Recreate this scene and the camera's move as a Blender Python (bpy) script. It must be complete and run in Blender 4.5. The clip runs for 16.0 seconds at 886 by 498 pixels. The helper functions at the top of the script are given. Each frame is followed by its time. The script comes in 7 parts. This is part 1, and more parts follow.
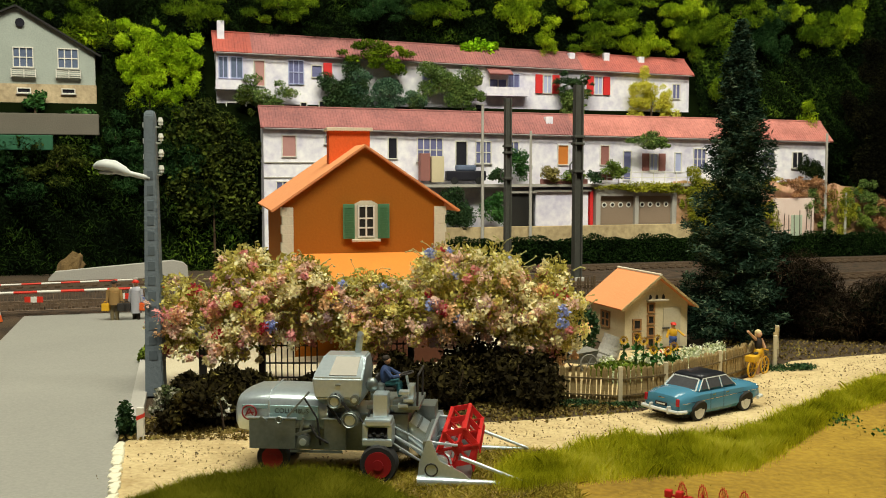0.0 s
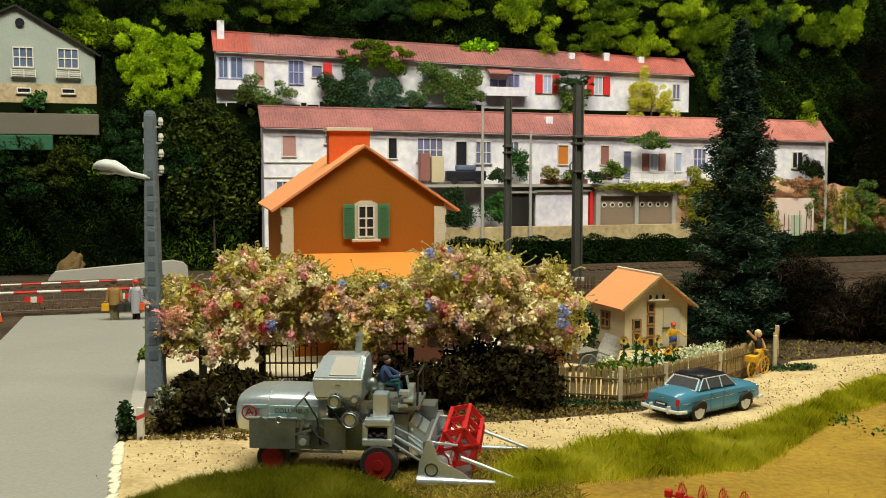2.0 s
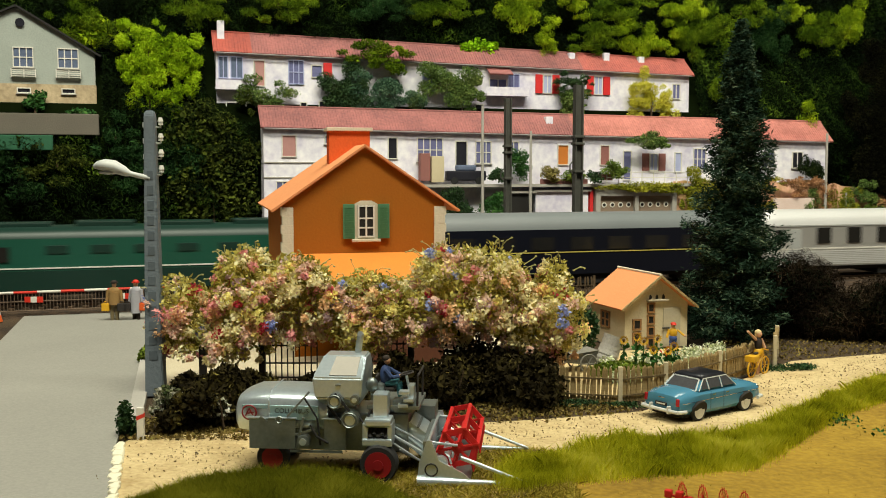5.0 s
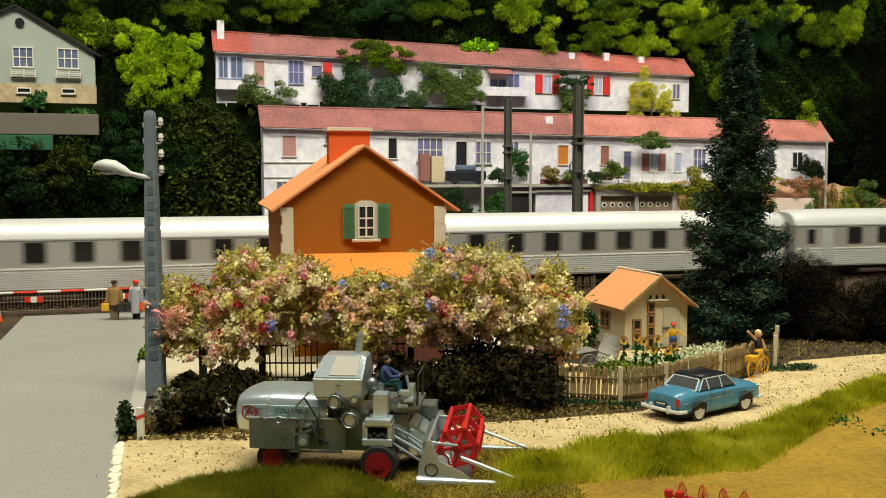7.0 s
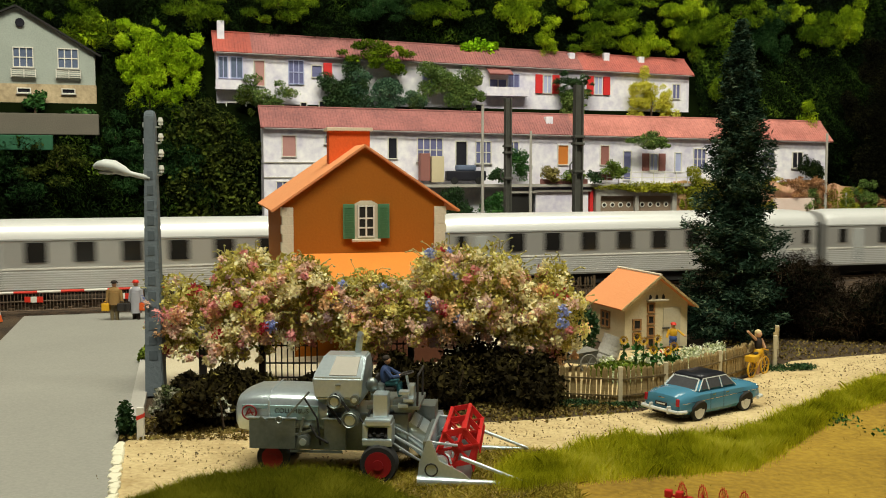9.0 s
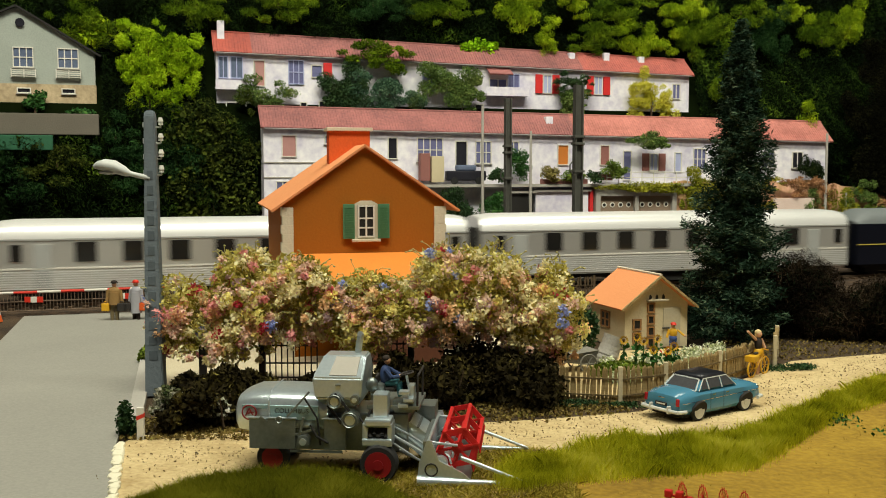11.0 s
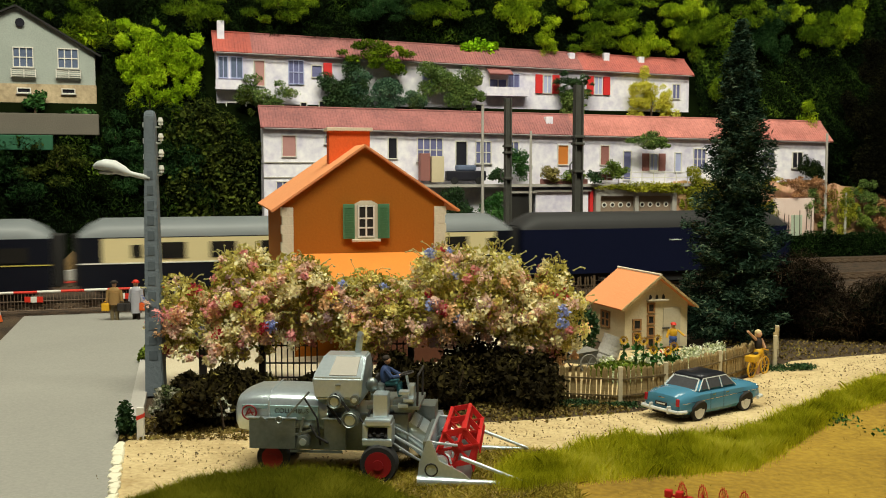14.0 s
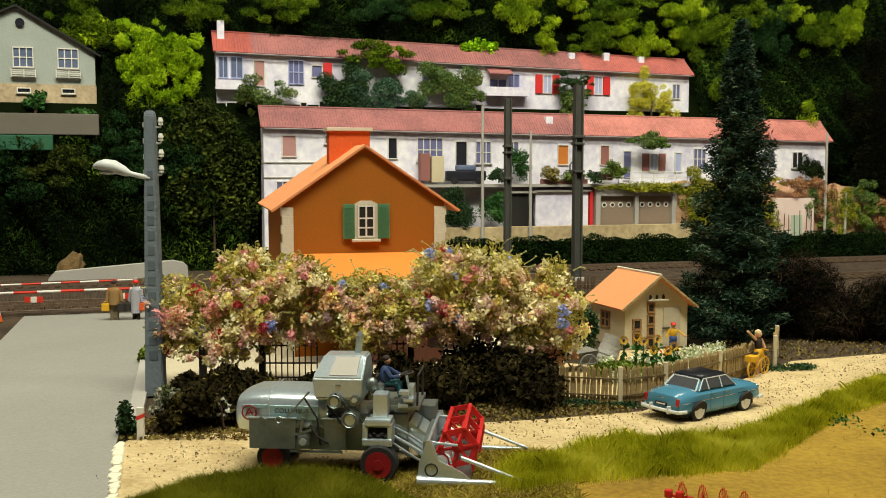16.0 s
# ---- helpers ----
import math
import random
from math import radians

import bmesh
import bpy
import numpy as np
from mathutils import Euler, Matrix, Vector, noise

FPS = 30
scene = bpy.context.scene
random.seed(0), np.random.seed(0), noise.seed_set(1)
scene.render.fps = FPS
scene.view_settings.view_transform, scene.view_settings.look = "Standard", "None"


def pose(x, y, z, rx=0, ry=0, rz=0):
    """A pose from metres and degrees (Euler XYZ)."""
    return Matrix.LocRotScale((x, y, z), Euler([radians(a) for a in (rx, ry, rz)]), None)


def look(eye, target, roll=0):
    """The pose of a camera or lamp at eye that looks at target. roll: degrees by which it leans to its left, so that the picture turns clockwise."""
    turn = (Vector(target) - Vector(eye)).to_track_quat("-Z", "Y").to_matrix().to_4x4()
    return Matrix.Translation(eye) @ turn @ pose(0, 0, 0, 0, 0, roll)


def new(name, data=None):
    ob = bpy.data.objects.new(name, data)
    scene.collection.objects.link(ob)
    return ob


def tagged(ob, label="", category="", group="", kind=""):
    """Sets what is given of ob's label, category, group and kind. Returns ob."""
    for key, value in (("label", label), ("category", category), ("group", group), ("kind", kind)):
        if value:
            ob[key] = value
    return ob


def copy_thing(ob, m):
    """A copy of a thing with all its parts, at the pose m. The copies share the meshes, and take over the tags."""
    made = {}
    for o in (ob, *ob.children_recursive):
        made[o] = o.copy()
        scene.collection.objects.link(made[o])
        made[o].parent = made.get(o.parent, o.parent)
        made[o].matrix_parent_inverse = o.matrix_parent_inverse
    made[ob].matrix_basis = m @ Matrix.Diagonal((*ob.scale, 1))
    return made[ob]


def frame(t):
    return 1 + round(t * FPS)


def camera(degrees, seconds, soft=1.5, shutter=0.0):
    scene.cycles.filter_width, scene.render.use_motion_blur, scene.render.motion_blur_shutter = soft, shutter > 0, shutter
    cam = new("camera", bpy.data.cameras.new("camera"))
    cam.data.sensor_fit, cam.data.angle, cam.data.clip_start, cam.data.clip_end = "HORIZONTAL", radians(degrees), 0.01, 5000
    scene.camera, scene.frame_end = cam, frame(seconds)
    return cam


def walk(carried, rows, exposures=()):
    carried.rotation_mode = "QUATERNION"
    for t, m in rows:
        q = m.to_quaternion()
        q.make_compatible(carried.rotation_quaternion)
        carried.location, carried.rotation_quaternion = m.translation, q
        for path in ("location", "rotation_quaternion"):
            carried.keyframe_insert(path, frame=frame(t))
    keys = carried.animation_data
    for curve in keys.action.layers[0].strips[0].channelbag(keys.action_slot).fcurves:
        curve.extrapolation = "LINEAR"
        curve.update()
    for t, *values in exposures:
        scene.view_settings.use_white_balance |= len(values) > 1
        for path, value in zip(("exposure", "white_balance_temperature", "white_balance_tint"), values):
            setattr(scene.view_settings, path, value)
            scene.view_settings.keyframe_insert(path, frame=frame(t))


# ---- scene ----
# A model railway in 1:87. All lengths below are full-size metres; P brings them to the model's true size.
P = 1 / 87
cam = camera(48.26, 16.0, soft=1.0, shutter=0.5)
EYE = pose(0, 0, 6.6 * P, 90 - 4.444, 0, 0)
walk(cam, [(0.0, EYE), (16.0, EYE)], [(0.0, 0.04), (4.0, 0.03), (6.5, 0.02), (7.8, 0.0), (9.0, -0.11), (13.0, -0.13), (14.4, 0.0), (15.5, 0.03), (16.0, 0.04)])

# ---- light: the hall's dim surroundings and the lamp bar over the layout ----
world = bpy.data.worlds.new("hall")
scene.world = world
world.use_nodes = True
world.node_tree.nodes["Background"].inputs[0].default_value = (1.0, 0.93, 0.82, 1)
world.node_tree.nodes["Background"].inputs[1].default_value = 0.04


def lamp_bar(name, x, y, z, tx, ty, tz, w, h, power, spread=180):
    d = bpy.data.lights.new(name, "AREA")
    d.shape, d.size, d.size_y, d.energy, d.color = "RECTANGLE", w, h, power, (0.99, 0.965, 0.775)
    d.spread = radians(spread)
    ob = new(name, d)
    ob.matrix_world = look((x, y, z), (tx, ty, tz))
    return tagged(ob, "warm lamp bar hung over the layout", "lamp")


lamp_bar("lamp_bar", 0.15, -0.05, 1.2, 0.10, 0.8, 0.16, 1.4, 0.2, 12.0, 110)
lamp_bar("lamp_bar", 0.05, 0.42, 1.05, 0.0, 0.45, 0.0, 1.5, 0.16, 6.6)


# ---- building helpers ----
def thing(name, label, category, x=0, y=0, z=0, rz=0, group="", kind=""):
    ob = new(name)
    ob.matrix_basis = pose(x * P, y * P, z * P, 0, 0, rz)
    ob.empty_display_size = 0.005
    return tagged(ob, label, category, group, kind)


def mesh_of(bm, name, smooth=False):
    bmesh.ops.scale(bm, vec=(P, P, P), verts=bm.verts)
    bmesh.ops.recalc_face_normals(bm, faces=bm.faces)
    me = bpy.data.meshes.new(name)
    bm.to_mesh(me)
    bm.free()
    if smooth:
        for f in me.polygons:
            f.use_smooth = True
        me.set_sharp_from_angle(angle=radians(38))
    return me


def part(name, bm, material, parent=None, label="", smooth=False):
    ob = new(name, mesh_of(bm, name, smooth))
    ob.data.materials.append(material)
    if parent is not None:
        ob.parent = parent
    return tagged(ob, label)


def solid(name, bm, material, label, category, x=0, y=0, z=0, rz=0, kind="", group="", smooth=False):
    ob = part(name, bm, material, None, "", smooth)
    ob.matrix_basis = pose(x * P, y * P, z * P, 0, 0, rz)
    return tagged(ob, label, category, group, kind)


def bag():
    return bmesh.new()


def box(bm, x0, x1, y0, y1, z0, z1, bevel=0.0):
    m = Matrix.Translation(((x0 + x1) / 2, (y0 + y1) / 2, (z0 + z1) / 2)) @ Matrix.Diagonal((x1 - x0, y1 - y0, z1 - z0, 1))
    v = bmesh.ops.create_cube(bm, size=1, matrix=m)["verts"]
    if bevel:
        es = list({e for w in v for e in w.link_edges})
        bmesh.ops.bevel(bm, geom=es, offset=bevel, segments=2, affect="EDGES", profile=0.6)
    return bm


def rod(bm, a, b, r, r2=None, n=8):
    a, b = Vector(a), Vector(b)
    m = Matrix.Translation((a + b) / 2) @ (b - a).to_track_quat("Z", "Y").to_matrix().to_4x4()
    bmesh.ops.create_cone(bm, cap_ends=True, segments=n, radius1=r, radius2=r if r2 is None else r2, depth=(b - a).length, matrix=m)
    return bm


def path(bm, pts, r, n=6):
    for a, b in zip(pts, pts[1:]):
        rod(bm, a, b, r, n=n)
    return bm


def bar(bm, a, b, w, h):
    """A square bar from a to b."""
    a, b = Vector(a), Vector(b)
    m = Matrix.Translation((a + b) / 2) @ (b - a).to_track_quat("Z", "Y").to_matrix().to_4x4() @ Matrix.Diagonal((w, h, (b - a).length, 1))
    bmesh.ops.create_cube(bm, size=1, matrix=m)
    return bm


def ball(bm, x, y, z, rx, ry, rz, seg=12, rings=8):
    m = Matrix.Translation((x, y, z)) @ Matrix.Diagonal((rx, ry, rz, 1))
    bmesh.ops.create_uvsphere(bm, u_segments=seg, v_segments=rings, radius=1, matrix=m)
    return bm


def prism(bm, poly, axis, lo, hi):
    """A polygon drawn in the two axes other than `axis` and pushed along it from lo to hi."""
    def at(p, q):
        return {"x": (q, p[0], p[1]), "y": (p[0], q, p[1]), "z": (p[0], p[1], q)}[axis]
    a = [bm.verts.new(at(p, lo)) for p in poly]
    b = [bm.verts.new(at(p, hi)) for p in poly]
    bm.faces.new(a)
    bm.faces.new(b[::-1])
    n = len(poly)
    for i in range(n):
        bm.faces.new((a[i], a[(i + 1) % n], b[(i + 1) % n], b[i]))
    return bm


def loft(bm, rings, close=True):
    """Skin over rings of points with equal counts."""
    vs = [[bm.verts.new(p) for p in r] for r in rings]
    n = len(rings[0])
    for a, b in zip(vs, vs[1:]):
        for i in range(n):
            bm.faces.new((a[i], a[(i + 1) % n], b[(i + 1) % n], b[i]))
    if close:
        bm.faces.new(vs[0])
        bm.faces.new(vs[-1][::-1])
    return bm


def slab(bm, a, b, c, d, thick):
    """A board over the corners a, b, c, d, with its thickness below."""
    q = [Vector(p) for p in (a, b, c, d)]
    nrm = (q[1] - q[0]).cross(q[3] - q[0]).normalized()
    if nrm.z < 0:
        nrm = -nrm
    return loft(bm, [q, [p - nrm * thick for p in q]])


def leaf_mesh(name, pts, sizes, rng, flat=0.0, long=1.0, up=0.0, thin=0.62):
    """Small four-cornered leaves at the points, turned at random."""
    pts = np.asarray(pts, float)
    n = len(pts)
    a = rng.normal(size=(n, 3))
    a[:, 2] *= 1 - flat
    a[:, 2] += up
    a /= np.linalg.norm(a, axis=1)[:, None]
    b = np.cross(a, rng.normal(size=(n, 3)))
    b /= np.linalg.norm(b, axis=1)[:, None] + 1e-9
    c = np.cross(a, b)
    s = np.asarray(sizes)[:, None] * 0.5
    v = np.stack([pts + a * s * long, pts + b * s * thin + c * s * 0.2, pts - a * s * long, pts - b * s * thin + c * s * 0.2], 1).reshape(-1, 3) * P
    me = bpy.data.meshes.new(name)
    me.vertices.add(4 * n)
    me.vertices.foreach_set("co", v.ravel())
    me.loops.add(4 * n)
    me.loops.foreach_set("vertex_index", np.arange(4 * n))
    me.polygons.add(n)
    me.polygons.foreach_set("loop_start", np.arange(n) * 4)
    me.update(calc_edges=True)
    return me


def crown_points(rng, blobs, n, shell=0.45):
    """n points in ellipsoids (x, y, z, rx, ry, rz), denser to the outside, in small clumps."""
    w = np.array([b[3] * b[5] + b[4] * b[5] for b in blobs])
    pick = rng.choice(len(blobs), size=n, p=w / w.sum())
    bl = np.array(blobs)[pick]
    d = rng.normal(size=(n, 3))
    d /= np.linalg.norm(d, axis=1)[:, None]
    lump = np.sin(d[:, 0] * 7 + pick) * np.sin(d[:, 1] * 6 + pick * 2) * np.sin(d[:, 2] * 8 + pick)
    r = (1 - shell * rng.random(n) ** 1.5) * (1 + 0.14 * lump)
    return bl[:, :3] + d * bl[:, 3:] * r[:, None]


def lumpy(blobs, seed, n=6, lo=0.3, hi=0.55):
    """Break smooth blobs up into uneven lumps."""
    rr = random.Random(seed)
    out = [(b[0], b[1], b[2], b[3] * 0.75, b[4] * 0.75, b[5] * 0.75) for b in blobs]
    for x, y, z, rx, ry, rz in blobs:
        for k in range(n):
            a, e, q = rr.uniform(0, 6.28), rr.uniform(-0.9, 1.4), rr.uniform(0.45, 0.9)
            f = rr.uniform(lo, hi)
            out.append((x + rx * q * math.cos(a) * math.cos(e), y + ry * q * math.sin(a) * math.cos(e), z + rz * q * math.sin(e), rx * f, ry * f, rz * f))
    return out


def leaves(name, blobs, n, size, material, parent=None, seed=1, shell=0.45, label="", spread=0.5, **kw):
    rng = np.random.default_rng(seed)
    pts = crown_points(rng, blobs, n, shell)
    ob = new(name, leaf_mesh(name, pts, size * (1 - spread + 2 * spread * rng.random(n)), rng, **kw))
    ob.data.materials.append(material)
    if parent is not None:
        ob.parent = parent
    return tagged(ob, label)


# ---- materials ----
def mat(name, c1, c2=None, rough=0.7, metal=0.0, grain=3.0, bump=0.0, stain=0.25, detail=12.0, spec=0.4, island=0.0, coat=0.0):
    """A painted or natural surface: two colours mixed by noise at two sizes (per full-size metre), with fine relief."""
    m = bpy.data.materials.new(name)
    m.use_nodes = True
    t = m.node_tree
    n, l = t.nodes, t.links
    b = n["Principled BSDF"]
    b.inputs["Roughness"].default_value = rough
    b.inputs["Metallic"].default_value = metal
    b.inputs["Specular IOR Level"].default_value = spec
    b.inputs["Coat Weight"].default_value = coat
    c2 = c2 or tuple(x * 0.72 for x in c1)
    tc = n.new("ShaderNodeTexCoord")
    big = n.new("ShaderNodeTexNoise")
    big.inputs["Scale"].default_value = grain / P * 0.35
    big.inputs["Detail"].default_value = 4
    fine = n.new("ShaderNodeTexNoise")
    fine.inputs["Scale"].default_value = detail / P
    fine.inputs["Detail"].default_value = 3
    for x in (big, fine):
        l.new(tc.outputs["Object"], x.inputs["Vector"])
    add = n.new("ShaderNodeMath")
    add.operation = "MULTIPLY_ADD"
    add.inputs[1].default_value = 0.45
    l.new(fine.outputs[0], add.inputs[0])
    sc = n.new("ShaderNodeMath")
    sc.operation = "MULTIPLY"
    sc.inputs[1].default_value = 0.55
    l.new(big.outputs[0], sc.inputs[0])
    l.new(sc.outputs[0], add.inputs[2])
    val = add.outputs[0]
    if island:
        g = n.new("ShaderNodeNewGeometry")
        mx = n.new("ShaderNodeMix")
        mx.inputs[0].default_value = island
        l.new(val, mx.inputs[2])
        l.new(g.outputs["Random Per Island"], mx.inputs[3])
        val = mx.outputs[0]
    ramp = n.new("ShaderNodeValToRGB")
    ramp.color_ramp.elements[0].position = 0.5 - stain - 0.04 if not island else 0.1
    ramp.color_ramp.elements[1].position = 0.5 + stain + 0.04 if not island else 0.9
    ramp.color_ramp.elements[0].color = (*c2, 1)
    ramp.color_ramp.elements[1].color = (*c1, 1)
    l.new(val, ramp.inputs[0])
    l.new(ramp.outputs[0], b.inputs["Base Color"])
    if bump:
        bp = n.new("ShaderNodeBump")
        bp.inputs["Strength"].default_value = min(1.0, bump)
        bp.inputs["Distance"].default_value = 0.05 * P * max(1.0, bump)
        l.new(fine.outputs[0], bp.inputs["Height"])
        l.new(bp.outputs[0], b.inputs["Normal"])
    return m


def glow(name, c, strength):
    m = bpy.data.materials.new(name)
    m.use_nodes = True
    b = m.node_tree.nodes["Principled BSDF"]
    b.inputs["Base Color"].default_value = (*c, 1)
    b.inputs["Emission Color"].default_value = (*c, 1)
    b.inputs["Emission Strength"].default_value = strength
    return m


def leaf_mat(name, *cols, rough=0.9, grain=0.5, positions=None, single=0.62, patch=1.3, thin_leaf=0.0):
    """Leaves: each takes one of the colours by chance; a slow noise shifts whole patches."""
    m = bpy.data.materials.new(name)
    m.use_nodes = True
    t = m.node_tree
    n, l = t.nodes, t.links
    b = n["Principled BSDF"]
    b.inputs["Roughness"].default_value = rough
    b.inputs["Specular IOR Level"].default_value = 0.06
    g = n.new("ShaderNodeNewGeometry")
    tc = n.new("ShaderNodeTexCoord")
    no = n.new("ShaderNodeTexNoise")
    no.inputs["Scale"].default_value = grain / P
    no.inputs["Detail"].default_value = 3
    l.new(tc.outputs["Object"], no.inputs["Vector"])
    mx = n.new("ShaderNodeMath")
    mx.operation = "MULTIPLY_ADD"
    mx.inputs[1].default_value = single
    l.new(g.outputs["Random Per Island"], mx.inputs[0])
    s2 = n.new("ShaderNodeMath")
    s2.operation = "MULTIPLY_ADD"
    s2.inputs[1].default_value = patch
    s2.inputs[2].default_value = 0.5 - single / 2 - patch / 2
    l.new(no.outputs[0], s2.inputs[0])
    l.new(s2.outputs[0], mx.inputs[2])
    ramp = n.new("ShaderNodeValToRGB")
    e = ramp.color_ramp.elements
    while len(e) < len(cols):
        e.new(0.5)
    for i, c in enumerate(cols):
        e[i].position = positions[i] if positions else i / (len(cols) - 1)
        e[i].color = (*c, 1)
    l.new(mx.outputs[0], ramp.inputs[0])
    l.new(ramp.outputs[0], b.inputs["Base Color"])
    if thin_leaf:
        tr = n.new("ShaderNodeBsdfTranslucent")
        l.new(ramp.outputs[0], tr.inputs["Color"])
        both = n.new("ShaderNodeMixShader")
        both.inputs[0].default_value = thin_leaf
        l.new(b.outputs[0], both.inputs[1])
        l.new(tr.outputs[0], both.inputs[2])
        l.new(both.outputs[0], n["Material Output"].inputs["Surface"])
    return m


ASPHALT = mat("asphalt_paint", (0.32, 0.31, 0.275), (0.23, 0.225, 0.20), rough=0.85, grain=0.35, bump=0.25, stain=0.16)
SAND = mat("sandy_track", (0.68, 0.54, 0.29), (0.38, 0.27, 0.12), rough=0.95, grain=2.0, bump=1.0, stain=0.15, detail=7)
EARTH = mat("dark_earth", (0.085, 0.055, 0.028), (0.02, 0.013, 0.008), rough=1, grain=1.2, bump=0.8, stain=0.15)
FIELD = mat("straw_field", (0.38, 0.24, 0.026), (0.19, 0.11, 0.010), rough=1, grain=0.9, bump=0.9, stain=0.11, detail=6)
BALLAST = mat("ballast", (0.085, 0.052, 0.03), (0.013, 0.009, 0.006), rough=1, grain=4, bump=1, stain=0.1, detail=8)
ORANGE = mat("orange_render", (0.40, 0.125, 0.003), (0.32, 0.095, 0.0025), rough=0.85, grain=0.7, bump=0.15)
ROOF = mat("orange_roof_card", (0.80, 0.33, 0.14), (0.68, 0.26, 0.10), rough=0.8, grain=1, bump=0.2)
CHIM = mat("red_orange_brick", (0.78, 0.13, 0.02), (0.6, 0.09, 0.015), rough=0.8, grain=2, bump=0.3)
STONE = mat("pale_stone", (0.72, 0.66, 0.52), (0.56, 0.50, 0.38), rough=0.9, grain=3, bump=0.3)
GREENP = mat("green_shutter_paint", (0.10, 0.26, 0.13), (0.06, 0.18, 0.09), rough=0.6, grain=3)
WHITEP = mat("white_paint", (0.78, 0.76, 0.70), (0.62, 0.60, 0.54), rough=0.6, grain=2)
CREAM = mat("cream_card", (0.66, 0.57, 0.38), (0.50, 0.42, 0.27), rough=0.85, grain=2, bump=0.2)
# Near-black for glass, and for the shade in solid-filled holes and the lean-to.
BLACKV = mat("dark_glass_and_hole_shade", (0.02, 0.018, 0.015), (0.01, 0.01, 0.01), rough=0.6)
IRON = mat("black_iron", (0.035, 0.03, 0.028), (0.02, 0.018, 0.016), rough=0.6, grain=4)
CONC = mat("grey_concrete_pole", (0.20, 0.24, 0.27), (0.13, 0.16, 0.19), rough=0.8, grain=2, bump=0.3)
PALEC = mat("pale_concrete", (0.46, 0.44, 0.40), (0.33, 0.31, 0.28), rough=0.9, grain=1, bump=0.4)
LAMPW = mat("pale_grey_plastic", (0.62, 0.64, 0.62), (0.5, 0.52, 0.5), rough=0.45, grain=4)
WOODF = mat("weathered_wood", (0.50, 0.37, 0.17), (0.22, 0.15, 0.06), rough=0.9, grain=5, bump=0.5, stain=0.12)
# Rail wood darkened so the rails draw the shadow lines across the pickets.
RAILW = mat("rail_wood_shadow_tone", (0.20, 0.14, 0.06), (0.09, 0.06, 0.028), rough=0.9, grain=5, bump=0.4)
BARK = mat("bark", (0.10, 0.06, 0.03), (0.04, 0.025, 0.015), rough=1, grain=6, bump=0.8)
MAST = mat("dark_mast_steel", (0.085, 0.085, 0.07), (0.04, 0.04, 0.035), rough=0.7, grain=3)
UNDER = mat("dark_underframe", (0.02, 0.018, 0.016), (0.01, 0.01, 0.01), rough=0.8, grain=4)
GREYP = mat("grey_door_paint", (0.42, 0.43, 0.42), (0.34, 0.35, 0.34), rough=0.5)
# ---- ground ----
TRX, TRY, TRA = -18.76, 47.95, 16.81      # where the track's own axes begin, and their turn


def on_track(ob, s=0, n=0, z=0, turn=0):
    ca, sa = math.cos(radians(TRA)), math.sin(radians(TRA))
    ob.matrix_basis = pose((TRX + ca * s - sa * n) * P, (TRY + sa * s + ca * n) * P, z * P, 0, 0, TRA + turn)
    return ob


def sheet(bm, poly, z0, z1):
    return prism(bm, poly, "z", z0, z1)


def build_ground():
    bm = bag()
    sheet(bm, [(-150, -60), (420, -60), (420, 240), (-150, 240)], -1.0, -0.04)
    solid("ground", bm, EARTH, "dark brown earth base of the layout", "ground", kind="structure")
    # road to the level crossing
    bm = bag()
    sheet(bm, [(-4.6, 8), (-6.81, 19.6), (-7.9, 23.4), (-9.2, 29), (-13.0, 43.5), (-14.3, 49), (-20.6, 50), (-19.2, 45), (-17.3, 38.2), (-14, 27), (-11.5, 12)], -0.04, 0.03)
    solid("road", bm, ASPHALT, "smooth grey painted road to the crossing", "road", kind="structure")
    # sandy farm track
    bm = bag()
    sheet(bm, [(-7.9, 23.4), (-6.6, 19.0), (-1, 20.5), (3.5, 22.6), (9.5, 25.6), (13, 29.5), (19, 34.0), (34, 41), (34, 43), (16, 35.6), (12.2, 34.2), (10, 31.6), (5.5, 26.9), (2.6, 26.0), (-1, 25.2), (-4, 24.8), (-7.6, 24.4)], -0.04, 0.012)
    solid("farm_track", bm, SAND, "pale sandy farm track with loose crumbs", "path", kind="structure")
    # field in the corner
    bm = bag()
    sheet(bm, [(-8, 8), (30, 8), (34, 40.5), (19, 33.7), (13, 29.0), (8.5, 25.0), (3.5, 22.0), (0.5, 20.6), (-6.0, 19.0)], -0.04, 0.02)
    solid("field", bm, FIELD, "golden straw-coloured stubble field", "field", kind="structure")
    # worn earth round the harvester
    bm = bag()
    sheet(bm, [(-3.4, 18.9), (-3.2, 21.2), (-1.5, 21.9), (0.5, 22.6), (1.8, 23.2), (2.7, 22.7), (2.2, 20.6), (1.2, 18.9)], -0.04, 0.035)
    solid("worn_earth", bm, mat("brown_worn_earth", (0.36, 0.25, 0.08), (0.15, 0.10, 0.03), rough=1, grain=2, bump=0.8, stain=0.13, detail=6), "trodden brown earth round the harvester", "earth", kind="structure")
    # yard behind the hedge
    bm = bag()
    sheet(bm, [(-8.2, 28.5), (2, 28.5), (4, 41), (-12.0, 43)], -0.04, 0.008)
    solid("yard", bm, mat("pale_gravel_yard", (0.62, 0.55, 0.40), (0.42, 0.36, 0.24), rough=0.95, grain=2, bump=0.6), "pale gravel yard round the house", "yard", kind="structure")
    # track bed
    bm = bag()
    prism(bm, [(-3.2, -0.04), (-2.4, 0.1), (12.5, 0.12), (13.2, -0.04)], "x", -110, 380)
    on_track(solid("track_bed", bm, BALLAST, "brown stone ballast under the tracks", "ballast", kind="structure"))


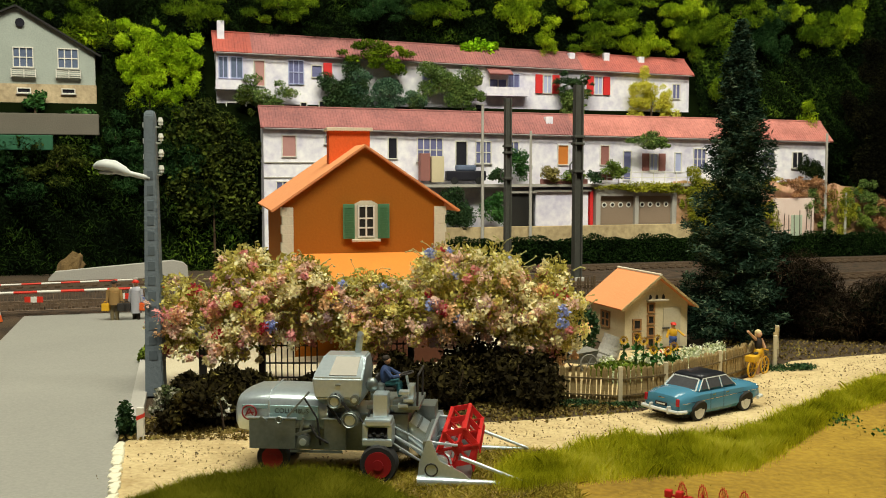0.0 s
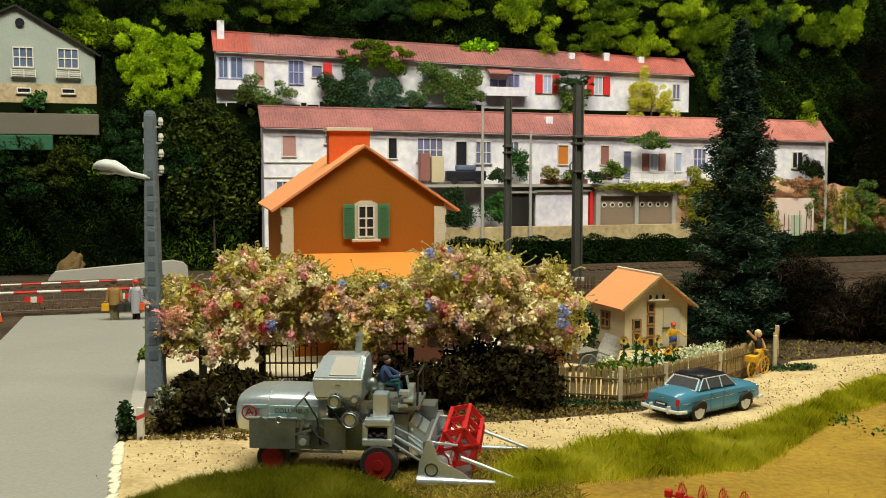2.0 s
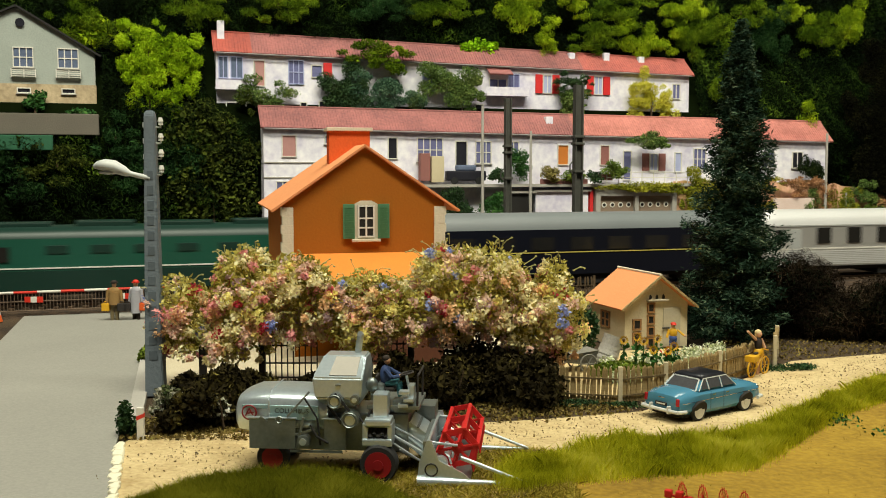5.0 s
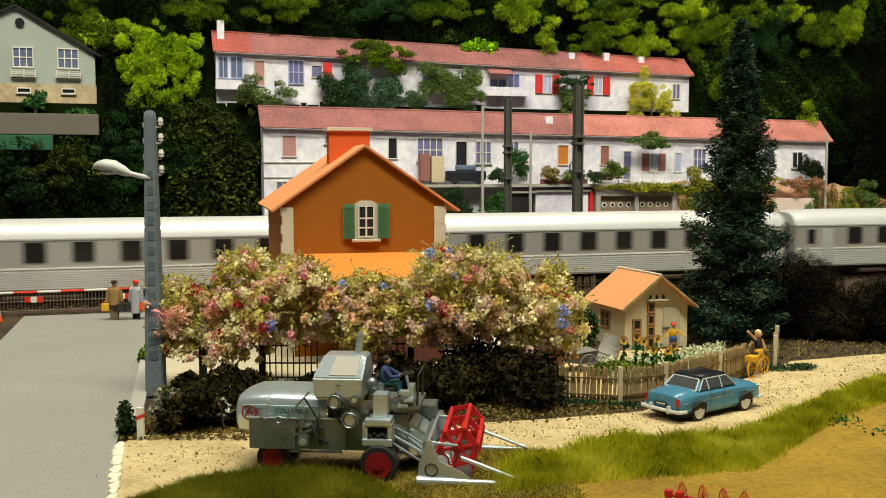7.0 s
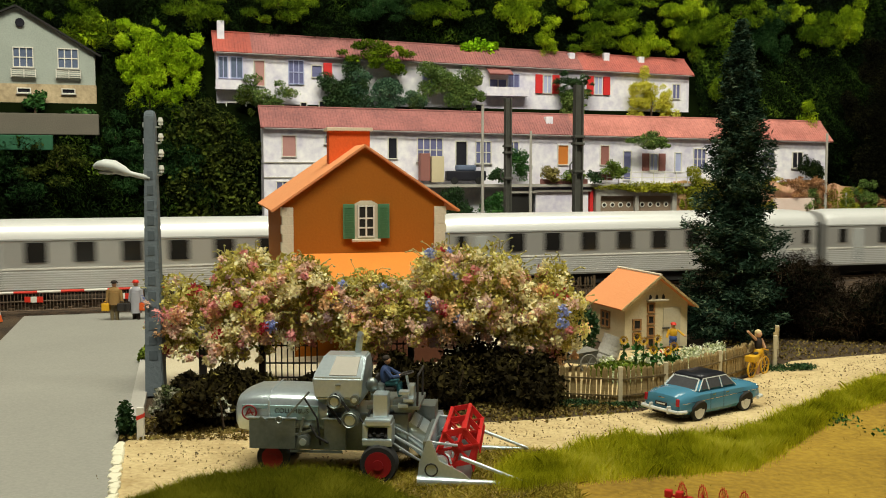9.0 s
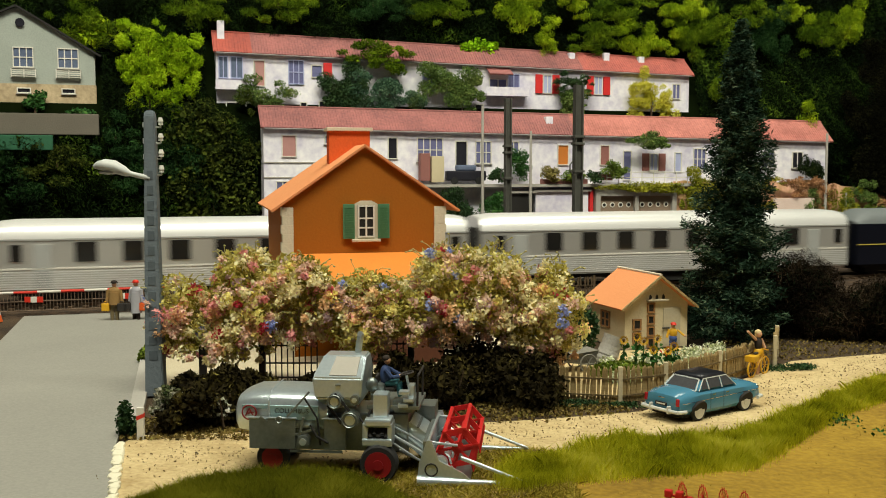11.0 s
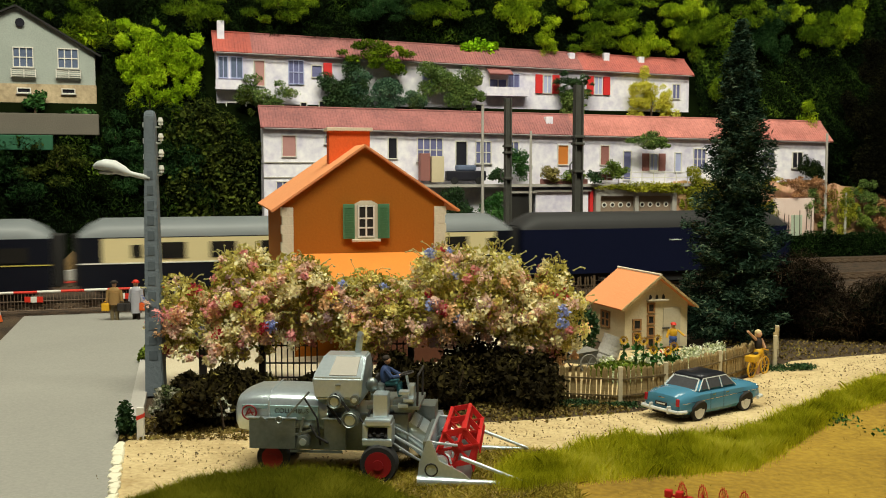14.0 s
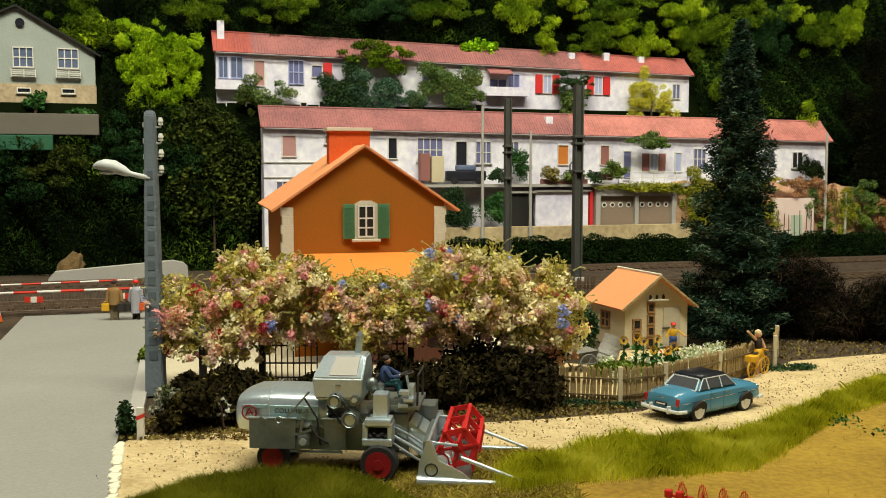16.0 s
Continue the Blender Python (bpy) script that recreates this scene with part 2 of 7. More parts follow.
def build_tracks():
    rail = mat("rusty_rail", (0.30, 0.22, 0.15), (0.14, 0.09, 0.06), rough=0.45, metal=0.6, grain=6)
    for n0, lab in ((0.0, "near railway track, rusty rails on dark sleepers"), (9.2, "far railway track, rusty rails on dark sleepers")):
        tr = thing("railway_track", lab, "railway track", kind="structure")
        on_track(tr, 0, n0)
        for k in (-0.74, 0.74):
            bm = bag()
            box(bm, -110, 380, k - 0.04, k + 0.04, 0.1, 0.3)
            part("rail", bm, rail, tr, "rusty steel rail")
        bm = bag()
        for i in range(120):
            box(bm, -16 + i * 0.66, -16 + i * 0.66 + 0.26, -1.3, 1.3, 0.08, 0.2)
        tagged(part("sleepers", bm, BARK, tr, "row of dark wooden sleepers"), kind="stuff")
# ---- hillside behind the tracks ----
# Lavender second colour paints soft bluish shadows, with stains, into the white render.
WALLW = mat("white_render_wall", (0.94, 0.92, 0.95), (0.56, 0.53, 0.68), rough=0.9, grain=0.9, bump=0.2, stain=0.13, detail=2.2)
TILER = mat("salmon_tiles", (0.62, 0.24, 0.20), (0.36, 0.13, 0.11), rough=0.9, grain=1.3, bump=0.7, stain=0.13, detail=4)
TILEH = mat("bright_red_tiles", (0.46, 0.10, 0.07), (0.26, 0.07, 0.06), rough=0.9, grain=1.3, bump=0.7, stain=0.13, detail=4)
TILE = mat("red_tiles", (0.40, 0.15, 0.14), (0.20, 0.085, 0.085), rough=0.9, grain=1.3, bump=0.7, stain=0.12, detail=5)
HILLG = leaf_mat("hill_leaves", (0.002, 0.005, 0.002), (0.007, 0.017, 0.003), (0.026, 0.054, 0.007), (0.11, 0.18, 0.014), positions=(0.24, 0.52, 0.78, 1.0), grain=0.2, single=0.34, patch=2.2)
LIME = leaf_mat("lime_leaves", (0.07, 0.17, 0.004), (0.26, 0.50, 0.010), (0.48, 0.74, 0.03), grain=0.9, single=0.5, patch=1.6)
MIDG = leaf_mat("mid_green_leaves", (0.012, 0.05, 0.012), (0.04, 0.12, 0.03), (0.10, 0.22, 0.05), grain=0.6)
YELLOW = leaf_mat("yellow_leaves", (0.30, 0.30, 0.02), (0.62, 0.58, 0.05), (0.75, 0.70, 0.15), grain=0.8)


def build_hill():
    # steep bank, rising behind the rows of houses
    bm = bag()
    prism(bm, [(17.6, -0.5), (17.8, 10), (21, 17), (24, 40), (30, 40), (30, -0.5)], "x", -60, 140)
    # Near-black colour without gloss paints the shade between the forest leaves.
    on_track(solid("hillside", bm, mat("undergrowth_gap_shade", (0.006, 0.010, 0.003), (0.002, 0.004, 0.001), rough=1, grain=1, bump=0.6, spec=0.0), "steep wooded hillside, near-black as the shade between its leaves", "hill", kind="structure"))
    rng = np.random.default_rng(5)
    n = 240000
    s = rng.uniform(-14, 74, n)
    z = rng.uniform(0, 1, n) ** 0.9 * 25 - 0.3
    face = np.interp(z, [-0.5, 10, 17, 40], [17.4, 17.6, 20.6, 23.7])
    wave = np.sin(s * 0.9 + 2 * np.sin(z * 0.5)) * np.sin(z * 1.1 + s * 0.3) + 0.6 * np.sin(s * 2.3 + z * 1.7)
    d = face - 0.3 - np.abs(rng.normal(0, 0.22, n)) - 0.5 * wave
    clear = ((s > 8.3) & (s < 46) & (z < 16.2) & (z > 10)) | ((s > 11.5) & (s < 56.6) & (z < 11)) | ((s < 1.6) & (z > 8.9) & (z < 17.2 - 0.55 * np.abs(s + 3.4)))
    d = np.where(clear, face + 0.6, d)
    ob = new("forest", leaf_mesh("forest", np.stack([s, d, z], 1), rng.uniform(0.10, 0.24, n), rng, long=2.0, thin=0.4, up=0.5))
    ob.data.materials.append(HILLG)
    on_track(tagged(ob, "dense dark green woodland leaves covering the hillside", "forest", kind="stuff"))


def opening(par, s0, s1, z0, z1, n, name, frame_m, pane_m, bars=1, shut=None, sill=True):
    """A window or door in low relief: frame, pane, bars, shutters."""
    w = 0.06
    bm = bag()
    q = [[(s0 + d, y, z0 + d), (s1 - d, y, z0 + d), (s1 - d, y, z1 - d), (s0 + d, y, z1 - d)] for d, y in ((0, n), (0, n - 0.1), (w, n - 0.1), (w, n))]
    loft(bm, q + [q[0]], close=False)
    bmesh.ops.remove_doubles(bm, verts=bm.verts, dist=0.001)
    fr = part(name, bm, frame_m, par)
    for i in range(bars):
        bm = bag()
        x = s0 + (s1 - s0) * (i + 1) / (bars + 1)
        box(bm, x - 0.03, x + 0.03, n - 0.08, n - 0.03, z0 + w, z1 - w)
        part("glazing_bar", bm, frame_m, fr)
    if bars > 1:
        bm = bag()
        box(bm, s0 + w, s1 - w, n - 0.075, n - 0.032, (z0 + z1) / 2 - 0.03, (z0 + z1) / 2 + 0.03)
        part("glazing_bar", bm, frame_m, fr)
    bm = bag()
    box(bm, s0 + 0.05, s1 - 0.05, n - 0.03, n + 0.01, z0 + 0.05, z1 - 0.05)
    part("pane" if name == "window" else "door_leaf", bm, pane_m, fr)
    if sill:
        bm = bag()
        box(bm, s0 - 0.06, s1 + 0.06, n - 0.13, n, z0 - 0.06, z0)
        part("sill", bm, PALEC, fr)
    if shut:
        for a, b in ((s0 - 0.62, s0 - 0.06), (s1 + 0.06, s1 + 0.62)):
            bm = bag()
            box(bm, a, b, n - 0.12, n - 0.02, z0, z1, 0.02)
            part("shutter", bm, shut, fr)


PANEB = mat("blue_grey_glass", (0.16, 0.20, 0.30), (0.07, 0.09, 0.15), rough=0.2, grain=3)
PANED = mat("dark_glass", (0.03, 0.03, 0.04), (0.015, 0.015, 0.02), rough=0.2, grain=3)
PANEV = mat("violet_grey_glass", (0.20, 0.21, 0.40), (0.10, 0.10, 0.20), rough=0.2, grain=3)
PANEL = mat("pale_blue_paint", (0.46, 0.50, 0.74), (0.34, 0.37, 0.58), rough=0.6, grain=3)
BROWNP = mat("faded_rose_shutter", (0.50, 0.26, 0.24), (0.38, 0.19, 0.18), rough=0.7)
TILEM = mat("rose_red_tiles", (0.54, 0.15, 0.12), (0.30, 0.09, 0.08), rough=0.9, grain=1.3, bump=0.7, stain=0.13, detail=4)
REDP = mat("bright_red_shutter", (0.72, 0.03, 0.03), (0.5, 0.02, 0.02), rough=0.6)
OCHRE = mat("ochre_door", (0.62, 0.20, 0.03), (0.45, 0.14, 0.02), rough=0.7)
BROWNR = mat("brown_red_shutter", (0.34, 0.14, 0.12), (0.22, 0.09, 0.08), rough=0.7)
GREYW = mat("grey_green_render", (0.40, 0.44, 0.40), (0.26, 0.29, 0.26), rough=0.9, grain=0.7, bump=0.2, stain=0.18)
YSTONE = mat("yellow_rubble_stone", (0.58, 0.46, 0.29), (0.34, 0.26, 0.16), rough=0.9, grain=3, bump=0.7, stain=0.12, detail=5)


def row_house(name, label, s0, s1, zb, eaves, ridge, n, depth=1.6, run=1.3, tiles=()):
    """A terrace whose eaves and ridge fall from the first height at s0 to the second at s1."""
    h = on_track(thing(name, label, "house"))

    def at(pair, q):
        return pair[0] + (pair[1] - pair[0]) * (q - s0) / (s1 - s0)
    bm = bag()
    prism(bm, [(s0, zb), (s1, zb), (s1, eaves[1]), (s0, eaves[0])], "y", n, n + depth)
    part("wall", bm, WALLW, h, "white rendered wall, stains and soft bluish shadows in its colour")
    rr = random.Random(int(s1))
    for a, b, m in tiles:
        bm = bag()
        slab(bm, (a, n - 0.35, at(eaves, a) - 0.02), (b, n - 0.35, at(eaves, b) - 0.02), (b, n + run, at(ridge, b)), (a, n + run, at(ridge, a)), 0.12)
        part("roof", bm, m, h, "weathered red tiled roof")
        bm = bag()
        for i in range(int((b - a) / 0.2)):
            x = a + 0.1 + i * 0.2
            rod(bm, (x, n - 0.35 - rr.uniform(0, 0.05), at(eaves, x) - 0.01), (x + rr.uniform(-0.04, 0.04), n + run, at(ridge, x) + 0.0), 0.035, 0.03, n=5)
        tagged(part("roof_tiles", bm, m, h, "uneven rows of round red roof tiles"), kind="stuff")
        bm = bag()
        rod(bm, (a, n + run, at(ridge, a) + 0.02), (b, n + run, at(ridge, b) + 0.02), 0.07, n=6)
        part("ridge", bm, m, h)
    bm = bag()
    rod(bm, (s0, n - 0.4, eaves[0] - 0.1), (s1, n - 0.4, eaves[1] - 0.1), 0.04)
    part("gutter", bm, mat("gutter_grey", (0.35, 0.33, 0.33), rough=0.6), h)
    return h


def build_rows():
    lo = row_house("terrace_house", "long white terrace with red tiled roof on the hillside", 11.8, 56.2, 1.4, (9.6, 9.05), (11.05, 10.65), 15.6, tiles=((11.6, 34.4, TILE), (34.4, 56.6, TILER)))
    n = 15.6
    bm = bag()
    for s0, s1, z in ((11.8, 17.5, 7.2), (11.8, 16.0, 6.2)):
        box(bm, s0, s1, n - 0.06, n, z, z + 0.09)
    part("string_course", bm, PALEC, lo, "thin grey moulding along the wall")
    for s0, s1, z0, z1, fm, pm, bars, sh in (
            (13.0, 14.0, 7.6, 9.1, WHITEP, BROWNP, 0, None), (12.6, 13.5, 5.2, 6.0, WHITEP, PANEV, 1, None), (15.9, 16.8, 8.5, 9.1, WHITEP, PANEB, 1, None),
            (22.4, 24.3, 7.3, 9.0, WHITEP, PANEV, 3, None), (26.7, 27.9, 7.2, 8.8, WHITEP, PANEV, 2, None),
            (29.2, 30.0, 7.5, 8.8, WHITEP, PANEV, 1, None), (33.0, 33.9, 7.1, 8.6, WHITEP, OCHRE, 0, None),
            (36.4, 37.2, 7.1, 8.6, WHITEP, BROWNR, 0, None), (40.5, 41.2, 6.7, 8.0, WHITEP, PANEL, 1, BROWNR),
            (44.2, 45.3, 6.8, 8.4, WHITEP, PANEV, 2, None), (47.4, 48.3, 6.9, 8.2, WHITEP, PANEV, 1, None), (50.2, 51.4, 6.9, 8.2, WHITEP, PANEV, 1, None), (53.0, 54.0, 6.9, 8.2, WHITEP, PANED, 1, None)):
        opening(lo, s0, s1, z0, z1, n, "window", fm, pm, bars, sh, sill=bars > 0)
    for s0, s1, z0, z1, pm in ((25.2, 26.1, 6.5, 8.8, PANED), (38.3, 39.0, 6.0, 8.2, PANEV), (42.6, 43.2, 6.6, 8.1, PANEL), (20.3, 21.0, 7.5, 9.0, PANED)):
        opening(lo, s0, s1, z0, z1, n, "door", WHITEP, pm, 0, None, False)
    up = row_house("terrace_house", "upper white terrace with red shutters and tiled roof", 9.0, 45.4, 10.6, (14.8, 14.2), (16.3, 15.55), 18.4, tiles=((8.8, 11.4, TILEH), (11.4, 36.2, TILE), (36.2, 45.7, TILEM)))
    n = 18.4
    for s0, s1, z0, z1, fm, pm, bars, sh in (
            (9.15, 9.8, 13.0, 14.5, PANEL, PANEB, 1, None), (9.95, 10.8, 13.0, 14.5, PANEL, PANEB, 1, None), (11.5, 12.3, 12.5, 14.3, WHITEP, BROWNP, 0, None), (13.9, 15.0, 12.7, 14.4, PANEL, PANEV, 2, None),
            (15.5, 16.3, 13.2, 14.1, WHITEP, PANEV, 0, None), (23.6, 24.6, 12.4, 13.7, PANEL, PANEV, 1, None), (28.7, 30.1, 12.5, 13.5, WHITEP, PANEV, 1, None), (30.2, 31.1, 12.6, 13.9, PANEL, PANEV, 1, None),
            (33.0, 33.7, 12.5, 13.9, WHITEP, PANEL, 1, REDP), (37.2, 37.9, 12.5, 13.9, WHITEP, PANEL, 1, REDP), (43.9, 44.6, 12.3, 13.5, WHITEP, PANEV, 1, None)):
        opening(up, s0, s1, z0, z1, n, "window", fm, pm, bars, sh, sill=False)
    for s0, s1, z0, z1 in ((9.6, 11.0, 10.7, 11.4), (14.7, 15.2, 10.8, 11.5), (16.0, 16.9, 10.8, 11.6), (27.6, 28.3, 10.8, 11.6)):
        opening(up, s0, s1, z0, z1, n, "door", WHITEP, PANED, 0, None, False)
    for s in (11.6, 19.4, 26.6, 36.3):
        bm = bag()
        rod(bm, (s, n - 0.1, 10.8), (s, n - 0.1, 14.1), 0.04, n=6)
        part("downpipe", bm, PALEC, up)


def shrub(name, label, s, n, z, blobs, count, size, material, seed, cat="bush", loose=False, **kw):
    t = on_track(thing(name, label, cat), s, n, z)
    rr = random.Random(seed)
    more = []
    for x, y, zz, rx, ry, rz in blobs:
        for k in range(14 if loose else 7):
            a, q = rr.uniform(0, 6.28), rr.uniform(0.25, 1.25 if loose else 0.85)
            f = rr.uniform(0.12, 0.45) if loose else rr.uniform(0.28, 0.5)
            more.append((x + rx * q * math.cos(a), y + rr.uniform(-0.15, 0.15), zz + rz * q * math.sin(a), rx * f, ry * 0.8, rz * f))
    blobs = [(b[0], b[1], b[2], b[3] * (0.4 if loose else 0.7), b[4], b[5] * (0.4 if loose else 0.7)) for b in blobs] + more
    leaves("leaf_mass", blobs, count, size, material, t, seed, 0.6, **kw)
    bm = bag()
    rod(bm, (0, 0, -0.3), (0, 0, blobs[0][2]), 0.09, 0.04, n=6)
    part("stem", bm, BARK, t)
    return t


def build_left_house():
    h = on_track(thing("house", "grey-green gabled house on a stone base at the forest edge", "house"))
    n = 18.4
    bm = bag()
    prism(bm, [(-11.5, 12.3), (1.2, 12.3), (1.2, 14.4), (-3.5, 17.2), (-11.5, 13.5)], "y", n, n + 2)
    part("wall", bm, GREYW, h, "stained grey-green rendered wall")
    bm = bag()
    box(bm, -11.5, 1.25, n - 0.1, n + 2, 9.5, 12.3)
    part("stone_base", bm, YSTONE, h, "yellow rubble stone base")
    bm = bag()
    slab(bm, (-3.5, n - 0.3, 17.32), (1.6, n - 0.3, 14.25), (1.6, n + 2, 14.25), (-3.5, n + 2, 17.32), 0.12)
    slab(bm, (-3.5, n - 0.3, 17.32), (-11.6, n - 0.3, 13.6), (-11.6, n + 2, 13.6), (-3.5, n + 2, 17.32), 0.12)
    # Near-black underframe paint puts the shade of this roof edge into its colour.
    part("roof", bm, UNDER, h, "roof edge with its shade painted near-black")
    for s0, s1 in ((-3.8, -2.55), (-1.1, 0.2)):
        opening(h, s0, s1, 13.35, 14.65, n, "window", WHITEP, PANEB, 2)
        bm = bag()
        for k in range(4):
            box(bm, s0 - 0.12, s1 + 0.12, n - 0.3, n - 0.22, 12.75 + k * 0.13, 12.8 + k * 0.13)
        for x in (s0 - 0.12, (s0 + s1) / 2, s1 + 0.08):
            box(bm, x, x + 0.05, n - 0.3, n, 12.7, 13.25)
        part("balcony_rail", bm, WHITEP, h)
    for s0 in (-3.6, -0.9):
        opening(h, s0, s0 + 0.85, 11.7, 12.05, n - 0.1, "window", WHITEP, PANED, 0)
    bm = bag()
    rod(bm, (-3.3, n - 0.02, 16.2), (-3.3, n - 0.12, 16.2), 0.28, n=20)
    part("round_window", bm, PANED, h, "small dark round gable window")
    bm = bag()
    box(bm, -12, 1.4, 17.0, 17.6, 9.0, 10.35, 0.05)
    on_track(solid("retaining_wall", bm, mat("grey_brown_wall", (0.18, 0.16, 0.13), (0.11, 0.10, 0.08), rough=0.95, grain=1, bump=0.4), "grey-brown retaining wall below the house", "wall", kind="structure"))
    bm = bag()
    box(bm, -8.5, -1.4, 16.6, 17.0, 8.0, 8.95, 0.05)
    on_track(solid("garden_screen", bm, mat("green_mesh_screen", (0.03, 0.14, 0.07), (0.015, 0.08, 0.04), rough=0.8, grain=2), "dark green garden screen in the shade", "screen"))
    shrub("bush", "round green bush in front of the stone base", -2.5, 17.9, 10.6, [(0, 0, 0.5, 0.9, 0.3, 0.8)], 700, 0.25, MIDG, 31)
    shrub("bush", "low green bush on the retaining wall", 0.2, 17.6, 10.2, [(0, 0, 0.3, 0.9, 0.3, 0.35)], 400, 0.22, MIDG, 32)


def build_terrace_extras():
    n = 15.6
    # chimneys
    for s, z, nn, hh in ((32.6, 9.9, 16.3, 0.75),):
        bm = bag()
        box(bm, s - 0.28, s + 0.28, nn - 0.2, nn + 0.3, z - 0.6, z + hh, 0.03)
        on_track(solid("chimney", bm, WALLW, "short white rendered chimney on the terrace roof", "chimney"))
    for s, z, hh in ((9.4, 15.7, 1.3), (14.2, 14.9, 0.5), (35.7, 15.1, 0.6), (38.6, 15.1, 0.7), (41.6, 15.0, 0.6)):
        bm = bag()
        box(bm, s - 0.24, s + 0.24, 19.1, 19.5, z - 0.6, z + hh, 0.03)
        on_track(solid("chimney", bm, WALLW, "short white rendered chimney on the upper terrace roof", "chimney"))
    # garages with round vents
    g = on_track(thing("garage", "pair of brown garage doors with round vents in a concrete frame", "garage"))
    bm = bag()
    for b in ((35.7, 42.3, 4.85, 5.5), (35.7, 36.05, 2.75, 4.85), (38.85, 39.15, 2.75, 4.85), (41.95, 42.3, 2.75, 4.85)):
        box(bm, b[0], b[1], 14.6, 15.6, b[2], b[3])
    part("frame", bm, PALEC, g)
    for s0, s1 in ((36.05, 38.85), (39.15, 41.95)):
        bm = bag()
        box(bm, s0, s1, 14.9, 15.1, 2.75, 4.85)
        d = part("garage_door", bm, mat("brown_garage_door", (0.30, 0.22, 0.16), (0.22, 0.16, 0.11), rough=0.8, grain=1), g)
        for k in range(4):
            bm = bag()
            x = s0 + 0.42 + k * 0.66
            rod(bm, (x, 14.91, 4.2), (x, 14.86, 4.2), 0.2, n=16)
            v = part("vent_ring", bm, WHITEP, d)
            bm = bag()
            rod(bm, (x, 14.9, 4.2), (x, 14.845, 4.2), 0.12, n=14)
            part("vent_hole", bm, BLACKV, v)
    # lower boundary wall, ruddy bank
    bm = bag()
    box(bm, 22.0, 46.5, 14.2, 14.6, 0.0, 2.75, 0.04)
    on_track(solid("boundary_wall", bm, mat("ochre_stained_wall", (0.60, 0.47, 0.26), (0.30, 0.22, 0.12), rough=0.95, grain=1.0, bump=0.5, stain=0.13, detail=3), "stained ochre garden wall along the railway", "wall", kind="structure"))
    bm = bag()
    bmesh.ops.create_grid(bm, x_segments=90, y_segments=24, size=1.0)
    for v in bm.verts:
        q, h = 42.4 + (v.co.x + 1) * 13.5, (v.co.y + 1) / 2
        top = 5.9 - 0.12 * max(0.0, q - 54)
        bulge = 0.5 * noise.noise(Vector((q * 0.7, h * 3, 1.0))) + 0.2 * noise.noise(Vector((q * 2.3, h * 7, 4.0)))
        v.co = Vector((q, 14.35 + 0.9 * h + 0.35 * bulge, h * (top + 0.35 * noise.noise(Vector((q * 0.8, 2.0, 0.0))))))
    on_track(solid("bank", bm, mat("ruddy_bank", (0.72, 0.40, 0.29), (0.36, 0.24, 0.07), rough=1, grain=0.9, bump=0.6, stain=0.12, detail=3), "reddish overgrown bank below the terrace", "bank", kind="structure", smooth=True))
    gw = on_track(thing("garden_wall", "flaking pink and white garden wall with a pale green gate", "wall", kind="structure"))
    bm = bag()
    box(bm, 50.4, 54.0, 14.0, 14.25, 1.2, 4.6, 0.03)
    part("wall", bm, mat("pink_white_wall", (0.86, 0.72, 0.66), (0.60, 0.38, 0.30), rough=0.9, grain=0.9, stain=0.14), gw)
    bm = bag()
    box(bm, 51.9, 52.9, 13.94, 14.0, 1.5, 3.3, 0.02)
    part("gate", bm, mat("pale_green_gate", (0.50, 0.58, 0.45), (0.38, 0.44, 0.33), rough=0.8), gw)
    rr = random.Random(44)
    for k in range(7):
        bm = bag()
        x = 50.7 + k * 0.5
        rod(bm, (x, 13.9, 1.2), (x + rr.uniform(-0.1, 0.1), 13.9, 3.6 + rr.uniform(-0.3, 0.4)), 0.03, n=5)
        part("wall_post", bm, BARK, gw)
    rng = np.random.default_rng(77)
    for k, (s0, z0, rx, rz, m, lab) in enumerate((
            (43.4, 4.0, 1.1, 2.4, IVYY, "yellow-green ivy hanging beside the garages"), (45.0, 3.4, 1.3, 2.0, IVYY, "yellow-green ivy on the bank"), (47.2, 4.4, 1.4, 1.4, IVYY, "yellow-green ivy on the bank"),
            (52.6, 5.5, 1.8, 0.7, RUSTL, "rusty brown creeper above the pink wall"), (54.9, 5.0, 0.8, 1.4, RUSTL, "rusty brown creeper on the bank"),
            (57.2, 4.1, 1.5, 1.8, IVYY, "bright green shrub on the reddish bank"), (58.8, 4.6, 1.4, 1.2, MIDM, "green shrub on the reddish bank"), (64.2, 4.2, 1.8, 1.2, RUSTL, "rusty brown creeper on the bank"), (53.8, 4.2, 0.7, 0.9, MIDM, "green creeper at the corner of the pink wall"), (44.4, 5.4, 2.2, 0.6, IVYY, "yellow-green ivy along the top of the bank"), (49.0, 5.7, 2.4, 0.5, IVYY, "yellow-green ivy along the top of the bank"), (59.6, 3.6, 1.2, 1.3, MIDY, "green shrub on the reddish bank"), (62.0, 3.4, 1.7, 1.0, RUSTL, "rusty brown creeper on the bank"),
            (55.2, 2.6, 0.8, 1.1, MIDY, "green shrub beside the pink wall"), (49.6, 3.6, 1.1, 1.7, IVYY, "yellow-green ivy beside the pink wall"))):
        shrub("creeper", lab, s0, 14.15, z0, [(0, 0, 0, rx, 0.4, rz)], int(2400 * rx * rz), 0.12, m, 200 + k, "creeper", loose=True)
    # lower storey openings, their shade painted as a black block, steps
    for s0, s1, z0, z1, m, lab in ((29.1, 30.9, 2.9, 5.1, BLACKV, "lean-to block under the terrace, near-black as its open front's shade"), (31.05, 35.2, 2.9, 5.2, WHITEP, "white shed with a flat roof below the terrace")):
        t = on_track(thing("outbuilding", lab, "outbuilding"))
        bm = bag()
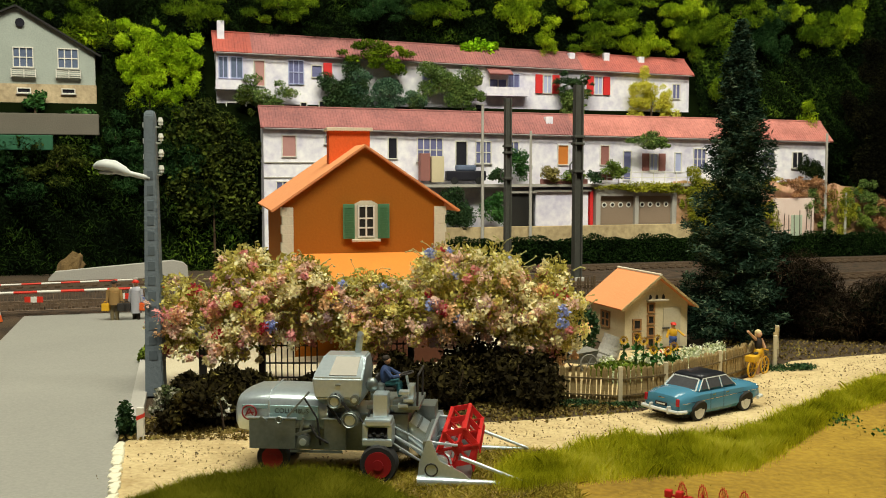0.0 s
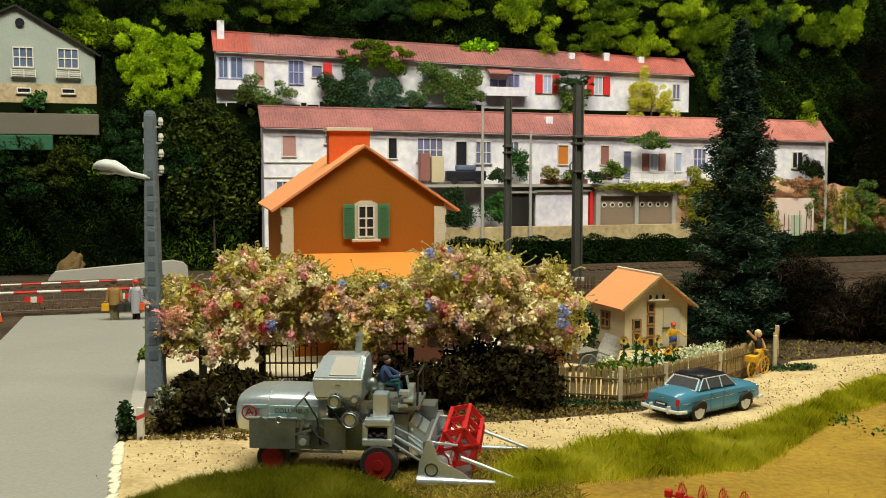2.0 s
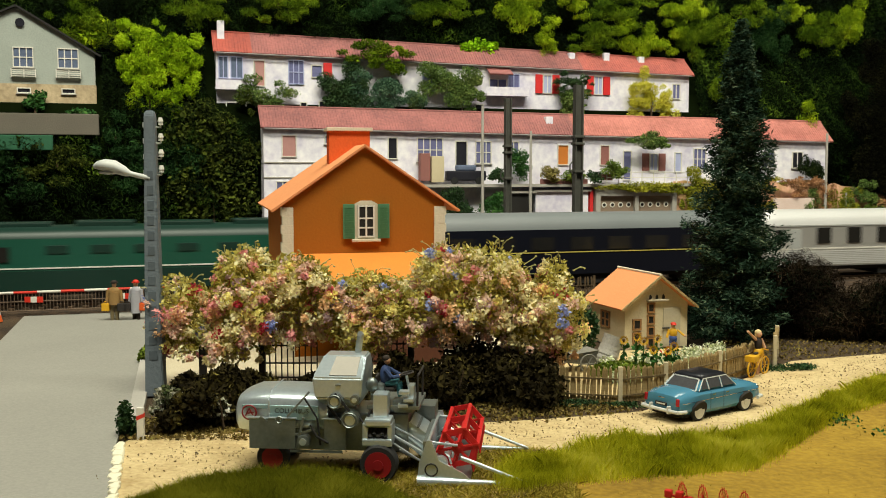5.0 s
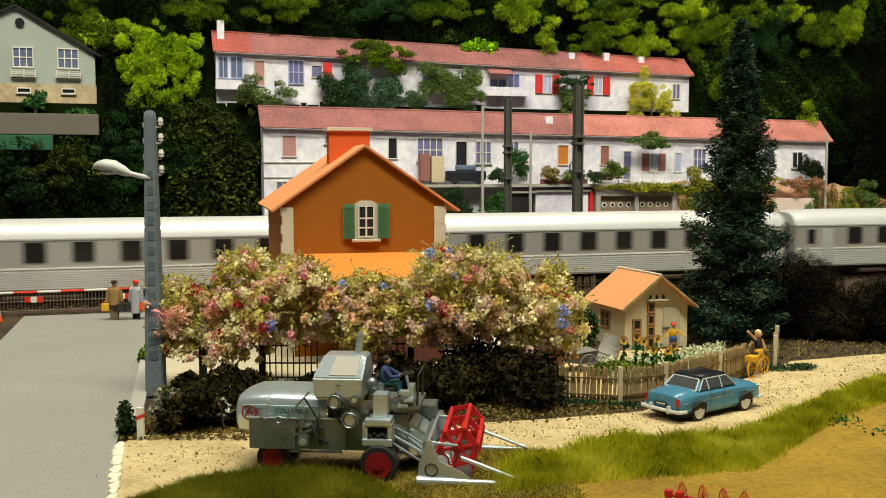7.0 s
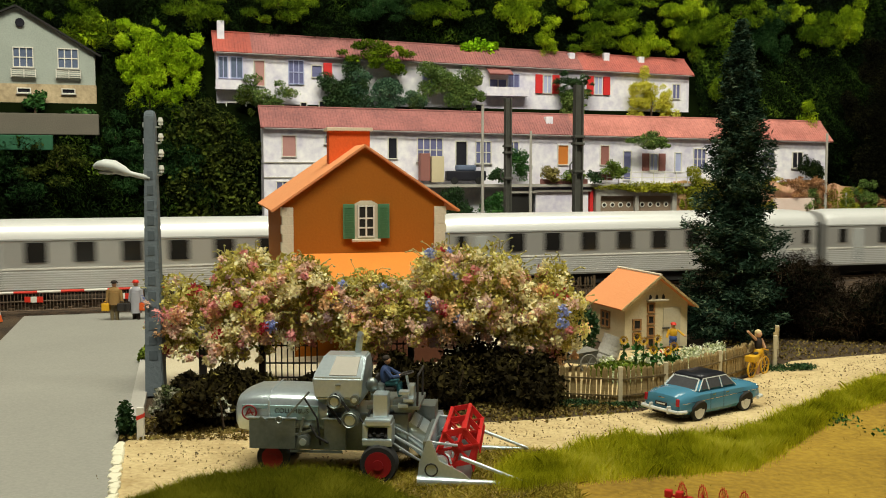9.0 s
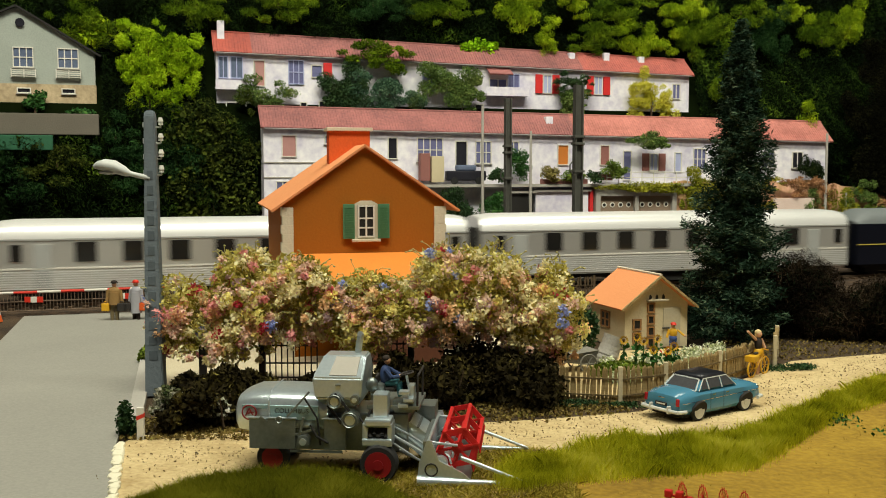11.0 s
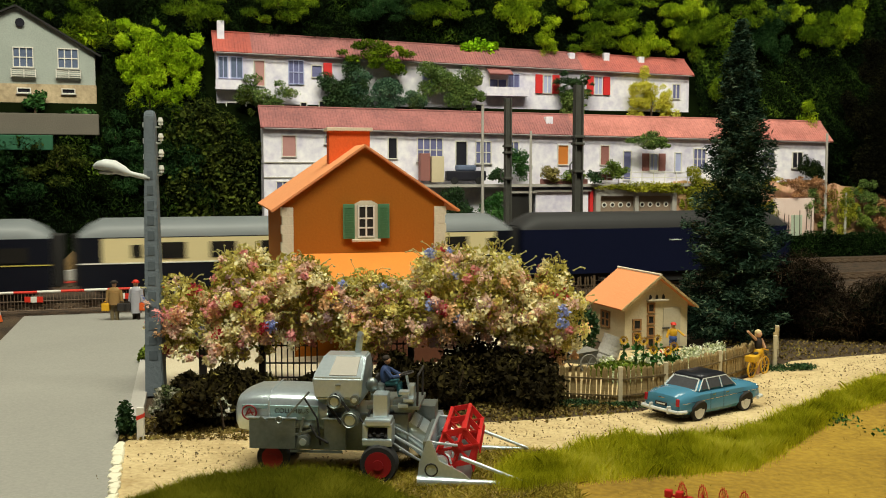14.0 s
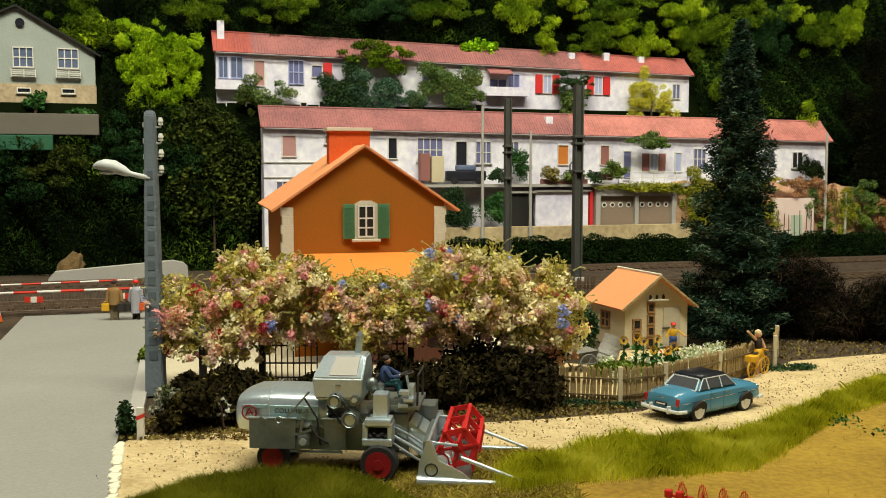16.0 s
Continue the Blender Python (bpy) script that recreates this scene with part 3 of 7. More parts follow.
        box(bm, s0, s1, 14.9, 15.6, z0 - 1, z1, 0.03)
        part("wall", bm, m if m is BLACKV else WALLW, t)
        bm = bag()
        box(bm, s0 - 0.15, s1 + 0.15, 14.7, 15.6, z1, z1 + 0.14)
        part("flat_roof", bm, PALEC, t)
    bm = bag()
    box(bm, 35.3, 35.55, 14.8, 15.2, 2.75, 5.3)
    on_track(solid("door_panel", bm, REDP, "narrow red door panel beside the garages", "door"))
    # terrace clutter
    for s0, s1, z0, z1, m, nm, lab in ((22.4, 23.1, 6.0, 7.9, BROWNR, "water_barrel", "dark brown wooden cabinet on the terrace"), (23.2, 24.1, 5.9, 7.7, CREAM, "cupboard", "cream cupboard standing on the terrace"), (24.3, 27.2, 6.0, 6.7, PANED, "parked_car", "dark parked car on the terrace"), (36.0, 37.0, 6.0, 6.5, BROWNR, "planter", "brown planter on the terrace"), (31.5, 35.0, 5.7, 6.1, BROWNR, "planter", "row of brown planters on the terrace")):
        t = on_track(thing(nm, lab, nm.replace("_", " ")))
        bm = bag()
        box(bm, s0, s1, 14.6, 15.2, z0, z1, 0.12 if nm == "parked_car" else 0.03)
        part("body", bm, m, t)
        if nm == "parked_car":
            bm = bag()
            box(bm, s0 + 0.7, s1 - 0.7, 14.7, 15.1, z1, z1 + 0.4, 0.12)
            part("cabin", bm, PANEB, t)
            for x in (s0 + 0.55, s1 - 0.55):
                bm = bag()
                rod(bm, (x, 14.56, z0), (x, 14.7, z0), 0.25, n=12)
                part("wheel", bm, TYRE0, t)
    bm = bag()
    box(bm, 21.0, 46.0, 14.5, 15.6, 5.55, 5.75)
    on_track(solid("terrace_slab", bm, PALEC, "pale concrete terrace in front of the houses", "terrace", kind="structure"))
    # thin railing along the terrace
    r = on_track(thing("terrace_railing", "thin grey railing along the terrace edge", "railing"))
    for z in (6.2, 6.6):
        bm = bag()
        rod(bm, (36.5, 14.55, z), (46, 14.55, z), 0.035, n=5)
        part("rail", bm, WHITEP, r)
    for k in range(11):
        bm = bag()
        rod(bm, (36.5 + k * 0.95, 14.55, 5.7), (36.5 + k * 0.95, 14.55, 6.65), 0.035, n=5)
        part("post", bm, WHITEP, r)
    # poles on the hillside
    for s, zb, zt in ((26.7, 0, 11.2), (30.3, 0, 9.5), (55.0, 0, 9.6), (56.9, 0, 5.0)):
        bm = bag()
        rod(bm, (s, 14.0, zb), (s, 14.0, zt), 0.13, 0.09)
        on_track(solid("telegraph_pole", bm, PALEC, "slim pale pole in front of the terraces", "pole"))
    # balconies of the upper row
    for s0, s1 in ((8.9, 11.0), (28.3, 31.6)):
        b = on_track(thing("balcony", "small pale balcony on the upper terrace", "balcony"))
        bm = bag()
        box(bm, s0, s1, 17.7, 18.4, 12.2, 12.4)
        box(bm, s0, s1, 17.7, 17.78, 12.4, 12.85)
        part("slab", bm, WALLW, b)
    bm = bag()
    slab(bm, (28.5, 17.5, 13.8), (30.3, 17.5, 13.8), (30.3, 18.4, 14.3), (28.5, 18.4, 14.3), 0.1)
    on_track(solid("awning", bm, TILE, "small red tiled porch roof over a balcony", "awning"))
    bm = bag()
    box(bm, 16.35, 16.95, 18.2, 18.35, 13.3, 14.25, 0.02)
    on_track(solid("shutter", bm, REDP, "single bright red open shutter", "shutter"))


TYRE0 = mat("dull_black_tyre", (0.02, 0.02, 0.02), rough=0.9)


def build_hill_plants():
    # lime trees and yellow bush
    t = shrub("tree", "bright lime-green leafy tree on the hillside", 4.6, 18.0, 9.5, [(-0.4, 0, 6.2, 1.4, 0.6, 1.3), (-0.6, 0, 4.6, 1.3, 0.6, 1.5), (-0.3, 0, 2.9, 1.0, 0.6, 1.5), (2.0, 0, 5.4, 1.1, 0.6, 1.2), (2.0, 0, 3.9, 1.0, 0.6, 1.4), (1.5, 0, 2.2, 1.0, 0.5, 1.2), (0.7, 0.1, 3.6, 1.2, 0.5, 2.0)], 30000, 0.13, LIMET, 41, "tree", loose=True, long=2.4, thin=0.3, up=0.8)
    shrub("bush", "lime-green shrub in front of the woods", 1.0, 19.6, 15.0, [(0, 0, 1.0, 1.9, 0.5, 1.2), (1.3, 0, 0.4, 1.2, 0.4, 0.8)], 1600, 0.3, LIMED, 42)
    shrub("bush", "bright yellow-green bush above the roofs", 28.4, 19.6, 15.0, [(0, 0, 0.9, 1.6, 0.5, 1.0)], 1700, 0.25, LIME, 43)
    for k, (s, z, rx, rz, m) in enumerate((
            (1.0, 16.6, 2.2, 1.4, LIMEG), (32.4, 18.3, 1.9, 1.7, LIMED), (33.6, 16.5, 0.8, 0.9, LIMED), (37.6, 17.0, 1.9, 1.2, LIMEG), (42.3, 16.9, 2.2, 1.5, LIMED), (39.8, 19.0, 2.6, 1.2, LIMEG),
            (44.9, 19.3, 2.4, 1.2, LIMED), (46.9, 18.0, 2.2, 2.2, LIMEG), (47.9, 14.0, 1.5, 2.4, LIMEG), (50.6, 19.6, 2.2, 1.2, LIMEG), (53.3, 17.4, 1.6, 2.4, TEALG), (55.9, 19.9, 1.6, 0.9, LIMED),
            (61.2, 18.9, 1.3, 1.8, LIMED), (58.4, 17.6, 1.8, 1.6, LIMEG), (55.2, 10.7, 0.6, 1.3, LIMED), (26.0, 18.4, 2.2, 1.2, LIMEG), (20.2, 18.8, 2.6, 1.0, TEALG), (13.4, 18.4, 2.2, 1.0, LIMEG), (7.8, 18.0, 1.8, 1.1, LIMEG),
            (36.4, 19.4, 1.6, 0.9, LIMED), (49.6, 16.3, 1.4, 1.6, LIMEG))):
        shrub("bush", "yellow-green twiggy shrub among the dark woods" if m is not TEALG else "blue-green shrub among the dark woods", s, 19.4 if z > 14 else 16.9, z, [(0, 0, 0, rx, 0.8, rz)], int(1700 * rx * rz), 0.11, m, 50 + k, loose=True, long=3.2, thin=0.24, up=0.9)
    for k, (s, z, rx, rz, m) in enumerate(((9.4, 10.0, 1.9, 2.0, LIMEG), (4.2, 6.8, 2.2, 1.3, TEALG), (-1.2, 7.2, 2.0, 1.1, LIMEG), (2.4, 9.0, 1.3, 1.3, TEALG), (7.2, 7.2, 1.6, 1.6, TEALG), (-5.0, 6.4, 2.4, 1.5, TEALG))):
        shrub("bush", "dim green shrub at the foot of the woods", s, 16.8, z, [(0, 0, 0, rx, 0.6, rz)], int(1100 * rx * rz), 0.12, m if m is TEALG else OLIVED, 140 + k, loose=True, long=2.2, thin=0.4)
    shrub("bush", "bright yellow flowering bush before the upper terrace", 41.7, 17.6, 11.0, [(0, 0, 1.9, 1.7, 0.5, 1.3), (1.0, 0, 1.0, 1.1, 0.4, 1.3), (-1.0, 0, 0.9, 1.1, 0.4, 1.2)], 8500, 0.11, YELLOW, 61, loose=True, long=2.4, thin=0.35)
    for k, (s, z, rx, rz, m, lab) in enumerate((
            (16.9, 12.5, 1.9, 1.6, DARKM, "dark green round tree before the upper terrace"), (20.4, 12.2, 2.3, 1.4, TEALM, "blue-green tree before the upper terrace"),
            (25.2, 12.9, 2.3, 1.7, MIDM, "light green tree before the upper terrace"), (19.7, 14.9, 2.2, 1.0, LIMEG, "olive tree above the upper terrace roof"),
            (12.0, 12.0, 1.6, 0.9, MIDM, "low green bush before the upper terrace"), (34.9, 12.2, 1.1, 1.2, MIDM, "round clipped green bush by the red shutters"), (35.2, 13.3, 1.1, 0.7, DARKM, "dark green clipped bush by the red shutters"))):
        shrub("tree" if rx > 1.6 else "bush", lab, s, 17.6, z, [(0, 0, 0, rx, 0.5, rz), (0.5 * rx, 0, -0.4 * rz, rx * 0.7, 0.4, rz * 0.7)], int(4200 * rx * rz), 0.13, m, 70 + k, loose=True)
    for k, (s, z, rx, rz, m, lab) in enumerate((
            (29.4, 7.2, 1.0, 1.1, MIDG, "grey-green bush on the terrace"), (24.8, 4.0, 1.7, 1.5, DARKM, "dark green bush below the terrace"), (36.9, 6.8, 1.0, 0.7, MIDY, "green and orange bush at the terrace"),
            (39.6, 8.9, 1.7, 0.7, MIDM, "olive climbing plant over a window"), (39.2, 5.6, 3.6, 0.45, IVYY, "ivy strip on top of the garages"),
            (27.9, 6.4, 0.8, 0.5, DARKM, "small dark plant on the terrace"), (31.8, 6.5, 0.9, 0.6, OLIVE, "dry olive plant on the terrace"), (33.6, 6.4, 0.9, 0.5, MIDY, "pale green plant on the terrace"), (27.6, 4.0, 1.0, 1.3, MIDG, "green bush against the lower wall"), (35.3, 6.3, 0.7, 0.5, DARKM, "small dark plant on the terrace"), (22.3, 3.2, 1.4, 1.0, MIDY, "green bush at the end of the boundary wall"), 
            (53.9, 6.9, 1.15, 1.05, BLACKM, "dark round bush at the end of the terrace"), (62.0, 7.0, 4.6, 2.8, BLACKB, "tree mass at the end of the terrace, deep shade in its leaf colour"), (62.0, 11.5, 4.8, 3.6, BLACKB, "tree crown over the end of the terrace, deep shade in its leaf colour"), (67.0, 14.5, 5.0, 4.6, BLACKB, "brown-green tree crown at the wood's edge, deep shade in its leaf colour"), (60.5, 15.0, 3.0, 2.4, BLACKB, "brown-green tree crown at the wood's edge, deep shade in its leaf colour"), (57.9, 11.2, 1.5, 1.6, BLACKB, "foliage over the end of the terrace roof, deep shade in its leaf colour"))):
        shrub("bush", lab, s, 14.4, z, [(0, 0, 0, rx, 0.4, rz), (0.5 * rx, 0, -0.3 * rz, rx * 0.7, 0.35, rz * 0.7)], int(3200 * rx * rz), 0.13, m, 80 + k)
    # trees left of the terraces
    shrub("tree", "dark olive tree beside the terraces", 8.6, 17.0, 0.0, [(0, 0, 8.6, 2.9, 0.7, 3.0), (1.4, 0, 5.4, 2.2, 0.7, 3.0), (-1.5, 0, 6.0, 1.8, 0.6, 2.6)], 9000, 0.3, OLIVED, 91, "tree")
    # hedge along the railway
    for a, b, zt, sd in ((20, 66, 1.95, 95),):
        t = on_track(thing("hedge", "long dark green clipped hedge along the railway", "hedge"))
        rng = np.random.default_rng(sd)
        m = 60000
        s = rng.uniform(a, b, m)
        z = rng.uniform(-0.1, 1, m) * (zt + 0.18 * np.sin(s * 1.3) + 0.1 * np.sin(s * 3.1))
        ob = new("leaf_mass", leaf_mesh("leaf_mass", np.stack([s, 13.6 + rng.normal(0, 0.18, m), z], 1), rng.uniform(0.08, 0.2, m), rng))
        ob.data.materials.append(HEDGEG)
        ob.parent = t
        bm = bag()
        # Filler box behind the leaves, coloured near-black as the hedge's inner shade.
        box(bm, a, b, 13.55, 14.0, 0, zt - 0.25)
        part("core", bm, mat("hedge_inner_shade", (0.004, 0.008, 0.003), (0.002, 0.004, 0.001), rough=1, spec=0.0), t, "near-black filler box as the shade inside the hedge")


TEALM = leaf_mat("blue_green_leaves", (0.02, 0.05, 0.03), (0.06, 0.13, 0.08), (0.16, 0.25, 0.14), grain=0.7)
MIDM = leaf_mat("leafy_mid_green", (0.03, 0.06, 0.015), (0.10, 0.17, 0.04), (0.26, 0.33, 0.09), grain=0.7)
IVYY = leaf_mat("sunlit_ivy", (0.06, 0.09, 0.008), (0.26, 0.27, 0.02), (0.52, 0.48, 0.06), grain=0.8, single=0.45, patch=1.6)
RUSTL = leaf_mat("rusty_creeper", (0.14, 0.07, 0.025), (0.40, 0.20, 0.09), (0.62, 0.36, 0.20), grain=0.8)
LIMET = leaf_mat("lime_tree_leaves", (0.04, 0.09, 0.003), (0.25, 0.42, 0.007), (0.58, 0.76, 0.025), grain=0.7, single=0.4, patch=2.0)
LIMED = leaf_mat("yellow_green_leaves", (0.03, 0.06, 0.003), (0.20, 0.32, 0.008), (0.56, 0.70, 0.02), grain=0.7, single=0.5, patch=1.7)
BLACKG = leaf_mat("thicket_shade_leaves", (0.002, 0.004, 0.002), (0.006, 0.011, 0.004), (0.018, 0.028, 0.009), grain=0.6)
# Brown-green taken almost to black: the wood edge's deep shade is in the colour.
BLACKB = leaf_mat("wood_edge_shade_leaves", (0.001, 0.0015, 0.0005), (0.004, 0.004, 0.0015), (0.012, 0.013, 0.004), (0.04, 0.037, 0.011), grain=0.6, positions=(0.0, 0.5, 0.8, 1.0))
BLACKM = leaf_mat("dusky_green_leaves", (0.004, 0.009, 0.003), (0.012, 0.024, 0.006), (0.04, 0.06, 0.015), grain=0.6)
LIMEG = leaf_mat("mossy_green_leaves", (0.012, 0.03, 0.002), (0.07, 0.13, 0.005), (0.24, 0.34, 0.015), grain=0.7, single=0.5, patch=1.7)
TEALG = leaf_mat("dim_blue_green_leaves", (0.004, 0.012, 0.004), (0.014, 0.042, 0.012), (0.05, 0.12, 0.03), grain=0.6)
DARKM = leaf_mat("deep_green_leaves", (0.012, 0.028, 0.012), (0.03, 0.065, 0.025), (0.07, 0.12, 0.04), grain=0.6)
MIDY = leaf_mat("fresh_green_leaves", (0.04, 0.08, 0.012), (0.12, 0.19, 0.03), (0.25, 0.30, 0.05), grain=0.6)
OLIVE = leaf_mat("olive_leaves", (0.12, 0.10, 0.03), (0.25, 0.21, 0.06), (0.40, 0.34, 0.12), grain=0.6)
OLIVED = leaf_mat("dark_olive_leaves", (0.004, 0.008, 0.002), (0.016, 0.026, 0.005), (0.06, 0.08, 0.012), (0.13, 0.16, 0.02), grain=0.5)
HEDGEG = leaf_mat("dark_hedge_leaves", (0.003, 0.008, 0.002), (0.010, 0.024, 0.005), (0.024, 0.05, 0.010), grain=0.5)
build_ground()
build_tracks()
build_hill()
build_rows()
build_left_house()
build_terrace_extras()
build_hill_plants()
# ---- crossing keeper's house ----
def build_house():
    h = thing("house", "orange crossing keeper's house with stone corners and orange roof", "house", -5.65, 34.9, 0, 13.5)
    w, dp, ze, zr = 5.85, 8.4, 5.55, 7.5
    bm = bag()
    prism(bm, [(0, 0), (w, 0), (w, ze), (w / 2, zr), (0, ze)], "y", 0.0, dp)
    part("wall", bm, ORANGE, h, "smooth orange rendered wall")
    for x0, x1 in ((-0.03, 0.36), (w - 0.38, w + 0.03)):
        z = 0.0
        i = 0
        while z < ze - 0.25:
            d = 0.0 if i % 2 else 0.04
            bm = bag()
            box(bm, x0 - (d if x0 < 1 else 0), x1 + (0 if x0 < 1 else d), -0.06, 0.42 + d, z, z + 0.312, 0.006)
            part("quoin", bm, STONE, h, "pale stone corner block")
            z += 0.315
            i += 1
    for a, b in (((-0.42, ze - 0.28), (w / 2, zr + 0.1)), ((w + 0.56, ze - 0.31), (w / 2, zr + 0.1))):
        bm = bag()
        slab(bm, (a[0], -0.14, a[1]), (b[0], -0.14, b[1]), (b[0], dp + 0.4, b[1]), (a[0], dp + 0.4, a[1]), 0.1)
        part("roof", bm, ROOF, h)
    for x0, x1, z0 in ((-0.42, w / 2, ze - 0.33), (w + 0.56, w / 2, ze - 0.36)):
        bm = bag()
        bar(bm, (x0, -0.15, z0), (x1, -0.15, zr + 0.05), 0.04, 0.07)
        part("bargeboard", bm, ROOF, h)
    # gable window with arched head, shutters and sill
    cx, z0, z1 = w / 2 + 0.03, 4.2, 5.58
    bm = bag()
    arch = [(cx - 0.42, z0), (cx + 0.42, z0), (cx + 0.42, z1 - 0.12), (cx + 0.2, z1), (cx - 0.2, z1), (cx - 0.42, z1 - 0.12)]
    prism(bm, arch, "y", -0.05, 0.02)
    win = part("window", bm, STONE, h, "arched pale stone window surround")
    bm = bag()
    box(bm, cx - 0.31, cx + 0.31, -0.075, -0.04, z0 + 0.06, z1 - 0.16)
    part("pane", bm, BLACKV, win, "dark glass pane")
    bm = bag()
    for x in (-0.31, -0.03, 0.25):
        box(bm, cx + x, cx + x + 0.06, -0.1, -0.07, z0 + 0.06, z1 - 0.16)
    for z in (z0 + 0.06, z0 + 0.38, z0 + 0.72, z1 - 0.22):
        box(bm, cx - 0.31, cx + 0.31, -0.098, -0.07, z, z + 0.055)
    part("glazing_bars", bm, WHITEP, win)
    bm = bag()
    box(bm, cx - 0.52, cx + 0.52, -0.16, 0.0, z0 - 0.1, z0, 0.02)
    part("sill", bm, STONE, win)
    for k in (-1, 1):
        bm = bag()
        xs = (cx - 0.84, cx - 0.42) if k < 0 else (cx + 0.42, cx + 0.84)
        box(bm, xs[0], xs[1], -0.13, -0.07, z0 + 0.02, z1 - 0.12, 0.012)
        for j in range(13):
            zz = z0 + 0.1 + j * 0.085
            box(bm, xs[0] + 0.05, xs[1] - 0.05, -0.145, -0.12, zz, zz + 0.03)
        part("shutter", bm, GREENP, win, "green louvred shutter")
    # chimney over the ridge
    bm = bag()
    box(bm, w / 2 - 1.0, w / 2 + 0.55, 2.2, 3.0, 6.6, 8.15)
    ch = part("chimney", bm, CHIM, h, "red-orange chimney stack")
    bm = bag()
    box(bm, w / 2 - 1.1, w / 2 + 0.65, 2.1, 3.1, 8.15, 8.28, 0.02)
    part("chimney_cap", bm, STONE, ch)
    # lean-to roof against the gable
    bm = bag()
    slab(bm, (0.3, -0.02, 3.7), (w - 0.35, -0.02, 3.7), (w - 0.1, -2.4, 2.75), (0.1, -2.4, 2.75), 0.1)
    part("porch_roof", bm, mat("bright_orange_porch", (0.78, 0.24, 0.03), (0.64, 0.19, 0.025), rough=0.8), h)
    bm = bag()
    box(bm, 2.5, w - 0.5, -2.1, 0, 0, 2.8)
    # Dark brown puts the shade below the porch roof into the wall colour.
    part("porch", bm, mat("porch_wall_shade_brown", (0.11, 0.035, 0.015), (0.07, 0.022, 0.01), rough=0.9), h, "porch wall in a dark brown that holds its shade")
    return h


build_house()
# ---- train ----
INOX = mat("stainless_steel", (0.72, 0.71, 0.68), (0.56, 0.55, 0.52), rough=0.36, metal=0.65, grain=1)
ROOFS = mat("silver_roof", (0.88, 0.88, 0.87), (0.74, 0.74, 0.73), rough=0.33, metal=0.35, grain=0.5, stain=0.12)
SLEEP = mat("near_black_blue_paint", (0.006, 0.007, 0.014), (0.004, 0.005, 0.009), rough=0.35, grain=1, spec=0.25)
ROOFG = mat("grey_roof", (0.18, 0.20, 0.205), (0.13, 0.145, 0.15), rough=0.5, grain=1)
NAVY = mat("dark_blue_paint", (0.005, 0.007, 0.026), (0.003, 0.005, 0.018), rough=0.55, grain=1, spec=0.12)
CREAMP = mat("cream_paint", (0.72, 0.62, 0.34), (0.62, 0.52, 0.28), rough=0.4, grain=1)
LOCOD = mat("dark_loco_green", (0.006, 0.035, 0.024), (0.004, 0.022, 0.016), rough=0.45, grain=1)
GREENL = mat("loco_green", (0.010, 0.085, 0.055), (0.007, 0.062, 0.04), rough=0.4, grain=1)
GOLD = mat("yellow_line_paint", (0.55, 0.45, 0.10), rough=0.5)
GLASSD = mat("dark_carriage_glass", (0.02, 0.018, 0.016), (0.012, 0.012, 0.012), rough=0.08, grain=3)


RIB = mat("bright_steel_rib", (0.85, 0.85, 0.84), (0.72, 0.72, 0.71), rough=0.3, metal=0.35, grain=1)


def section(ze=3.45, zr=4.36, hw=1.42, zb=1.0, nr=9):
    pts = [(-hw, zb), (-hw, ze)]
    for i in range(1, nr):
        a = math.pi * (1 - i / nr)
        pts.append((hw * math.copysign(abs(math.cos(a)) ** 0.75, math.cos(a)), ze + (zr - ze) * math.sin(a) ** 0.8))
    return pts + [(hw, ze), (hw, zb)]


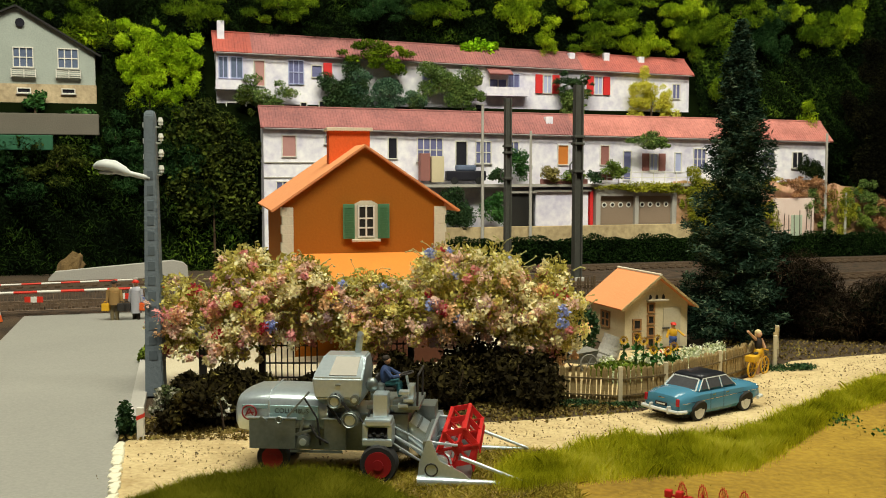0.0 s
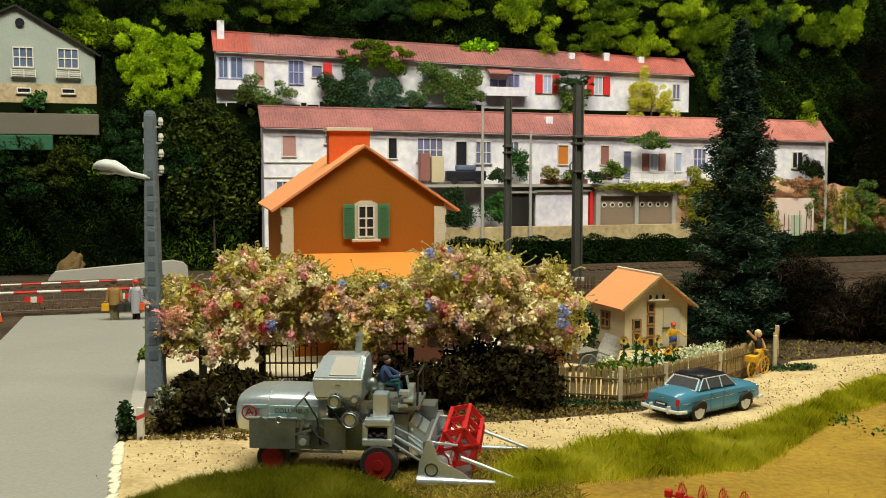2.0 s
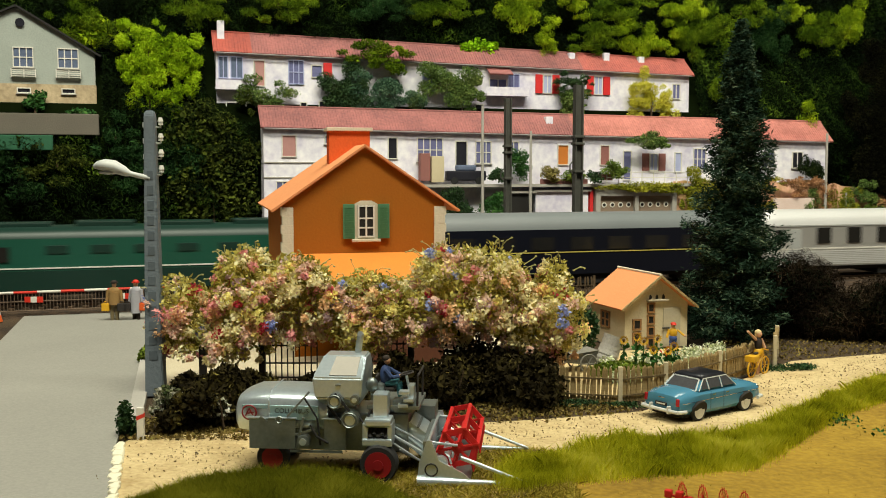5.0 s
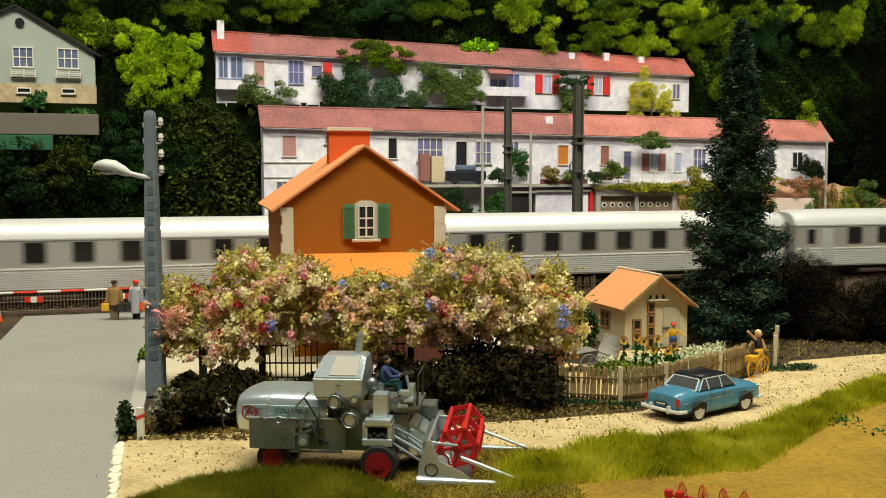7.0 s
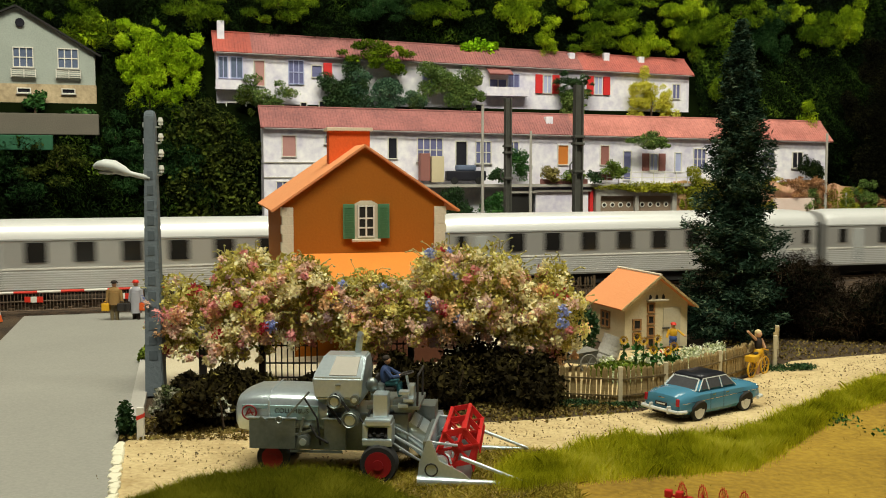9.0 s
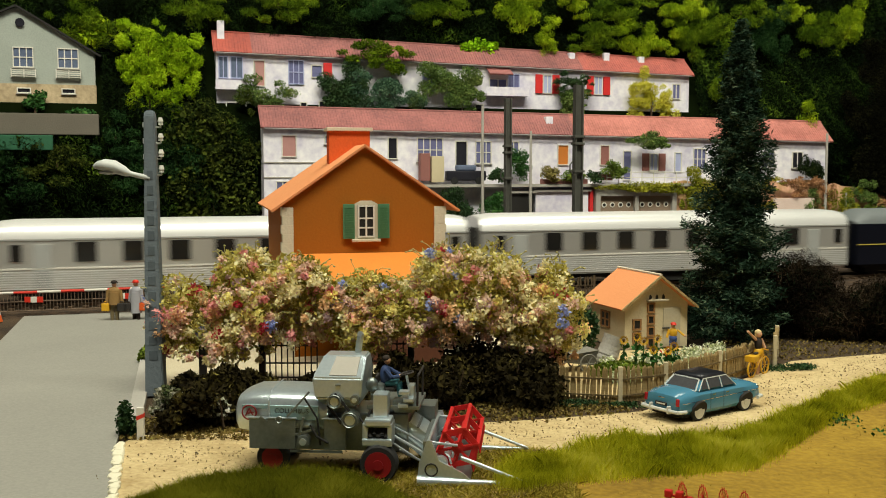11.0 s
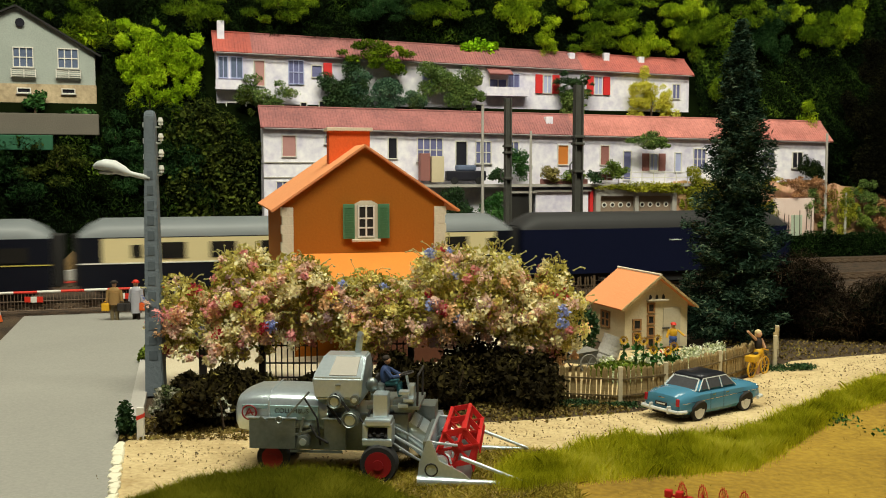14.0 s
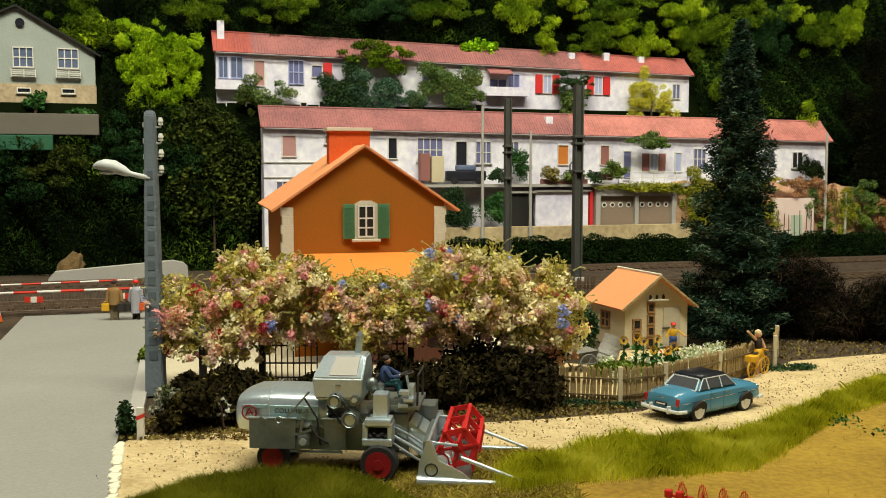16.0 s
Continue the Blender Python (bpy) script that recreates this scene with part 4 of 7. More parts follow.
def vehicle(name, label, length, body, roof, win, lines=(), band=None, doors=(), zr=4.36):
    """A coach whose front end stands at x = 0 and which runs towards -x; the body lies at positive x."""
    v = thing(name, label, "railway coach")
    L = length - 0.5
    bm = bag()
    prism(bm, [(-1.42, 1.0), (-1.42, 3.47), (1.42, 3.47), (1.42, 1.0)], "x", 0.25, L)
    bd = part("body", bm, body, v)
    bm = bag()
    ring = section(zr=zr)[1:-1]
    e0 = ring[0][1]
    sq = 0.85 if body is INOX else 0.25
    loft(bm, [[(x, y * k, e0 + (z - e0) * f) for y, z in ring] for x, f, k in ((0.25, sq, 0.97), (0.6, 0.5 + sq / 2, 1), (1.3, 1, 1), (L - 1.05, 1, 1), (L - 0.35, 0.5 + sq / 2, 1), (L, sq, 0.97))])
    part("roof", bm, roof, v, smooth=True)
    for s0, s1, z0, z1 in win:
        bm = bag()
        box(bm, s0, s1, -1.47, -1.40, z0, z1)
        part("window", bm, GLASSD, v)
    for z, t, m in lines:
        bm = bag()
        box(bm, 0.25, L, -1.455, -1.42, z - t / 2, z + t / 2)
        part("trim_line", bm, m, v)
    if band:
        bm = bag()
        box(bm, 1.3, L - 0.9, -1.435, 1.435, band[0], band[1])
        part("band", bm, band[2], v)
    for s0, s1, z0, z1, m in doors:
        bm = bag()
        box(bm, s0, s1, -1.46, -1.41, z0, z1, 0.02)
        part("door", bm, m, v)
    bm = bag()
    box(bm, 1.0, L - 0.8, -1.1, 1.1, 0.75, 1.02)
    box(bm, length * 0.36, length * 0.62, -1.2, 1.2, 0.45, 0.8)
    part("underframe", bm, UNDER, v)
    if name == "railway_coach" and win and body is INOX:
        for s0 in (2.1, length - 3.3):
            bm = bag()
            box(bm, s0, s0 + 0.8, -1.455, -1.41, 1.15, 3.2, 0.02)
            part("door", bm, GREYP, v)
    for c in (3.2, length - 3.2):
        bm = bag()
        for k in (-1.25, 1.25):
            rod(bm, (c + k, -0.85, 0.76), (c + k, 0.85, 0.76), 0.46, n=14)
        box(bm, c - 1.9, c + 1.9, -1.08, -0.9, 0.55, 0.95)
        box(bm, c - 1.9, c + 1.9, 0.9, 1.08, 0.55, 0.95)
        part("bogie", bm, UNDER, v)
    for a, b in ((-0.02, 0.3), (L - 0.05, length + 0.02)) if name != "locomotive" else ():
        bm = bag()
        box(bm, a, b, -0.75, 0.75, 1.1, 3.6, 0.05)
        part("gangway", bm, UNDER, v)
    return v


def build_train():
    out = []
    lo = vehicle("locomotive", "dark green electric locomotive with grey roof and white lines", 19.7, GREENL, LOCOD, [(2.6, 3.4, 2.4, 3.1), (16.0, 16.8, 2.4, 3.1)], [(2.08, 0.06, WHITEP)], (1.0, 1.95, LOCOD), zr=4.05)
    out.append((lo, 109.6))
    bm = bag()
    for k in (-0.85, 0.85):
        rod(bm, (0.12, k, 2.2), (0.3, k, 2.2), 0.17, n=12)
    part("headlight", bm, glow("headlight_glow", (1, 0.93, 0.75), 12.0), lo)
    for x0, x1, hh in ((2.5, 5.2, 4.2), (6.3, 9.0, 4.25), (10.2, 12.8, 4.2), (13.8, 16.6, 4.25)):
        bm = bag()
        box(bm, x0, x1, -0.75, 0.75, 3.9, hh, 0.06)
        part("roof_equipment", bm, LOCOD, lo)
    for k in (-0.72, 0.1):
        bm = bag()
        box(bm, 0.18, 0.27, k, k + 0.62, 2.65, 3.25, 0.02)
        part("cab_window", bm, GLASSD, lo)
    for i in range(5):
        bm = bag()
        box(bm, 5.0 + i * 2.0, 6.0 + i * 2.0, -1.46, -1.41, 2.75, 3.15, 0.02)
        part("louvre", bm, LOCOD, lo)
    cw = [(3.0 + i * 2.3, 4.3 + i * 2.3, 2.35, 3.05) for i in range(9)]
    lines = [(2.22, 0.05, GOLD)]
    sl = vehicle("railway_coach", "dark blue sleeping car with yellow lining and grey roof", 24.2, SLEEP, ROOFG, cw, lines)
    out.append((sl, 129.3))
    iw = [(1.1, 1.6, 2.4, 3.2)] + [(3.95 + i * 2.17, 4.95 + i * 2.17, 2.35, 3.3) for i in range(8)] + [(22.65, 23.15, 2.4, 3.2)]
    a = vehicle("railway_coach", "ribbed stainless steel passenger coach with dark windows", 24.1, INOX, ROOFS, iw, [(2.05, 0.07, WHITEP), (3.42, 0.06, GREYP)] + [(1.12 + 0.11 * k, 0.06, RIB) for k in range(8)])
    tagged(a, group="stainless coaches of the train")
    out.append((a, 153.5))
    for k in range(1, 6):
        out.append((copy_thing(a, pose(0, 0, 0)), 153.5 + k * 24.11))
    out.append((copy_thing(sl, pose(0, 0, 0)), 298.1))
    pw = [(2.65, 3.15, 2.5, 3.1)] + [(3.95 + i * 2.42, 5.2 + i * 2.42, 2.42, 3.2) for i in range(7)] + [(20.85, 21.35, 2.5, 3.1)]
    out.append((vehicle("railway_coach", "saloon car, cream above and dark blue below, grey roof", 22.7, SLEEP, ROOFG, pw, [(2.22, 0.06, WHITEP)], (2.25, 3.42, CREAMP)), 322.8))
    out.append((vehicle("luggage_van", "dark blue luggage van with a grey sliding door", 17.6, NAVY, mat("black_roof", (0.035, 0.035, 0.035), rough=0.6, spec=0.2), [], [], None, [(11.95, 13.5, 1.5, 3.25, GREYP)]), 345.4))
    van = out[-1][0]
    for k in range(13):
        bm = bag()
        box(bm, 12.0, 13.45, -1.475, -1.455, 1.58 + k * 0.125, 1.63 + k * 0.125)
        part("door_slat", bm, UNDER, van)
    for x0, z0 in ((9.3, 2.75), (14.0, 2.85)):
        bm = bag()
        box(bm, x0, x0 + 0.55, -1.45, -1.41, z0, z0 + 0.07)
        part("hand_rail", bm, LAMPW, van, "pale grab rail")
    return out


TRAIN = build_train()
SPEED = 23.0


def motions():
    times = [0.0, 0.1] + [0.5 * i for i in range(1, 32)] + [15.9, 16.0]
    ca, sa = math.cos(radians(TRA)), math.sin(radians(TRA))
    for ob, s0 in TRAIN:
        rows = []
        for t in times:
            s = s0 - SPEED * t
            rows.append((t, pose((TRX + ca * s) * P, (TRY + sa * s) * P, 0.0, 0, 0, TRA)))
        walk(ob, rows)
# ---- hedge with flowers, fir, rough blocks ----
VINE = leaf_mat("vine_leaves", (0.12, 0.10, 0.012), (0.36, 0.31, 0.05), (0.64, 0.57, 0.16), (0.86, 0.80, 0.40), grain=0.8, single=0.5, patch=1.7, thin_leaf=0.4)
BLOOMS = [(leaf_mat(f"{nm}_blossom", *[tuple(min(0.95, v * f) for v in c) for f in (0.75, 1.05, 1.25)], grain=2, single=0.8, patch=0.6, thin_leaf=0.35), nm, k, lo) for nm, c, k, lo in (
    ("cream", (0.90, 0.80, 0.48), 430, 0), ("peach", (0.84, 0.54, 0.30), 250, 0), ("pale_pink", (0.88, 0.61, 0.50), 300, 0), ("rose", (0.74, 0.32, 0.31), 90, 0), ("crimson", (0.56, 0.06, 0.09), 36, 0),
    ("blue", (0.36, 0.42, 0.74), 30, 1), ("yellow", (0.86, 0.74, 0.26), 170, 0), ("mauve", (0.60, 0.42, 0.44), 55, 0))]
FIRL = leaf_mat("fir_needles", (0.003, 0.008, 0.005), (0.011, 0.028, 0.016), (0.04, 0.075, 0.045), (0.17, 0.22, 0.13), grain=0.8, positions=(0.0, 0.4, 0.75, 1.0))


def clusters(rng, blobs, n_clump, per, spread):
    """Points gathered in small clumps on the outside of the blobs."""
    c = crown_points(rng, blobs, n_clump, 0.12)
    return (c[:, None, :] + rng.normal(0, spread, (n_clump, per, 3))).reshape(-1, 3)


def build_flower_hedge():
    h = thing("flowering_hedge", "tall climbing hedge covered in pink, white and blue blossom", "hedge")
    bl = [(-7.5, 30.0, 2.2, 1.2, 1.4, 1.15), (-6.1, 29.8, 2.45, 1.5, 1.5, 1.45), (-4.4, 29.8, 2.6, 1.5, 1.4, 1.35), (-3.0, 29.8, 2.3, 1.4, 1.3, 1.1), (-1.3, 29.8, 2.3, 1.4, 1.3, 0.95), (0.4, 30.0, 2.55, 1.4, 1.4, 1.45), (1.9, 30.0, 2.65, 1.5, 1.5, 1.6), (3.2, 30.2, 2.35, 1.2, 1.3, 1.4)]
    bl = lumpy(bl, 5, 8, 0.4, 0.65)
    leaves("foliage", bl, 46000, 0.125, VINE, h, 3, 0.5, "olive and yellow-green leaves", long=1.3)
    fb = [(x, y - 0.3, z - 0.16, rx * 0.98, ry, rz * 0.98) for x, y, z, rx, ry, rz in bl]
    rng = np.random.default_rng(4)
    for m, nm, k, up in BLOOMS:
        c = crown_points(rng, fb, k, 0.1)
        if up:
            c[:, 2] += 0.15
        per = 44
        d = rng.normal(size=(k, per, 3))
        d *= (rng.uniform(0.11, 0.29, (k, 1)) * rng.random((k, per)) ** 0.4 / np.linalg.norm(d, axis=2))[:, :, None]
        pts = (c[:, None, :] + d).reshape(-1, 3)
        ob = new("blossom", leaf_mesh("blossom", pts, rng.uniform(0.07, 0.16, len(pts)), rng, thin=0.8))
        ob.data.materials.append(m)
        ob.parent = h
        tagged(ob, f"small clusters of {nm.replace('_', ' ')} blossom")
    # loose tendrils over the top
    rr = random.Random(9)
    bm = bag()
    for i in range(260):
        x, y, z, rx, ry, rz = bl[rr.randrange(len(bl))]
        a = rr.uniform(0.3, 2.8)
        p = Vector((x + rx * math.cos(a), y - rr.uniform(-0.4, 0.9), z + rz * math.sin(a) * 0.95))
        d = Vector((math.cos(a) + rr.uniform(-0.6, 0.6), rr.uniform(-0.5, 0.3), math.sin(a) * 0.6 + 0.3)).normalized()
        q = p + d * rr.uniform(0.08, 0.36)
        e = q + Vector((d.x * 0.2 + rr.uniform(-0.12, 0.12), d.y * 0.1, rr.uniform(-0.1, 0.1)))
        path(bm, [p, q, e], 0.013, 4)
        ball(bm, e.x, e.y, e.z, 0.045, 0.045, 0.03, 5, 3)
    tagged(part("tendril_growth", bm, mat("pale_tendril", (0.45, 0.42, 0.16), (0.3, 0.28, 0.1), rough=0.8), h, "loose pale tendrils"), kind="stuff")
    # Dark leaves carry the under-hedge shade; lumps near y 31 only fill it in.
    for lab, dk, n, sd in (("brown-green bush between road and hedge, shade put into its leaf colour", [(-6.8, 26.2, 0.4, 0.85, 1.8, 0.74), (-5.8, 26.2, 0.4, 1.0, 1.8, 0.76), (-4.8, 26.6, 0.32, 0.9, 1.7, 0.66)], 19000, 6),
                           ("low brown-green bush behind the harvester, shade put into its leaf colour", [(-3.7, 28.6, 0.12, 1.2, 1.4, 0.45), (-2.0, 28.6, 0.15, 1.2, 1.2, 0.4), (-0.9, 28.4, 0.3, 0.9, 1.2, 0.7)], 7000, 16),
                           ("tall brown-green bush filling the flowering hedge's shade with dark leaves", [(0.2, 28.4, 0.5, 1.4, 1.9, 1.0), (1.9, 28.4, 0.5, 1.3, 2.0, 1.0), (2.9, 28.0, 0.4, 0.9, 1.5, 0.85), (-0.6, 27.4, 0.35, 0.9, 1.0, 0.8), (-1.5, 28.8, 0.4, 0.8, 1.0, 0.85), (1.0, 31.2, 0.8, 1.5, 0.7, 1.2), (2.8, 31.2, 0.8, 1.3, 0.7, 1.2)], 24000, 26)):
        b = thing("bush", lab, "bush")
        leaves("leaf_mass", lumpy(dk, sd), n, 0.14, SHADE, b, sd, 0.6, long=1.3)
        rr = random.Random(sd)
        for j in range(8):
            bx = dk[j % len(dk)]
            bm = bag()
            x, y = bx[0] + rr.uniform(-0.5, 0.5), bx[1] - bx[4] * rr.uniform(0.2, 0.8)
            rod(bm, (x, y, 0), (x + rr.uniform(-0.3, 0.3), y, bx[2] + bx[5] * 0.6), 0.035, 0.012, n=5)
            part("branch", bm, BARK, b)


# Brown-green leaf tones with the shade below the hedge mixed in.
SHADE = leaf_mat("brown_green_shade_leaves", (0.005, 0.004, 0.002), (0.018, 0.014, 0.005), (0.04, 0.032, 0.009), (0.18, 0.15, 0.035), grain=1.1, positions=(0.0, 0.5, 0.78, 1.0), single=0.45, patch=1.5)


def build_fir():
    f = thing("fir_tree", "tall dark blue-green fir tree", "tree", 11.6, 39.0)
    bm = bag()
    rod(bm, (0, 0, 0), (0, 0, 12.3), 0.2, 0.03)
    part("trunk", bm, BARK, f)
    rng = np.random.default_rng(8)
    pts = []
    n = 230
    for i in range(n):
        t = i / n
        z = 0.35 + 12.0 * t ** 0.92
        L = (2.5 * (1 - t) ** 0.8 * rng.uniform(0.45, 1.1) + 0.12) * (0.95 + 0.06 * np.sin(t * 23))
        a = i * 2.4 + rng.uniform(-0.3, 0.3)
        m = int(110 + 330 * L / 2.0)
        r = rng.random(m) ** 0.7 * L
        fan = rng.normal(0, 0.16, m) * r
        droop = -0.42 * r + 0.34 * r * r / max(L, 0.3)
        pts.append(np.stack([np.cos(a) * r - np.sin(a) * fan, np.sin(a) * r + np.cos(a) * fan, z + droop + rng.normal(0, 0.13, m)], 1) + rng.normal(0, 0.05, (m, 3)))
        if i % 5 == 0:
            bm = bag()
            rod(bm, (0, 0, z), (math.cos(a) * L * 0.9, math.sin(a) * L * 0.9, z - 0.2 * L), 0.035, 0.01, n=5)
            part("branch", bm, BARK, f)
    pts = np.concatenate(pts)
    ob = new("needles", leaf_mesh("needles", pts, rng.uniform(0.06, 0.15, len(pts)), rng, flat=0.5, long=2.0, thin=0.45))
    ob.data.materials.append(FIRL)
    tagged(ob, "dense dark needle sprays", kind="stuff")
    ob.parent = f


build_flower_hedge()
build_fir()


# ---- combine harvester ----
SILV = mat("silver_machine_paint", (0.74, 0.82, 0.86), (0.54, 0.64, 0.68), rough=0.3, metal=0.72, grain=2, stain=0.2, bump=0.1)
SILVD = mat("dull_grey_machine_paint", (0.34, 0.38, 0.37), (0.18, 0.21, 0.20), rough=0.4, metal=0.8, grain=2)
TEAL = mat("pale_teal_stripe", (0.36, 0.52, 0.54), (0.27, 0.42, 0.44), rough=0.3, metal=0.4)
REDM = mat("red_machine_paint", (0.62, 0.02, 0.02), (0.42, 0.012, 0.012), rough=0.45, grain=2)
# Dark red, deepened for the shadow on the wheels; the badge shares it.
REDW = mat("dark_red_with_shade", (0.30, 0.008, 0.012), (0.18, 0.005, 0.008), rough=0.5, grain=2)
TYRE = mat("black_rubber", (0.02, 0.02, 0.02), (0.012, 0.012, 0.012), rough=0.85, grain=5)
FONT_M = mat("dark_lettering", (0.03, 0.03, 0.035), rough=0.6)


def wheel(parent, x, y, r, w, hub_m, side=-1, hub=0.62):
    """A wheel whose axle lies along y at height r."""
    bm = bag()
    rings = []
    for yy, rr in ((-w / 2, r * 0.72), (-w / 2, r * 0.93), (-w * 0.3, r), (w * 0.3, r), (w / 2, r * 0.93), (w / 2, r * 0.72)):
        rings.append([(x + rr * math.cos(2 * math.pi * i / 20), y + yy, r + rr * math.sin(2 * math.pi * i / 20)) for i in range(20)])
    loft(bm, rings)
    wh = part("wheel", bm, TYRE, parent, "black rubber tyre", smooth=True)
    bm = bag()
    rod(bm, (x, y - w * 0.54, r), (x, y + w * 0.54, r), r * hub, n=20)
    rod(bm, (x, y - w * 0.62, r), (x, y + w * 0.62, r), r * hub * 0.4, n=12)
    part("hub", bm, hub_m, wh)
    return wh


def letters(text, size, material, parent, m, name="lettering"):
    cu = bpy.data.curves.new(name, "FONT")
    cu.body, cu.size, cu.extrude = text, size * P, 0.004 * P
    ob = new(name, cu)
    ob.matrix_basis = m
    dg = bpy.context.evaluated_depsgraph_get()
    me = bpy.data.meshes.new_from_object(ob.evaluated_get(dg))
    bpy.data.objects.remove(ob)
    o2 = new(name, me)
    o2.data.materials.append(material)
    o2.parent = parent
    o2.matrix_basis = m
    return o2


def build_combine():
    c = thing("combine_harvester", "silver-grey vintage combine harvester with red reel and wheels", "combine harvester", -1.2, 21.85, 0, -5)
    # rear hood: rounded tunnel lofted along x
    bm = bag()
    rings = []
    for x, top, bot, sc in ((-3.35, 1.52, 0.98, 0.72), (-3.28, 1.68, 0.88, 0.86), (-3.0, 1.79, 0.84, 0.97), (-2.4, 1.81, 0.93, 1.0), (-1.25, 1.78, 0.93, 1.0)):
        r = []
        for i in range(16):
            a = 2 * math.pi * i / 16
            ca, sa = math.cos(a), math.sin(a)
            yy = 0.78 * sc * math.copysign(abs(ca) ** 0.45, ca)
            zz = (top + bot) / 2 + (top - bot) / 2 * math.copysign(abs(sa) ** 0.5, sa)
            r.append((x, yy, zz))
        rings.append(r)
    loft(bm, rings)
    hood = part("rear_hood", bm, SILV, c, "rounded silver rear hood", smooth=True)
    bm = bag()
    path(bm, [(-2.55, -0.81, 0.95), (-2.55, -0.79, 1.62), (-2.55, -0.5, 1.815), (-2.55, 0.5, 1.815)], 0.02, 6)
    part("seam_strip", bm, SILV, hood)
    bm = bag()
    box(bm, -3.15, -2.58, -0.80, -0.74, 1.44, 1.53, 0.015)
    box(bm, -2.52, -1.45, -0.795, -0.75, 1.2, 1.52, 0.015)
    part("stripe", bm, TEAL, hood, "pale teal painted stripe")
    bm = bag()
    for k in range(24):
        a, b = 2 * math.pi * k / 24, 2 * math.pi * (k + 1) / 24
        rod(bm, (-2.98 + 0.155 * math.cos(a), -0.815, 1.36 + 0.155 * math.sin(a)), (-2.98 + 0.155 * math.cos(b), -0.815, 1.36 + 0.155 * math.sin(b)), 0.018, n=5)
    bar(bm, (-3.07, -0.815, 1.28), (-2.98, -0.815, 1.45), 0.03, 0.02)
    bar(bm, (-2.98, -0.815, 1.45), (-2.9, -0.815, 1.3), 0.03, 0.02)
    bar(bm, (-3.05, -0.815, 1.34), (-2.88, -0.815, 1.36), 0.03, 0.02)
    part("badge", bm, REDW, hood, "round dark red maker's badge")
    m = pose(-2.42 * P, -0.80 * P, 1.36 * P, 90, 0, 0)
    letters("COLUMBUS", 0.145, FONT_M, hood, m)
    # straw walker casing and side guards
    bm = bag()
    box(bm, -2.9, 0.5, -0.62, 0.62, 0.5, 1.35, 0.04)
    part("thresher_casing", bm, SILVD, c)
    for x0, x1, z0, z1 in ((-2.95, -1.93, 0.6, 1.28), (-1.3, -0.82, 0.6, 1.28)):
        bm = bag()
        box(bm, x0, x1, -0.95, -0.90, z0, z1, 0.01)
        g = part("side_guard", bm, SILVD, c, "flat grey sheet guard")
        bm = bag()
        rod(bm, (x0 - 0.03, -0.94, z1), (x1 + 0.03, -0.94, z1), 0.025)
        part("edge_tube", bm, SILV, g)
    bm = bag()
    bar(bm, (-2.1, -0.97, 1.32), (-1.62, -0.9, 1.86), 0.05, 0.04)
    bar(bm, (-2.7, -0.97, 1.30), (-2.55, -0.97, 1.2), 0.04, 0.06)
    bar(bm, (-1.9, -0.93, 0.62), (-1.75, -0.93, 1.3), 0.05, 0.05)
    bar(bm, (-2.0, -0.93, 0.9), (-1.5, -0.93, 1.05), 0.05, 0.05)
    bar(bm, (-2.05, -0.93, 0.56), (-0.9, -0.93, 0.56), 0.05, 0.05)
    part("linkage", bm, SILVD, c, "grey levers and links")
    for x, z, r in ((-1.05, 1.68, 0.17), (-0.72, 1.28, 0.2), (-1.75, 0.78, 0.14), (-0.62, 1.72, 0.1)):
        bm = bag()
        rod(bm, (x, -1.0, z), (x, -0.8, z), r, n=20)
        pu = part("pulley", bm, SILVD, c, smooth=True)
        bm = bag()
        rod(bm, (x, -1.03, z), (x, -0.99, z), r * 0.55, n=16)
        part("boss", bm, SILV, pu)
    bm = bag()
    bar(bm, (-1.05, -1.0, 1.85), (-0.72, -1.0, 1.48), 0.02, 0.06)
    bar(bm, (-1.2, -1.0, 1.6), (-0.9, -1.0, 1.2), 0.02, 0.06)
    part("belt", bm, TYRE, c, "black drive belt")
    # grain tank
    bm = bag()
    rings = [[(-1.35, -0.7, 1.5), (-0.6, -0.7, 1.5), (-0.6, 0.5, 1.5), (-1.35, 0.5, 1.5)],
             [(-1.5, -0.9, 1.72), (-0.5, -0.9, 1.72), (-0.5, 0.6, 1.72), (-1.5, 0.6, 1.72)],
             [(-1.56, -0.9, 2.17), (-0.46, -0.9, 2.17), (-0.46, 0.6, 2.17), (-1.56, 0.6, 2.17)],
             [(-1.46, -0.1, 2.52), (-0.5, -0.1, 2.52), (-0.5, 0.5, 2.52), (-1.46, 0.5, 2.52)]]
    loft(bm, rings)
    bmesh.ops.bevel(bm, geom=list(bm.edges), offset=0.035, segments=2, affect="EDGES")
    tank = part("grain_tank", bm, SILV, c, "silver sheet grain tank with sloping lid")
    bm = bag()
    slab(bm, (-1.2, -0.83, 2.225), (-0.6, -0.83, 2.225), (-0.62, -0.18, 2.51), (-1.16, -0.18, 2.51), 0.02)
    part("lid", bm, mat("beige_grey_lid", (0.44, 0.41, 0.36), (0.34, 0.32, 0.28), rough=0.6), tank)
    bm = bag()
    rod(bm, (-0.78, 0.3, 2.4), (-0.70, 0.35, 2.95), 0.075, n=12)
    rod(bm, (-0.71, 0.37, 2.93), (-0.68, 0.12, 2.97), 0.065, n=12)
    part("unloading_spout", bm, SILV, c, smooth=True)
    # engine side, boxes
    bm = bag()
    box(bm, -0.42, 0.22, -1.25, -0.7, 0.62, 0.78, 0.03)
    box(bm, -0.38, 0.2, -1.22, -0.7, 1.02, 1.2, 0.05)
    box(bm, -0.42, -0.3, -1.2, -0.7, 0.7, 1.1, 0.03)
